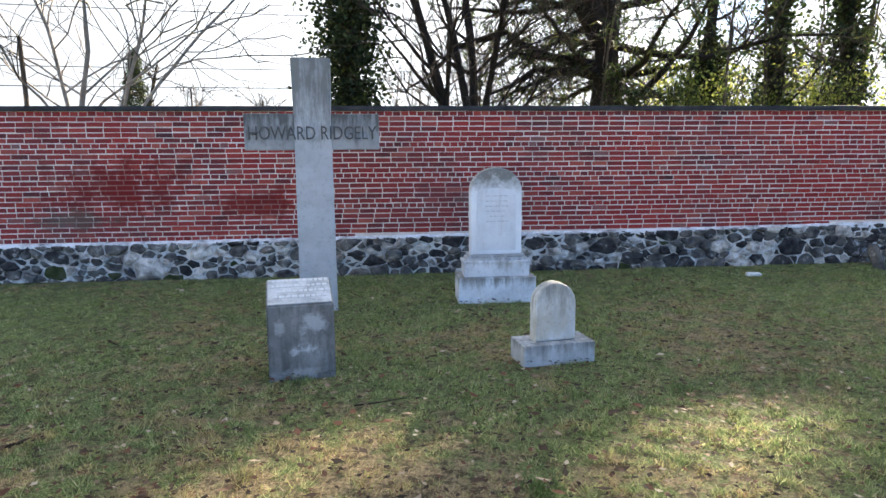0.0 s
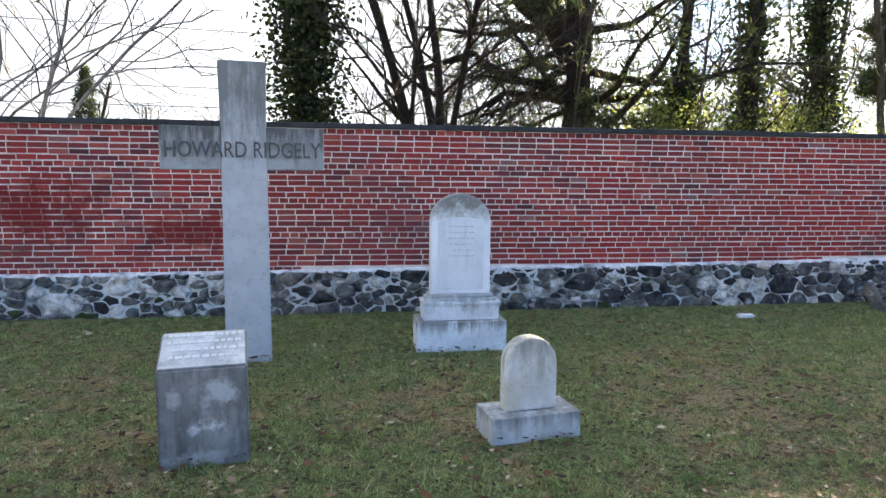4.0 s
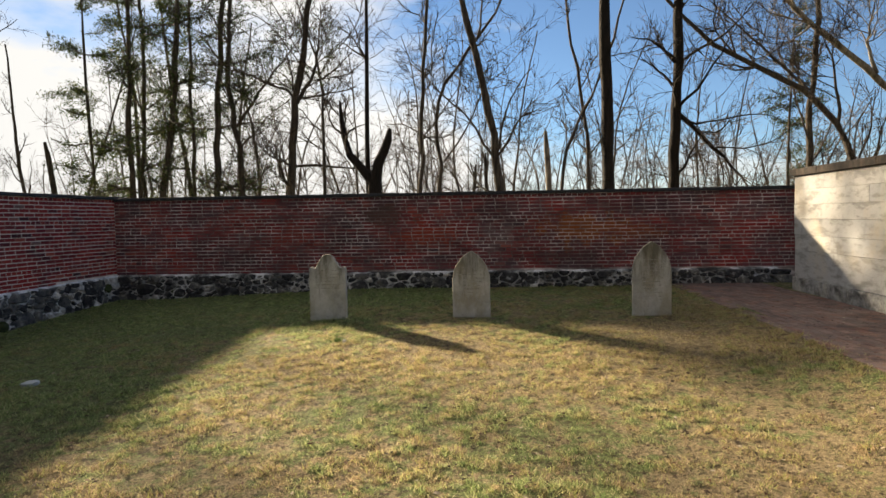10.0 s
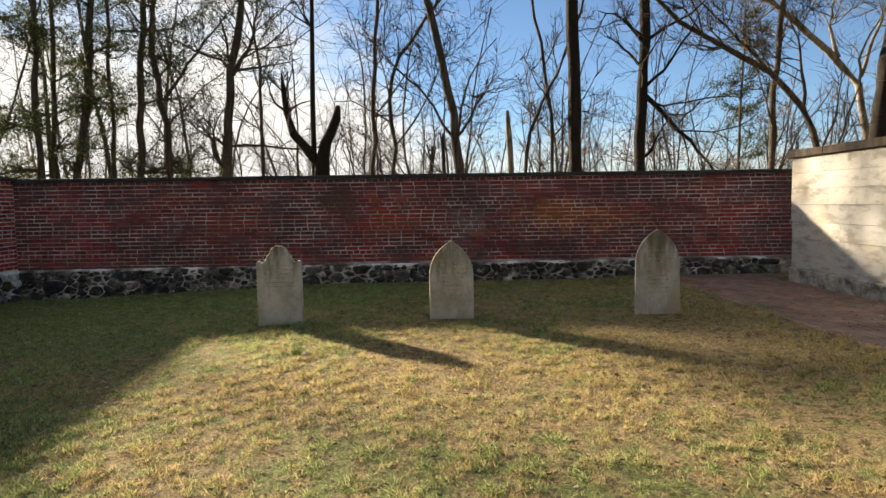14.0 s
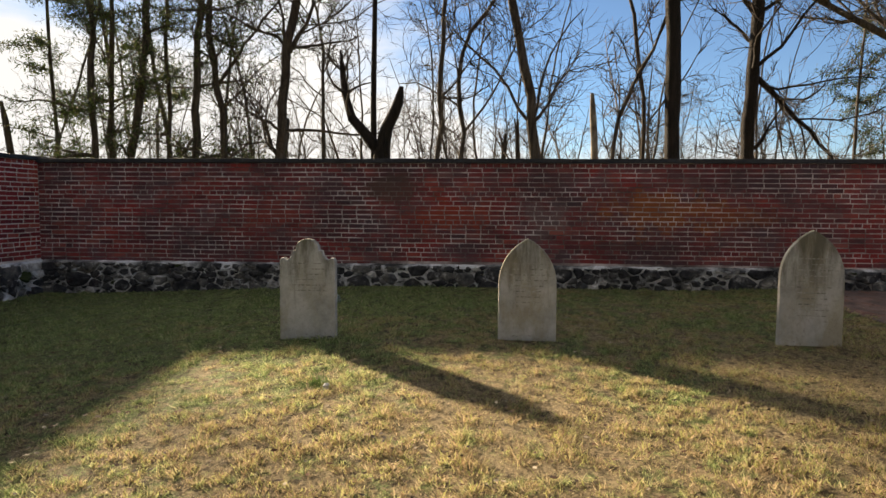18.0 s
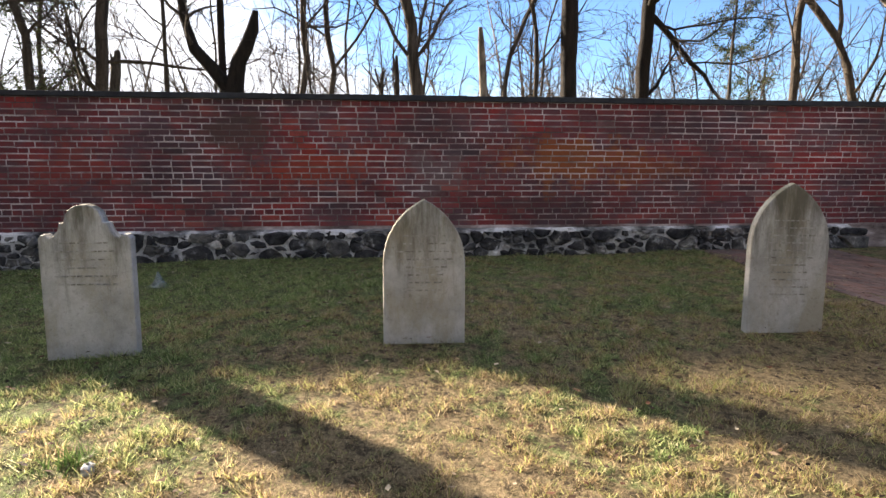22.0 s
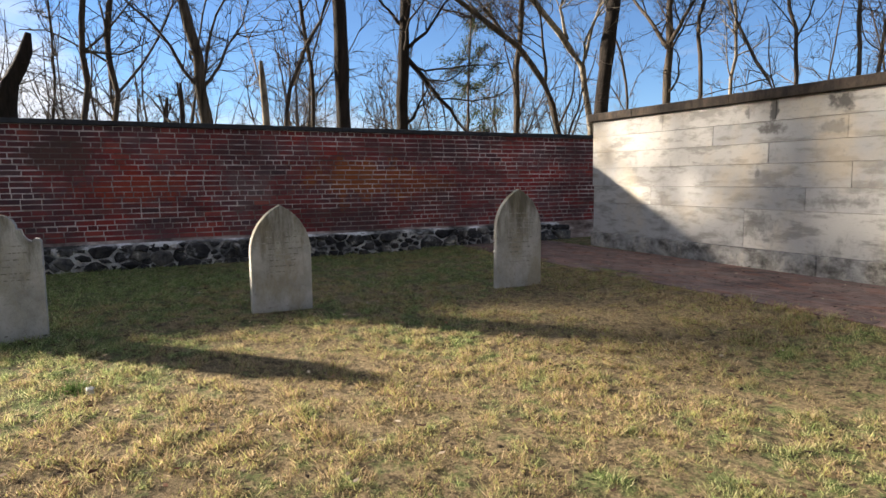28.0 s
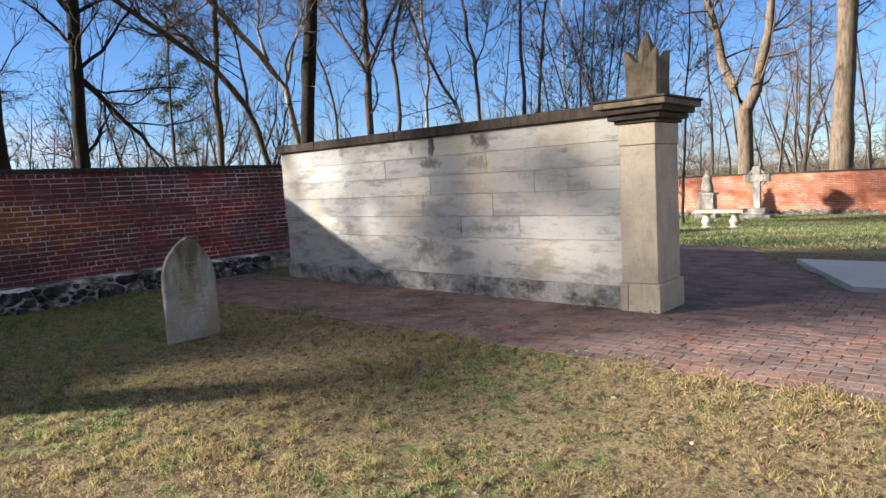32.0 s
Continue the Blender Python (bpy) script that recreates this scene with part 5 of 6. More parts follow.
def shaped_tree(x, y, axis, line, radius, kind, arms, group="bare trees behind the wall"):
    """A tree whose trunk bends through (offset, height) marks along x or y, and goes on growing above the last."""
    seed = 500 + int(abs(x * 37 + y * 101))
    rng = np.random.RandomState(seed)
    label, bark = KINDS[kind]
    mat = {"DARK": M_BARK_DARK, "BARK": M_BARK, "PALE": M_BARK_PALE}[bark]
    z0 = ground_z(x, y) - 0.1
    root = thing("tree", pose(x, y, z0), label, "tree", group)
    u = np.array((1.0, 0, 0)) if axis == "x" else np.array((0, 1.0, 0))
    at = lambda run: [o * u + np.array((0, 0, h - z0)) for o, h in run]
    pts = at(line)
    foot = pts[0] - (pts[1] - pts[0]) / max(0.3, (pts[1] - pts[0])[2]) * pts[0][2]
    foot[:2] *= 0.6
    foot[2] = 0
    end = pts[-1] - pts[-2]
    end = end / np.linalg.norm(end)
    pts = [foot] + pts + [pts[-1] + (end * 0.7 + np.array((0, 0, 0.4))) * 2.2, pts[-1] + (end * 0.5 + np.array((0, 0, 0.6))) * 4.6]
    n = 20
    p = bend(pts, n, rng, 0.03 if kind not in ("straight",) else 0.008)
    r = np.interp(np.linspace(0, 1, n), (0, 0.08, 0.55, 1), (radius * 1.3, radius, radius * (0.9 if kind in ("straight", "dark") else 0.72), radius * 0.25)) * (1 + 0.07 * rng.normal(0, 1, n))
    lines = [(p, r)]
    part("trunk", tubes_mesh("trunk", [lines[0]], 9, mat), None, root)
    for run in arms:
        q = at(run)
        q = bend(q + [q[-1] + (q[-1] - q[-2]) * 1.1], 11, rng, 0.02)
        lines.append((q, np.linspace(radius * 0.5, radius * 0.10, 11)))
        part("limb", tubes_mesh("limb", [lines[-1]], 7, mat), None, root)
    spec = {"straight": dict(BARE, limbs=7, **{"from": 0.6}), "dark": dict(BARE, limbs=10, reach=2.6), "bare": dict(BARE, limbs=10, thick=0.04), "thin": dict(THIN, limbs=11),
            "pale": dict(BARE, limbs=10, **{"from": 0.4}), "pine": {"limbs": 17, "boughs": 5, "twigs": 5, "reach": 2.2, "from": 0.2, "spread": (45, 95), "lift": 0.03}}[kind]
    limbs, boughs, twigs = grow(rng, lines, spec)
    for l in limbs:
        part("limb", tubes_mesh("limb", [l], 5, mat), None, root)
    tagged(part("crown", tubes_mesh("crown", boughs + twigs, 3, M_TWIG if kind != "pale" else M_TWIG_PALE), None, root, "fine bare brown twigs"), kind="stuff")
    if kind == "pine":
        fir_needles(root, rng, limbs, boughs, 5200, 0.075, (0.16, 0.16, 0.12))


M_TWIG_PALE = mottled("pale_twigs", [(0.10, 0.085, 0.07), (0.26, 0.23, 0.19)], 2, 20)
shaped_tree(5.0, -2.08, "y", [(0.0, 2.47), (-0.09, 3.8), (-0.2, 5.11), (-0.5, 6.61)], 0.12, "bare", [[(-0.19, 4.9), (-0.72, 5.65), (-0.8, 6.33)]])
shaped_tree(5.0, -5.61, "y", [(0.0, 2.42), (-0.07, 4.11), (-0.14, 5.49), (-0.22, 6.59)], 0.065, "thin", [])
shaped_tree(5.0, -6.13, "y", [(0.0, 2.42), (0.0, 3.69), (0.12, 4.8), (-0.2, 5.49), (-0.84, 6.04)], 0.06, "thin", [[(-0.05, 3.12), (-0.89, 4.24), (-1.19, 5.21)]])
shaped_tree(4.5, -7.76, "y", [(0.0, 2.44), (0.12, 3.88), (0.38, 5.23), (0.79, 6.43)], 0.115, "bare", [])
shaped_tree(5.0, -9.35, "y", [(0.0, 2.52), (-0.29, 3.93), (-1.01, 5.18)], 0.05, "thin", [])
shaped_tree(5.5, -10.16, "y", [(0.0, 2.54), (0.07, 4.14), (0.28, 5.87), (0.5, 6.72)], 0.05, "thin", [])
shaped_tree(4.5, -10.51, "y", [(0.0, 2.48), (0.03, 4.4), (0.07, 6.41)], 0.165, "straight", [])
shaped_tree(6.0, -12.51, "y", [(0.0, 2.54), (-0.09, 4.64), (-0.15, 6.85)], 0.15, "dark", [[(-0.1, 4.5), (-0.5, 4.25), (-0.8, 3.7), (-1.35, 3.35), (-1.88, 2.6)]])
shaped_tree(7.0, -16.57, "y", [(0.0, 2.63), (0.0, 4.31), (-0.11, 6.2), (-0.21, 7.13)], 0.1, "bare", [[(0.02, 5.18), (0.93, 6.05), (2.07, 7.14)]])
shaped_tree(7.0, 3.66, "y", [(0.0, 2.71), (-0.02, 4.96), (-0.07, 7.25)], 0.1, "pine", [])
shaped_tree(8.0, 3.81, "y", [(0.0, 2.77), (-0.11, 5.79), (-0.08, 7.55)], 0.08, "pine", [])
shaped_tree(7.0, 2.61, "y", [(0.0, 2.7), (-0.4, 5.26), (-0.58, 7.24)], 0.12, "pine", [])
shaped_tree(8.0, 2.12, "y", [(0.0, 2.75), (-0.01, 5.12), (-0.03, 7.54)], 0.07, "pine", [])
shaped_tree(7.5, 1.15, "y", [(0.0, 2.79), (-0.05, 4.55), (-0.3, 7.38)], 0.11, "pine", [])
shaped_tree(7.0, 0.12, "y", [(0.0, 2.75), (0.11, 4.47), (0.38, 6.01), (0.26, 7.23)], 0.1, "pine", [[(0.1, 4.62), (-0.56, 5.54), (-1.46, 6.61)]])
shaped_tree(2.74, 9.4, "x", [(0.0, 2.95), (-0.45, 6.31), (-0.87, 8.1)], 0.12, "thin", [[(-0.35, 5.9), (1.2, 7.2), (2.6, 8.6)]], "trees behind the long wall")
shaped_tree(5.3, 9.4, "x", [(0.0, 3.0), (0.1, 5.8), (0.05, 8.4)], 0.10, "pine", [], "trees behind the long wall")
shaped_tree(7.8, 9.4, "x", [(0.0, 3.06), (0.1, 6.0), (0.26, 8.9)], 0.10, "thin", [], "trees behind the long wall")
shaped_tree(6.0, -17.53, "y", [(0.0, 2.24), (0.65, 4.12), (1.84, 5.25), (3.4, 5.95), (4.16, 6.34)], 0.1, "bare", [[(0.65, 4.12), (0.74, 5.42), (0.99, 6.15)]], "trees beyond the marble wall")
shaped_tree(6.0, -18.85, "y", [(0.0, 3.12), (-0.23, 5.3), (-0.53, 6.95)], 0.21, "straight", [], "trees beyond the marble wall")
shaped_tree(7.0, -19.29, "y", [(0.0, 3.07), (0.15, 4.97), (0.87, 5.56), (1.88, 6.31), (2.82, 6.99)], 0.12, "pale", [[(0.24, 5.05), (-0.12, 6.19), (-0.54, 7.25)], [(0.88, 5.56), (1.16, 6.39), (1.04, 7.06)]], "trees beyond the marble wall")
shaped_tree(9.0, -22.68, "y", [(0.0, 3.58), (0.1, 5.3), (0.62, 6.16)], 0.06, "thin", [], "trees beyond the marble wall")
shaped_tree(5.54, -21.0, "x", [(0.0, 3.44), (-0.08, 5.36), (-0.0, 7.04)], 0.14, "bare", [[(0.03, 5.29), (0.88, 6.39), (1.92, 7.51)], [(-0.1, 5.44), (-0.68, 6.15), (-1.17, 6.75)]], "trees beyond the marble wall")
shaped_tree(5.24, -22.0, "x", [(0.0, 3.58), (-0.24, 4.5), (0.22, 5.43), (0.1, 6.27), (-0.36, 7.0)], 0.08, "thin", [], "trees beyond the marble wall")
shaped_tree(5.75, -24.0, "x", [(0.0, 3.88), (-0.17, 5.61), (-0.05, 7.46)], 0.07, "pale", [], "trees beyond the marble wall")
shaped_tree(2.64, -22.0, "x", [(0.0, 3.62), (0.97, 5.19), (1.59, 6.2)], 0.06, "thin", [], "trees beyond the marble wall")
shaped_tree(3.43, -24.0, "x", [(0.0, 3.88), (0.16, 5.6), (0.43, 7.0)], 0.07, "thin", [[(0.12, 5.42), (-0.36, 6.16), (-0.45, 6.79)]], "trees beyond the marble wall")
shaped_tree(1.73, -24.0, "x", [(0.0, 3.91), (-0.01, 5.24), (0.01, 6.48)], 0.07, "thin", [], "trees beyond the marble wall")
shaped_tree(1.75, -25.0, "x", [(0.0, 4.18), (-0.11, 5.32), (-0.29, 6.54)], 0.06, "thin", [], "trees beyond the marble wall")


def broken_tree():
    """The split stump with two upcurved arms and a thin living stem."""
    x, y = 5.0, -4.36
    rng = np.random.RandomState(77)
    root = thing("broken_tree", pose(x, y, ground_z(x, y) - 0.1), "storm-broken tree stump with two curved arms", "tree stump")
    trunk = limb(rng, (0, 0, 0), (0, 0, 1), 2.5, 0.26, 0.19, 6, 0.015)
    left = (np.array([(0, 0, 2.25), (0, 0.16, 2.62), (0, 0.34, 2.85), (0, 0.66, 3.22), (0.05, 0.82, 3.75), (0.05, 0.88, 4.25), (0, 0.91, 4.7)]),
            np.array([0.19, 0.14, 0.12, 0.105, 0.085, 0.06, 0.02]))
    right = (np.array([(0, 0, 2.3), (0, -0.05, 2.65), (0, -0.12, 3.0), (0, -0.28, 3.3), (0, -0.39, 3.58), (0, -0.45, 3.9)]),
             np.array([0.19, 0.16, 0.14, 0.125, 0.115, 0.05]))
    stem = limb(rng, (0.1, 0.19, 0.2), (0, 0.0, 1), 9.5, 0.085, 0.03, 12, 0.012)
    for nm, l in (("trunk", trunk), ("arm", left), ("arm", right), ("stem", stem)):
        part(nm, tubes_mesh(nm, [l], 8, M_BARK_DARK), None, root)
    limbs, boughs, twigs = grow(rng, [stem, left], {"limbs": 6, "boughs": 4, "twigs": 4, "reach": 1.7, "from": 0.35})
    for l in limbs:
        part("limb", tubes_mesh("limb", [l], 5, M_BARK), None, root)
    tagged(part("crown", tubes_mesh("crown", boughs + twigs, 3, M_TWIG), None, root, "fine bare brown twigs"), kind="stuff")


broken_tree()


def stump(x, y, h, r, seed, mat):
    rng = np.random.RandomState(seed)
    root = thing("snag", pose(x, y, ground_z(x, y) - 0.1), "dead broken-off tree snag", "tree stump")
    p, rr = limb(rng, (0, 0, 0), (0.02, 0.03, 1), h, r, r * 0.75, 8, 0.03)
    rr[-1] = r * 0.42
    part("trunk", tubes_mesh("trunk", [(p, rr)], 8, mat), None, root)
    tip = limb(rng, p[-2] + np.array((0, r * 0.4, 0)), (0, 0.05, 1), 0.42, r * 0.4, 0.02, 3, 0.05)
    part("splinter", tubes_mesh("splinter", [tip], 5, mat), None, root)


stump(5.5, -9.21, 3.75, 0.095, 41, M_BARK_PALE)
stump(9.0, -0.65, 4.0, 0.16, 42, M_BARK)
stump(9.8, 8.1, 4.6, 0.12, 43, M_BARK)
stump(5.5, -7.45, 3.2, 0.06, 44, M_BARK)
stump(5.5, -7.02, 2.9, 0.06, 45, M_BARK)


def ivy_on(root, rng, line, top, spread, n, size=0.055, mat=None):
    p, r = line
    c = p[(p[:, 2] < top)]
    c = np.concatenate([c, (c[1:] + c[:-1]) / 2])
    part("ivy", leaf_cloud(rng, c, spread, n, size, "ivy", mat or M_IVY, 0.75), None, root, "dense dark climbing ivy leaves")


def north_trees():
    g = "trees behind the long wall"
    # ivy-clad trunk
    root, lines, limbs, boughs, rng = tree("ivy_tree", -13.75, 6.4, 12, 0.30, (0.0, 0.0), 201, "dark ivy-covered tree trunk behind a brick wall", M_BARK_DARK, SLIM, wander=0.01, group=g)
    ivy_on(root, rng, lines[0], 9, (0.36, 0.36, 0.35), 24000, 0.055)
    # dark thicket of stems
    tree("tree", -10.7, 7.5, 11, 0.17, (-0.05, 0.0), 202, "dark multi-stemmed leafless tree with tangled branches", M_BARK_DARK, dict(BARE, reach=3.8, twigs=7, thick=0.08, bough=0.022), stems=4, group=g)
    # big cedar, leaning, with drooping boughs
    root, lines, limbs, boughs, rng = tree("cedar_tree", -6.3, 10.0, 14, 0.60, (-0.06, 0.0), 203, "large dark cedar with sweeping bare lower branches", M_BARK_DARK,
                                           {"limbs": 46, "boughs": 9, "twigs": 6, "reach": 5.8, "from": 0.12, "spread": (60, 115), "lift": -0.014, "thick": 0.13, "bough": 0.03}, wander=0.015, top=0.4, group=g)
    for pts, rad in (([(-0.39, 0.00, 4.88), (-0.91, -0.15, 5.69), (-1.62, 0.15, 6.29), (-2.30, -0.15, 7.00), (-3.06, 0.15, 7.77)], (0.42, 0.40, 0.38, 0.36, 0.3)),
                     ([(-0.48, 0.00, 4.04), (-1.94, -0.15, 4.20), (-2.68, 0.15, 4.60), (-3.19, -0.15, 4.84), (-4.46, 0.15, 4.46), (-5.26, -0.15, 3.67), (-5.90, 0.15, 3.31)], (0.10, 0.10, 0.095, 0.09, 0.07, 0.05, 0.02)), ([(-0.48, 0.00, 3.74), (-1.38, -0.15, 3.82), (-2.23, 0.15, 3.89), (-3.03, -0.15, 3.40), (-3.67, 0.15, 3.15)], (0.11, 0.10, 0.085, 0.06, 0.03))):
        line = (np.array(pts) + np.array((0, 0, 0.1)), np.array(rad))
        part("limb", tubes_mesh("limb", [line], 8, M_BARK_DARK), None, root, "heavy crooked lower limb")
        l2, b2, t2 = grow(rng, [line], {"limbs": 7, "boughs": 5, "twigs": 5, "reach": 2.2, "from": 0.2, "spread": (30, 100), "lift": -0.01})
        tagged(part("brush", tubes_mesh("brush", l2 + b2 + t2, 3, M_BARK_DARK), None, root), kind="stuff")
    fir_needles(root, rng, limbs, boughs, 26000, 0.13)
    spots = [(-3.9, 9.5, 0.26, 0.0, 6000), (-1.9, 9.3, 0.36, 0.02, 4500), (0.86, 9.6, 0.30, 0.0, 7000)]
    for k, (x, y, r, ln, n) in enumerate(spots):
        root, lines, limbs, boughs, rng = tree("ivy_tree", x, y, 13, r, (ln, 0.0), 210 + k, "tall tree trunk wrapped in green and brown ivy", M_BARK_DARK, dict(BARE, limbs=9), wander=0.02, group=g)
        ivy_on(root, rng, lines[0], (5.0, 7.5, 9)[k], (0.30, 0.30, 0.3), n, 0.075)
    for k, (x, y, r, ln) in enumerate([(-4.6, 7.5, 0.05, 0.03), (-2.4, 8.5, 0.06, -0.03), (3.98, 7.4, 0.06, 0.03),
                                       (-7.4, 8.6, 0.06, 0.05), (3.2, 12.0, 0.12, 0.02), (7.5, 11.0, 0.14, 0.0), (-11.4, 9.5, 0.07, 0.04)]):
        tree("tree", x, y, 11, r, (ln, 0.0), 220 + k, "leafless tree with a thin brown trunk", M_BARK, dict(BARE, limbs=9, boughs=4, reach=2.6) if x < 3 else SLIM, wander=0.04, group=g)
    # evergreen clump high in a stem
    rng = np.random.RandomState(230)
    root, lines, limbs, boughs, rng = tree("cedar_tree", 3.8, 9.2, 7.6, 0.14, (0.0, 0.0), 231, "bushy dark evergreen in the wood", M_BARK_DARK,
                                           {"limbs": 34, "boughs": 6, "twigs": 0, "reach": 1.5, "from": 0.5, "spread": (50, 95), "lift": 0.0}, group=g)
    fir_needles(root, rng, limbs, boughs, 24000, 0.10)
    # evergreen shrubs at the wall's back
    for k, (x, y, h, r) in enumerate([(-5.4, 8.2, 3.9, 0.55), (-4.4, 8.8, 4.6, 0.6), (-2.9, 8.4, 3.6, 0.6), (-0.6, 8.8, 3.8, 0.5), (1.9, 8.6, 3.6, 0.5), (5.0, 8.0, 3.2, 0.6)]):
        rs = np.random.RandomState(260 + k)
        sh = thing("evergreen_shrub", pose(x, y, ground_z(x, y) - 0.05), "loose yellow-green evergreen shrub behind the wall", "shrub", g)
        stems = [limb(rs, (rs.normal(0, 0.1), rs.normal(0, 0.1), 0), (rs.normal(0, 0.15), rs.normal(0, 0.15), 1), h * rs.uniform(0.7, 1.0), 0.03, 0.008, 7, 0.08) for _ in range(6)]
        for st in stems:
            part("stem", tubes_mesh("stem", [st], 5, M_BARK_DARK), None, sh)
        c = np.concatenate([st[0][2:] for st in stems])
        tagged(part("foliage", leaf_cloud(rs, c, (r * 0.5, r * 0.5, 0.22), 3200, 0.06, "foliage", M_SHRUB, 0.5), None, sh), kind="stuff")
    # pale spreading shrub-tree
    tree("tree", -18.0, 2.6, 5.5, 0.075, (0.2, 0.0), 240, "small grey many-stemmed ornamental tree with arching twigs", M_BARK_GREY,
         {"limbs": 9, "boughs": 4, "twigs": 2, "reach": 3.4, "from": 0.3, "spread": (25, 70), "lift": -0.01}, stems=4, wander=0.07, group=g)
    # far conifer and two rounded far trees
    root, lines, limbs, boughs, rng = tree("conifer", -23.4, 24, 6.2, 0.2, (0, 0), 250, "small distant dark conifer against the sky", M_BARK_DARK, {"limbs": 46, "boughs": 3, "twigs": 0, "reach": 1.5, "from": 0.12, "spread": (40, 75), "lift": 0.05}, group=g)
    up = rng.rand(700) ** 1.5
    ang, out = rng.uniform(0, 6.283, 700), 1.25 * (1 - up) * np.sqrt(rng.rand(700)) + 0.05
    cone = np.stack([np.cos(ang) * out, np.sin(ang) * out, 1.6 + 4.7 * up], -1)
    part("needles", leaf_cloud(rng, cone, (0.10, 0.10, 0.12), 9000, 0.12, "needles", M_IVY, 0.16), None, root, "dense dark needles in a cone")
    for x, y, s in ((-20.9, 24, 251), (-17.7, 24, 252)):
        tree("tree", x, y, 4.6, 0.13, (0, 0), s, "distant leafless tree with a rounded crown", M_BARK, {"limbs": 22, "boughs": 6, "twigs": 4, "reach": 2.8, "from": 0.25, "spread": (30, 70)}, group=g)


M_SHRUB = leaf_mat("shrub_leaves", [(0, (0.07, 0.10, 0.025)), (0.6, (0.19, 0.23, 0.05)), (1, (0.36, 0.36, 0.10))], 0.55)
M_BARK_GREY = mottled("grey_bark", [(0.13, 0.115, 0.10), (0.30, 0.27, 0.24)], 4, 40, what="Object")
north_trees()

# south-east and south, over the marble wall
SOUTH = [(4.3, -26.3, 0.05, -0.04, "thin"), (2.5, -28.0, 0.06, 0.0, "thin"), (3.1, -30.0, 0.06, 0.05, "pale"), (0.6, -26.0, 0.055, 0.05, "clump"), (-0.4, -27.0, 0.05, 0.02, "clump"),
         (-1.4, -29.0, 0.06, 0.02, "thin"), (-8.0, -42.0, 0.16, 0.0, "bare"), (4.8, -40.5, 0.12, 0.0, "bare"), (-2.2, -44.0, 0.12, 0.04, "bare"), (2.0, -43.0, 0.10, 0.0, "bare")]


def south_trees():
    g = "trees beyond the marble wall"
    for k, (x, y, r, ln, kind) in enumerate(SOUTH):
        mat = {"dark": M_BARK_DARK, "pale": M_BARK_PALE}.get(kind, M_BARK)
        lab = {"dark": "dark leaning tree trunk beyond the marble wall", "pale": "pale-barked sycamore with spreading bare limbs"}.get(kind, "leafless winter tree beyond the marble wall")
        tree("tree", x, y, 13 if kind != "thin" else 9, r, (ln, ln * 0.4), 300 + k, lab, mat, BARE if kind != "thin" else THIN, stems=5 if kind == "clump" else 1, group=g)


south_trees()


def forked_tree():
    """The sunlit tree behind the far wall: a short bole that forks into two rising stems."""
    x, y, z = -0.78, -39.0, -0.5
    rng = np.random.RandomState(330)
    root = thing("forked_tree", pose(x, y, z), "sunlit leafless tree forking into two stems behind the far wall", "tree", "trees beyond the marble wall")
    bole = (np.array([(0, 0, 0)] + [(0.00, 0.00, 1.35), (0.02, 0.00, 3.18), (0.04, 0.12, 4.81)][1:]), np.array((0.36, 0.33, 0.34)))
    arms = [(np.array([(0.04, 0.00, 4.73), (0.58, 0.00, 5.81), (1.03, 0.12, 7.15), (1.29, -0.12, 8.46), (1.55, 0.00, 9.52)]), np.array((0.26, 0.24, 0.2, 0.17, 0.15))),
            (np.array([(-0.01, 0.00, 4.72), (-0.43, 0.00, 5.57), (-0.72, 0.12, 6.91), (-0.95, -0.12, 8.11), (-1.07, 0.00, 9.31)]), np.array((0.28, 0.25, 0.22, 0.19, 0.16)))]
    arms = [(np.vstack([p, p[-1] + (p[-1] - p[-2]) * 2.2, p[-1] + (p[-1] - p[-2]) * 4.5]), np.append(r, (0.1, 0.02))) for p, r in arms]
    for nm, l in [("bole", bole)] + [("stem", a) for a in arms]:
        part(nm, tubes_mesh(nm, [l], 10, M_BARK_SUN), None, root)
    limbs, boughs, twigs = grow(rng, arms, {"limbs": 12, "boughs": 7, "twigs": 7, "reach": 4.2, "from": 0.1, "spread": (35, 80)})
    for l in limbs:
        part("limb", tubes_mesh("limb", [l], 5, M_BARK_SUN), None, root)
    tagged(part("crown", tubes_mesh("crown", boughs + twigs, 3, M_TWIG), None, root, "fine bare brown twigs"), kind="stuff")


M_BARK_SUN = mottled("tan_bark", [(0.06, 0.047, 0.036), (0.17, 0.135, 0.10), (0.24, 0.195, 0.15)], 4, 30, what="Object", stretch=(3, 3, 0.5), bump_s=1.0, dist=0.03)
forked_tree()
tree("tree", -4.39, -40.0, 15, 0.56, (-0.032, 0.0), 331, "thick straight tan-barked tree behind the far wall", M_BARK_SUN, dict(BARE, **{"from": 0.45}), wander=0.006, top=0.6, group="trees beyond the marble wall")


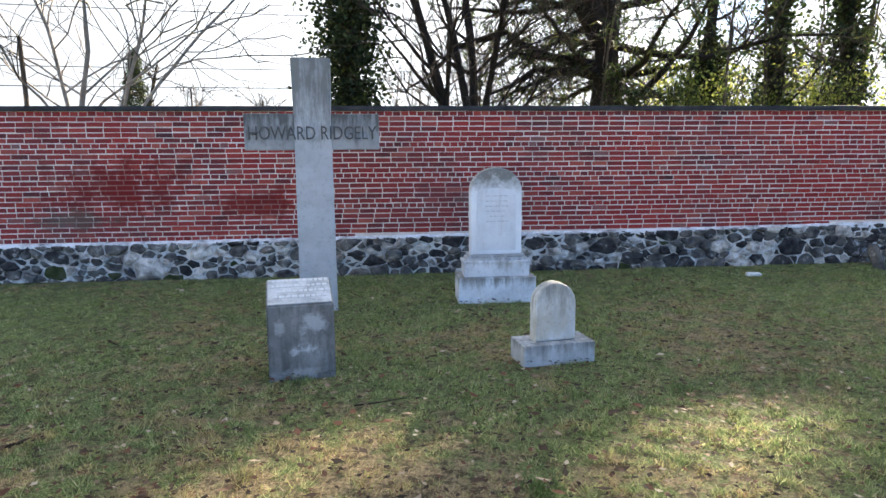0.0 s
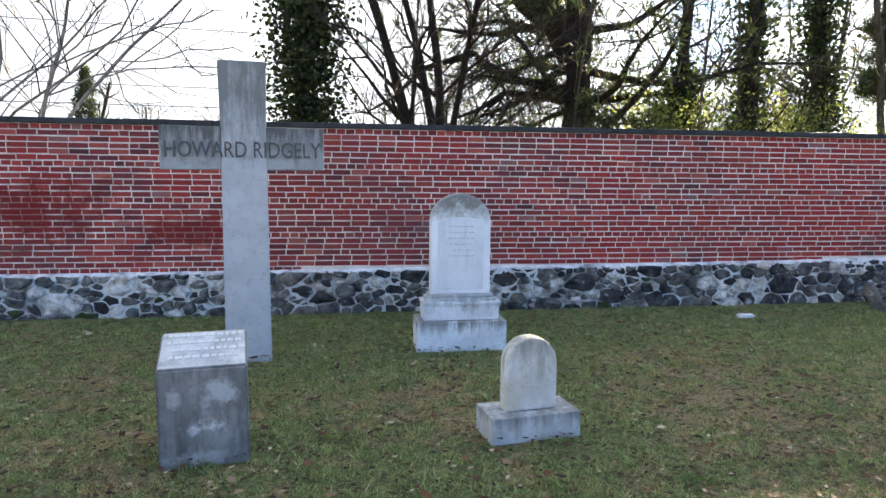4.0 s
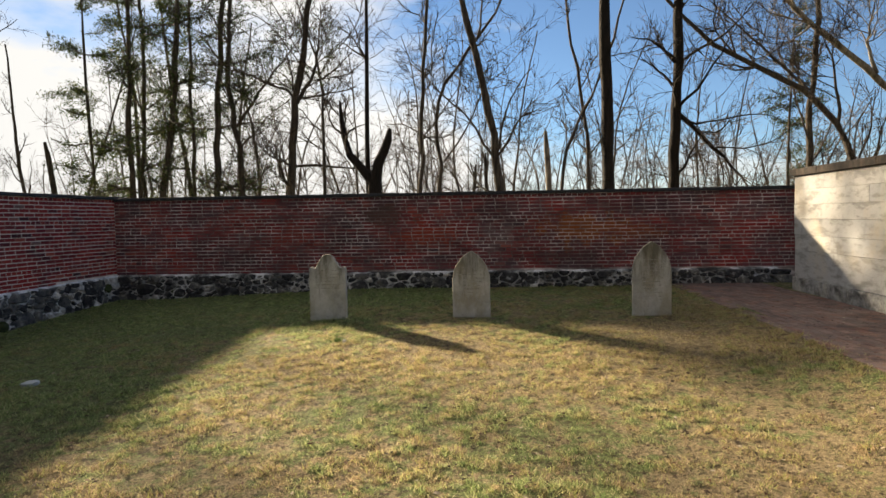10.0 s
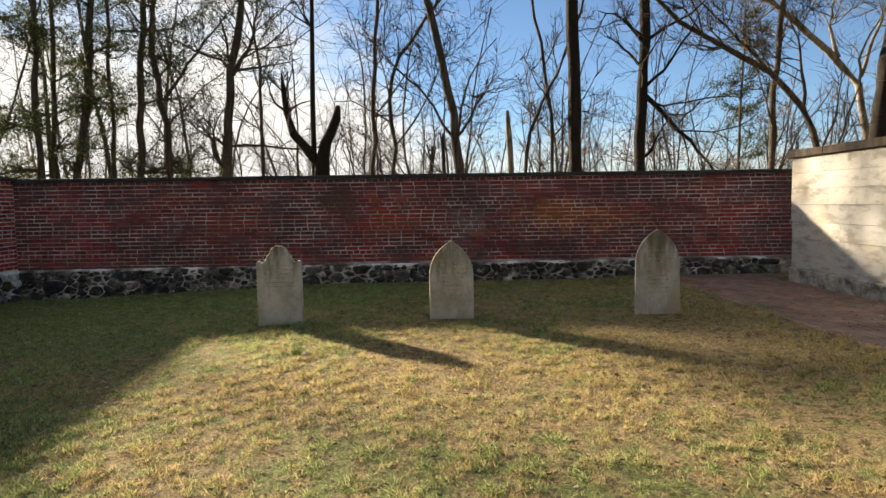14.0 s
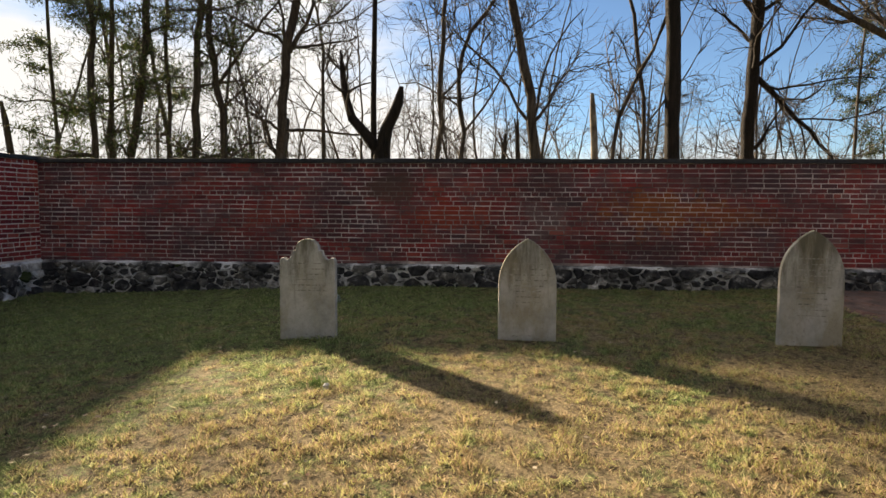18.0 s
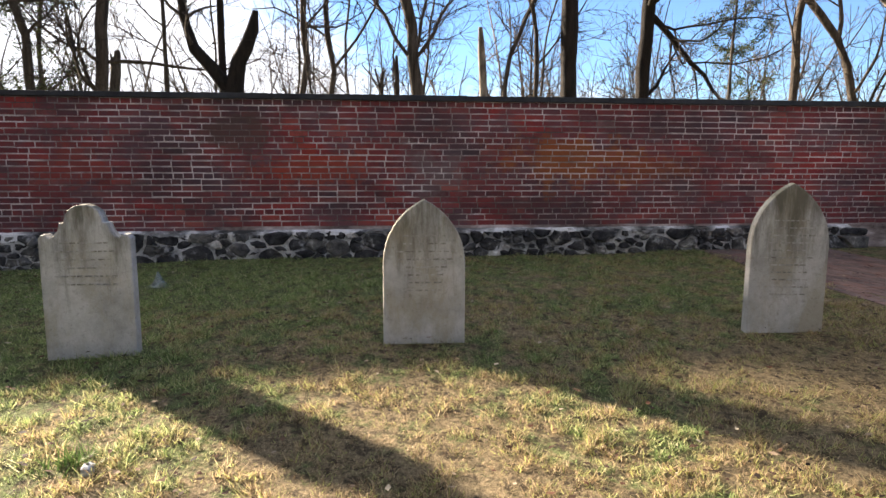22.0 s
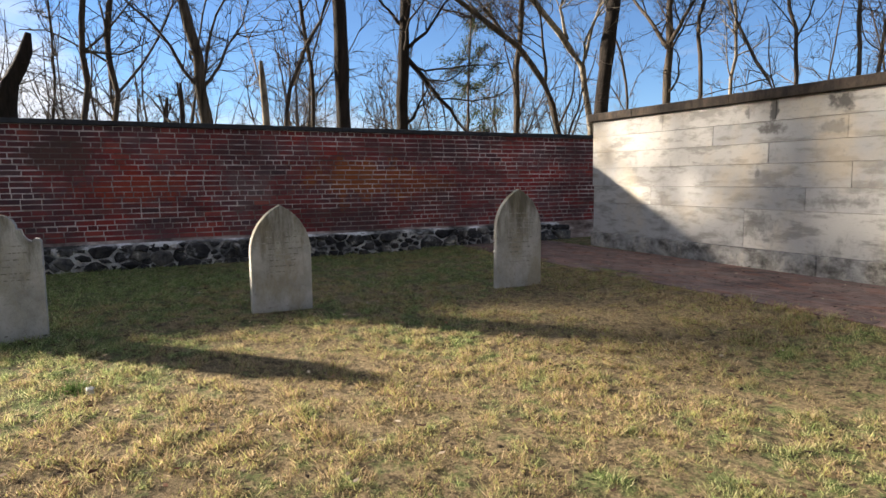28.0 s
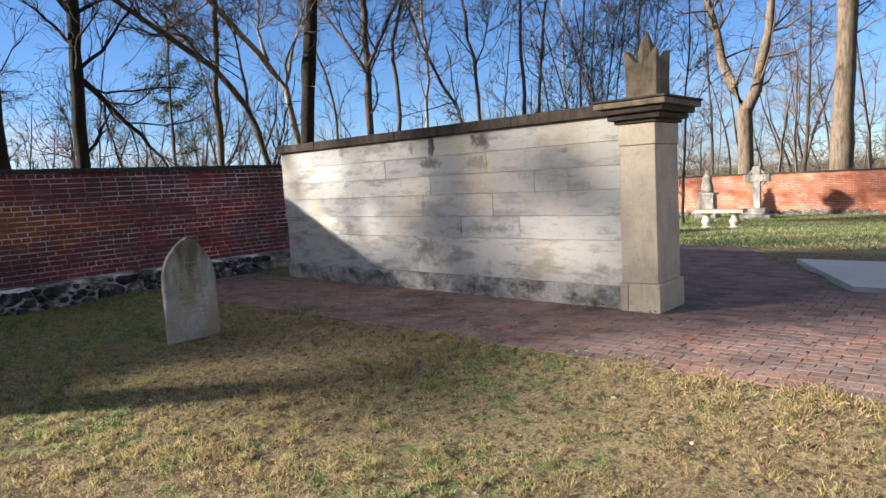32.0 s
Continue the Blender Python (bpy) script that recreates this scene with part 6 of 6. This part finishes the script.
def distant_woods():
    """The wood that goes on behind: thin trunks and twigs that nobody could count."""
    rng = np.random.RandomState(400)
    stems, twigs = [], []
    spots = [(rng.uniform(17, 62), rng.uniform(-48, 28)) for _ in range(190)]
    spots += [(rng.uniform(-12, 26), rng.uniform(13, 34)) for _ in range(110)]
    spots += [(rng.uniform(-24, 25), rng.uniform(-66, -42)) for _ in range(80)]
    spots = [(x, y) for x, y in spots if abs((x + 7) * 0.73 - (y + 7) * 0.68) > 5 or y < 0 or rng.rand() < 0.3]      # stems thinned along the sun's bearing, so that its light reaches the lawn
    for x, y in spots:
        h = rng.uniform(3.5, 12)
        z = 0.2 + 0.03 * max(0, x - 15)
        p, r = limb(rng, (x, y, z), (rng.normal(0, 0.12), rng.normal(0, 0.12), 1), h, rng.uniform(0.035, 0.13), 0.02, 8, 0.085)
        stems.append((p, r))
        for _ in range(13):
            i = rng.randint(2, 8)
            l, lr = limb(rng, p[i], fork(rng, p[i] - p[i - 1], 25, 65), rng.uniform(0.9, 2.9), 0.022, 0.008, 4, 0.22, 0.05)
            twigs.append((l, lr))
            for _ in range(5):
                j = rng.randint(1, 4)
                twigs.append(limb(rng, l[j], fork(rng, l[j] - l[j - 1], 20, 65), rng.uniform(0.4, 1.2), 0.010, 0.005, 2, 0.2, 0.05))
    w = new("woods", tubes_mesh("woods", stems + twigs, 3, M_HAZED_TWIG))
    tagged(w, "brown leafless winter woodland behind the walls", "woods", kind="stuff")
    # thicket on the far side of the south lawn
    c = np.stack([rng.uniform(-45, 55, 700), rng.uniform(-75, -58, 700), rng.uniform(-0.6, 2.4, 700)], -1)
    tagged(new("thicket", leaf_cloud(rng, c, (0.8, 0.5, 0.7), 36000, 0.42, "thicket", M_HAZED_TWIG, 0.05)), "brown leafless thicket along the far lawn", "brush", kind="stuff")
    # undergrowth
    lines = []
    for _ in range(1500):
        side = rng.rand()
        if side < 0.25:
            x, y = rng.uniform(-16, 18), rng.uniform(-58, -38)
        elif side < 0.66:
            x, y = rng.uniform(10, 28), rng.uniform(-30, 10)
        else:
            x, y = rng.uniform(-11, 14), rng.uniform(8, 17)
        p, r = limb(rng, (x, y, 0.3 if y > -36 else -0.9), (rng.normal(0, 0.4), rng.normal(0, 0.4), 1), rng.uniform(1.8, 4.6), 0.010, 0.004, 6, 0.25)
        lines.append((p, r))
        for _ in range(4):
            i = rng.randint(2, 6)
            lines.append(limb(rng, p[i], fork(rng, p[i] - p[i - 1], 25, 70), rng.uniform(0.4, 1.2), 0.006, 0.003, 3, 0.25, 0.03))
    w = new("undergrowth", tubes_mesh("undergrowth", lines, 3, M_HAZED_TWIG))
    tagged(w, "tangle of thin bare saplings and brush", "brush", kind="stuff")


distant_woods()


def wires():
    for k, (z, sag, dz) in enumerate(((6.9, 0.12, -0.5), (4.75, 0.08, -0.06), (4.05, 0.05, -0.02))):
        pts = np.array([(-40 + 6 * i, 16 + 0.25 * i, z + dz * i / 10 - sag * math.sin(math.pi * i / 10)) for i in range(11)])
        ob = new("overhead_wire", tubes_mesh("overhead_wire", [(pts, np.full(11, 0.014))], 4, M_COPING))
        tagged(ob, "thin black overhead cable", "cable", "overhead cables")
    rng = np.random.RandomState(3)
    p = thing("utility_pole", pose(-18.54, 2.6, 0), "short wooden post behind the wall", "pole")
    part("post", tubes_mesh("post", [limb(rng, (0, 0, 0), (0, 0, 1), 3.4, 0.038, 0.034, 4, 0.01)], 8, M_BARK), None, p)


wires()


# ---------------------------------------------------------------- grass
def build_grass():
    """Short tufts of six blades; thick clumps stand between thin, trodden gaps."""
    rng = np.random.RandomState(5)
    n = 370000
    x = rng.uniform(-18.5, -0.12, n)
    y = rng.uniform(-12.0, 0.75, n)
    edge = -10.84 + 0.07 * np.sin(x * 3.1) * np.sin(x * 7.7) + rng.normal(0, 0.03, n)
    keep = (y < 0.05 * -x - 0.12) & (y > edge)
    x, y = x[keep], y[keep]
    clump = np.array([noise.noise((a * 5.5, b * 5.5, 3.0)) + 0.9 * noise.noise((a * 13.0, b * 13.0, 9.0)) for a, b in zip(x, y)])
    keep = rng.rand(len(x)) < np.clip(0.80 + 1.3 * clump, 0.22, 1.0)
    x, y, clump = x[keep], y[keep], clump[keep]
    n, per = len(x), 6
    m = n * per
    patch = np.array([noise.noise((a * 0.8, b * 0.8, 7.0)) for a, b in zip(x, y)]).repeat(per)
    z = np.array([ground_z(a, b) for a, b in zip(x, y)]).repeat(per) - 0.012
    clump = clump.repeat(per)
    x = x.repeat(per) + rng.normal(0, 0.017, m)
    y = y.repeat(per) + rng.normal(0, 0.017, m)
    h = (0.015 + 0.022 * rng.rand(m)) * (1.0 + 0.4 * patch) * np.clip(1.0 + 1.5 * clump, 0.4, 1.9)
    ang = rng.uniform(0, 2 * np.pi, m)
    w = 0.0018 + 0.0026 * rng.rand(m)
    lean = rng.normal(0, 0.7, (m, 2)) * h[:, None]
    base = np.stack([x, y, z], -1)
    side = np.stack([np.cos(ang) * w, np.sin(ang) * w, 0 * w], -1)
    tip = base + np.stack([lean[:, 0], lean[:, 1], h], -1)
    vs = np.stack([base - side, base + side, tip], 1).reshape(-1, 3)
    g = new("grass", np_mesh("grass", vs, [np.arange(3 * m).reshape(-1, 3)], M_BLADE))
    tagged(g, "short tufted winter grass, green and straw-coloured", "grass", kind="stuff")


build_grass()


def far_grass():
    rng = np.random.RandomState(15)
    m = 90000
    x, y = rng.uniform(-14, 4, m), rng.uniform(-35.8, -18.1, m)
    z = np.array([ground_z(a, b) for a, b in zip(x, y)]) - 0.01
    h = rng.uniform(0.03, 0.07, m)
    ang = rng.uniform(0, 2 * np.pi, m)
    base = np.stack([x, y, z], -1)
    side = np.stack([np.cos(ang), np.sin(ang), 0 * ang], -1) * 0.013
    tip = base + np.stack([rng.normal(0, 0.6, m) * h, rng.normal(0, 0.6, m) * h, h], -1)
    vs = np.stack([base - side, base + side, tip], 1).reshape(-1, 3)
    tagged(new("far_grass", np_mesh("far_grass", vs, [np.arange(3 * m).reshape(-1, 3)], M_BLADE)), "green grass of the far lawn", "grass", kind="stuff")


far_grass()


def build_leaves():
    rng = np.random.RandomState(9)
    vs, qs = [], []
    n = 24000
    for i in range(n):
        x, y = rng.uniform(-16.5, -0.4) if i % 2 else rng.uniform(-16.5, -9.5), rng.uniform(-12.3, -0.2)
        s = rng.uniform(0.009, 0.026) if i % 20 else rng.uniform(0.026, 0.05)
        a = rng.uniform(0, 6.28)
        z = ground_z(x, y) + rng.uniform(0.03, 0.058)
        up = rng.uniform(0.1, 0.5, 4) * s
        ring = [(-1, 0), (-0.2, 0.5), (1, 0.05), (0.1, -0.55)]
        for (px, py), u in zip(ring, up):
            vs.append((x + s * (px * math.cos(a) - py * math.sin(a)), y + s * (px * math.sin(a) + py * math.cos(a)), z + u))
        b = 4 * i
        qs += [(b, b + 1, b + 3), (b + 1, b + 2, b + 3)]
    tagged(new("fallen_leaves", np_mesh("fallen_leaves", vs, [np.array(qs)], M_LEAF)), "dry brown curled leaves scattered over the lawn", "leaves", kind="stuff")


build_leaves()


# ---------------------------------------------------------------- small stones and far churchyard
def rock(x, y, sx, sy, sz, seed, label, mat, turn=0, name="stone_fragment", tilt=0):
    rng = np.random.RandomState(seed)
    bm = bmesh.new()
    bmesh.ops.create_icosphere(bm, subdivisions=2, radius=1.0)
    for v in bm.verts:
        n = Vector(v.co)
        k = 1 + 0.25 * noise.noise(n * 1.7 + Vector((seed, 0, 0)))
        v.co = Vector((max(-0.75, min(0.75, n.x)) * sx * k, max(-0.75, min(0.75, n.y)) * sy * k, max(-0.6, min(0.7, n.z)) * sz * k))
    ob = new(name, bm_mesh(name, bm, mat))
    ob.matrix_basis = pose(x, y, ground_z(x, y) + sz * 0.4, tilt, 0, turn)
    tagged(ob, label, "stone")


rock(-8.32, -2.66, 0.11, 0.09, 0.06, 7, "low dark broken stone in the grass", M_STONES[1])
rock(-8.16, -2.54, 0.11, 0.08, 0.055, 1, "low broken white stone stub set in the grass", M_GRANITE_PALE)
rock(-8.56, -0.36, 0.13, 0.07, 0.04, 2, "flat white stone fragment lying in the grass", M_MARBLE)
rock(-6.35, -2.92, 0.11, 0.08, 0.04, 3, "flat white stone fragment lying on the lawn", M_GRANITE_PALE)
rock(-6.62, -0.20, 0.06, 0.09, 0.29, 4, "leaning grey stone shard propped at the footing", M_STONES[1], 20, tilt=-24)
rock(-4.92, -5.80, 0.04, 0.03, 0.03, 6, "small pale pebble among brown leaves", M_GRANITE_PALE)


def plastic_bag():
    """A scrap of clear plastic that stands in the grass like a small tent."""
    rng = random.Random(12)
    bm = bmesh.new()
    rings = []
    for k, (r, z) in enumerate(((0.10, 0.0), (0.07, 0.03), (0.04, 0.065), (0.02, 0.10), (0.008, 0.125))):
        rings.append([bm.verts.new((r * math.cos(0.628 * i) * rng.uniform(0.7, 1.25), 0.8 * r * math.sin(0.628 * i) * rng.uniform(0.7, 1.25), z + rng.uniform(-0.01, 0.01))) for i in range(10)])
    for a, b in zip(rings, rings[1:]):
        for i in range(10):
            bm.faces.new((a[i], a[(i + 1) % 10], b[(i + 1) % 10], b[i]))
    bm.faces.new(rings[-1])
    m, nt, b = mat_base("clear_plastic", 0.18)
    b.inputs["Base Color"].default_value = (0.52, 0.60, 0.61, 1)
    b.inputs["Transmission Weight"].default_value = 0.75
    b.inputs["IOR"].default_value = 1.2
    ob = new("plastic_bag", bm_mesh("plastic_bag", bm, m))
    ob.matrix_basis = pose(-1.6, -5.02, ground_z(-1.6, -5.02) + 0.02)
    tagged(ob, "crumpled clear plastic bag standing in the grass", "plastic bag")


plastic_bag()


def stick(points, radius):
    """A fallen twig that lies on the grass."""
    line = np.array([(x, y, ground_z(x, y) + 0.035) for x, y in points])
    ob = new("fallen_twig", tubes_mesh("fallen_twig", [(line, np.linspace(radius, radius * 0.5, len(line)))], 6, M_BARK_DARK))
    tagged(ob, "thin dark fallen twig lying on the lawn", "twig", "fallen twigs")


stick([(-13.78, -4.17), (-13.62, -4.14), (-13.44, -4.09)], 0.006)
stick([(-15.68, -4.46), (-15.59, -4.41)], 0.011)
stick([(-15.89, -2.28), (-15.76, -2.44)], 0.008)


def tuft(x, y, n, h, seed, label):
    rng = np.random.RandomState(seed)
    b = np.stack([x + rng.normal(0, 0.05, n), y + rng.normal(0, 0.05, n), np.full(n, ground_z(x, y) - 0.01)], -1)
    a = rng.uniform(0, 6.28, n)
    side = np.stack([np.cos(a), np.sin(a), 0 * a], -1) * 0.005
    tip = b + np.stack([rng.normal(0, 0.05, n), rng.normal(0, 0.05, n), h * rng.uniform(0.5, 1.1, n)], -1)
    ob = new("grass_tuft", np_mesh("grass_tuft", np.stack([b - side, b + side, tip], 1).reshape(-1, 3), [np.arange(3 * n).reshape(-1, 3)], M_TUFT))
    tagged(ob, label, "grass tuft", kind="stuff")


M_TUFT = leaf_mat("fresh_grass", [(0, (0.06, 0.12, 0.03)), (1, (0.15, 0.21, 0.07))])
tuft(-4.85, -5.72, 90, 0.09, 1, "fresh green tuft of grass in the lawn")
tuft(-12.9, -5.3, 90, 0.08, 2, "fresh green tuft of grass in the lawn")
tuft(-11.6, -4.2, 80, 0.07, 3, "fresh green tuft of grass in the lawn")


M_BRICKS_S = mottled("orange_brick", [(0.26, 0.075, 0.035), (0.44, 0.13, 0.055), (0.50, 0.20, 0.10)], 1.3, 60, stretch=(0.7, 1, 2.5))


def far_yard():
    y = -36.0
    rng = random.Random(50)
    wall = new("wall_south", bm_mesh("wall_south", box_bm(-32, 14, y - 0.34, y, -1.4, 1.28, 0), M_MORTAR_E))
    tagged(wall, "sunlit orange-red brick wall across the far lawn", "wall", kind="structure")
    vv, qq, n = [], [], 0
    for k in range(25):
        zc = 1.28 - COURSE * (k + 0.5)
        x = -12 - (0.1 if k % 2 else 0)
        while x < 6:
            v, q = brick_shape(BRICK_L)
            v = v + np.array((x, y + rng.uniform(-0.002, 0.002), zc))
            vv.append(v)
            qq.append(q + 12 * n)
            n += 1
            x += BRICK_L + JOINT
    tagged(part("brickwork", np_mesh("brickwork", np.concatenate(vv), [np.concatenate(qq)], M_BRICKS_S), None, wall), "red-brown bricks in pale mortar", kind="stuff")
    part("coping", box_bm(-32, 14, y - 0.4, y + 0.05, 1.282, 1.34, 0.006), M_COPING, wall)
    bm = bmesh.new()
    for i in range(60):
        g = bmesh.ops.create_icosphere(bm, subdivisions=1, radius=1.0)
        cx, r = -12 + i * 0.3 + rng.uniform(-0.1, 0.1), rng.uniform(0.1, 0.2)
        for v in g["verts"]:
            v.co = Vector((cx + v.co.x * r * 1.4, y + 0.02 + v.co.y * 0.06, -0.34 + v.co.z * r))
    tagged(part("footing_stones", bm, M_STONES[1], wall), "pale rubble footing stones", kind="stuff")


far_yard()


def ring_bm(profile, seg=20):
    """A turned shape from (radius, height) pairs."""
    bm = bmesh.new()
    rings = [[bm.verts.new((r * math.cos(6.2832 * i / seg), r * math.sin(6.2832 * i / seg), z)) for i in range(seg)] for r, z in profile]
    for a, b in zip(rings, rings[1:]):
        for i in range(seg):
            bm.faces.new((a[i], a[(i + 1) % seg], b[(i + 1) % seg], b[i]))
    bm.faces.new(rings[0][::-1])
    bm.faces.new(rings[-1])
    return bm


# lichened stone, its tone lowered to hold the shade the far monuments stand in
M_FAR_STONE = marble_mat("shade_toned_lichened_stone", (0.40, 0.38, 0.35), (0.24, 0.225, 0.205), (0.09, 0.085, 0.075), 0.7, 0.48)


def far_monuments():
    # carved figure on its pedestal: one plain shape on a stepped block
    x, y = -0.61, -34.0
    z = ground_z(x, y) - 0.05
    ped = thing("statue_pedestal", pose(x, y, z), "stepped grey stone pedestal", "pedestal")
    part("step", box_bm(-0.42, 0.42, -0.36, 0.36, 0, 0.32, 0.015), M_FAR_STONE, ped)
    part("die", box_bm(-0.30, 0.30, -0.26, 0.26, 0.32, 0.98, 0.015), M_FAR_STONE, ped)
    part("cornice", box_bm(-0.36, 0.36, -0.31, 0.31, 0.98, 1.08, 0.02), M_FAR_STONE, ped)
    bm = ring_bm([(0.24, 0), (0.25, 0.15), (0.21, 0.35), (0.18, 0.5), (0.19, 0.6), (0.17, 0.68), (0.07, 0.73), (0.075, 0.78), (0.08, 0.85), (0.04, 0.92)], 16)
    for v in bm.verts:
        v.co.x *= 1 + 0.15 * noise.noise(v.co * 6)
        v.co.y *= 0.8
    st = new("statue", bm_mesh("statue", bm, M_FAR_STONE, True))
    st.matrix_basis = pose(x, y, z + 1.08)
    tagged(st, "weathered white marble draped figure on a pedestal", "statue")
    # ringed cross
    x, y = -2.63, -33.5
    z = ground_z(x, y) - 0.05
    c = thing("ringed_cross", pose(x, y, z), "grey stone ringed cross on a stepped base", "grave monument")
    part("base", box_bm(-0.55, 0.55, -0.4, 0.4, 0, 0.2, 0.02), M_FAR_STONE, c)
    part("plinth", box_bm(-0.36, 0.36, -0.28, 0.28, 0.2, 0.45, 0.04), M_FAR_STONE, c)
    part("shaft", box_bm(-0.14, 0.14, -0.1, 0.1, 0.45, 2.05, 0.02), M_FAR_STONE, c)
    for sx in (-1, 1):
        part("arm", box_bm(min(sx * 0.13, sx * 0.47), max(sx * 0.13, sx * 0.47), -0.098, 0.098, 1.46, 1.74, 0.02), M_FAR_STONE, c)
    bm = bmesh.new()
    seg, rings = 28, []
    for i in range(seg):
        a = 6.2832 * i / seg
        rings.append([bm.verts.new((r * math.cos(a), yy, 1.60 + r * math.sin(a))) for r, yy in ((0.26, -0.07), (0.36, -0.07), (0.36, 0.07), (0.26, 0.07))])
    for i in range(seg):
        a, b = rings[i], rings[(i + 1) % seg]
        for j in range(4):
            bm.faces.new((a[j], b[j], b[(j + 1) % 4], a[(j + 1) % 4]))
    part("ring", bm, M_FAR_STONE, c, "stone wheel ring round the crossing")
    # stone bench on turned legs
    x, y = -3.70, -25.5
    z = ground_z(x, y) - 0.04
    b = thing("stone_bench", pose(x, y, z), "grey stone bench with baluster legs on the lawn", "bench")
    part("seat", box_bm(-0.66, 0.66, -0.24, 0.24, 0.46, 0.56, 0.02), M_LIME, b)
    for sx in (-0.38, 0.38):
        part("leg", ring_bm([(0.16, 0), (0.16, 0.06), (0.09, 0.1), (0.15, 0.22), (0.08, 0.36), (0.14, 0.42), (0.14, 0.46)]), M_LIME, b, "", pose(sx, 0, 0))
    # small stone by the wall
    x, y = 0.62, -33.2
    s = thing("small_headstone", pose(x, y, ground_z(x, y) - 0.05), "small grey headstone on the far lawn", "gravestone")
    part("base", box_bm(-0.3, 0.3, -0.2, 0.2, 0, 0.2, 0.01), M_FAR_STONE, s)
    part("tablet", slab_bm(arch_outline(0.36, 0.42, 0.12), 0.14, 0.02), M_FAR_STONE, s, "", pose(0, 0, 0.2))


far_monuments()


def concrete_walk():
    vs = [(-7.52, -16.13), (-15, -18.6), (-15, -15.6), (-8.44, -14.12)]
    bm = bmesh.new()
    lo = [bm.verts.new((x, y, ground_z(x, y) - 0.05)) for x, y in vs]
    hi = [bm.verts.new((x, y, ground_z(x, y) + 0.06)) for x, y in vs]
    bm.faces.new(hi)
    for i in range(4):
        bm.faces.new((lo[i], lo[(i + 1) % 4], hi[(i + 1) % 4], hi[i]))
    ob = new("concrete_path", bm_mesh("concrete_path", bm, M_CONCRETE))
    tagged(ob, "pale concrete path crossing the brick walk", "path", kind="structure")


M_CONCRETE = mottled("pale_concrete", [(0.42, 0.42, 0.41), (0.55, 0.55, 0.54)], 2, 80)
concrete_walk()
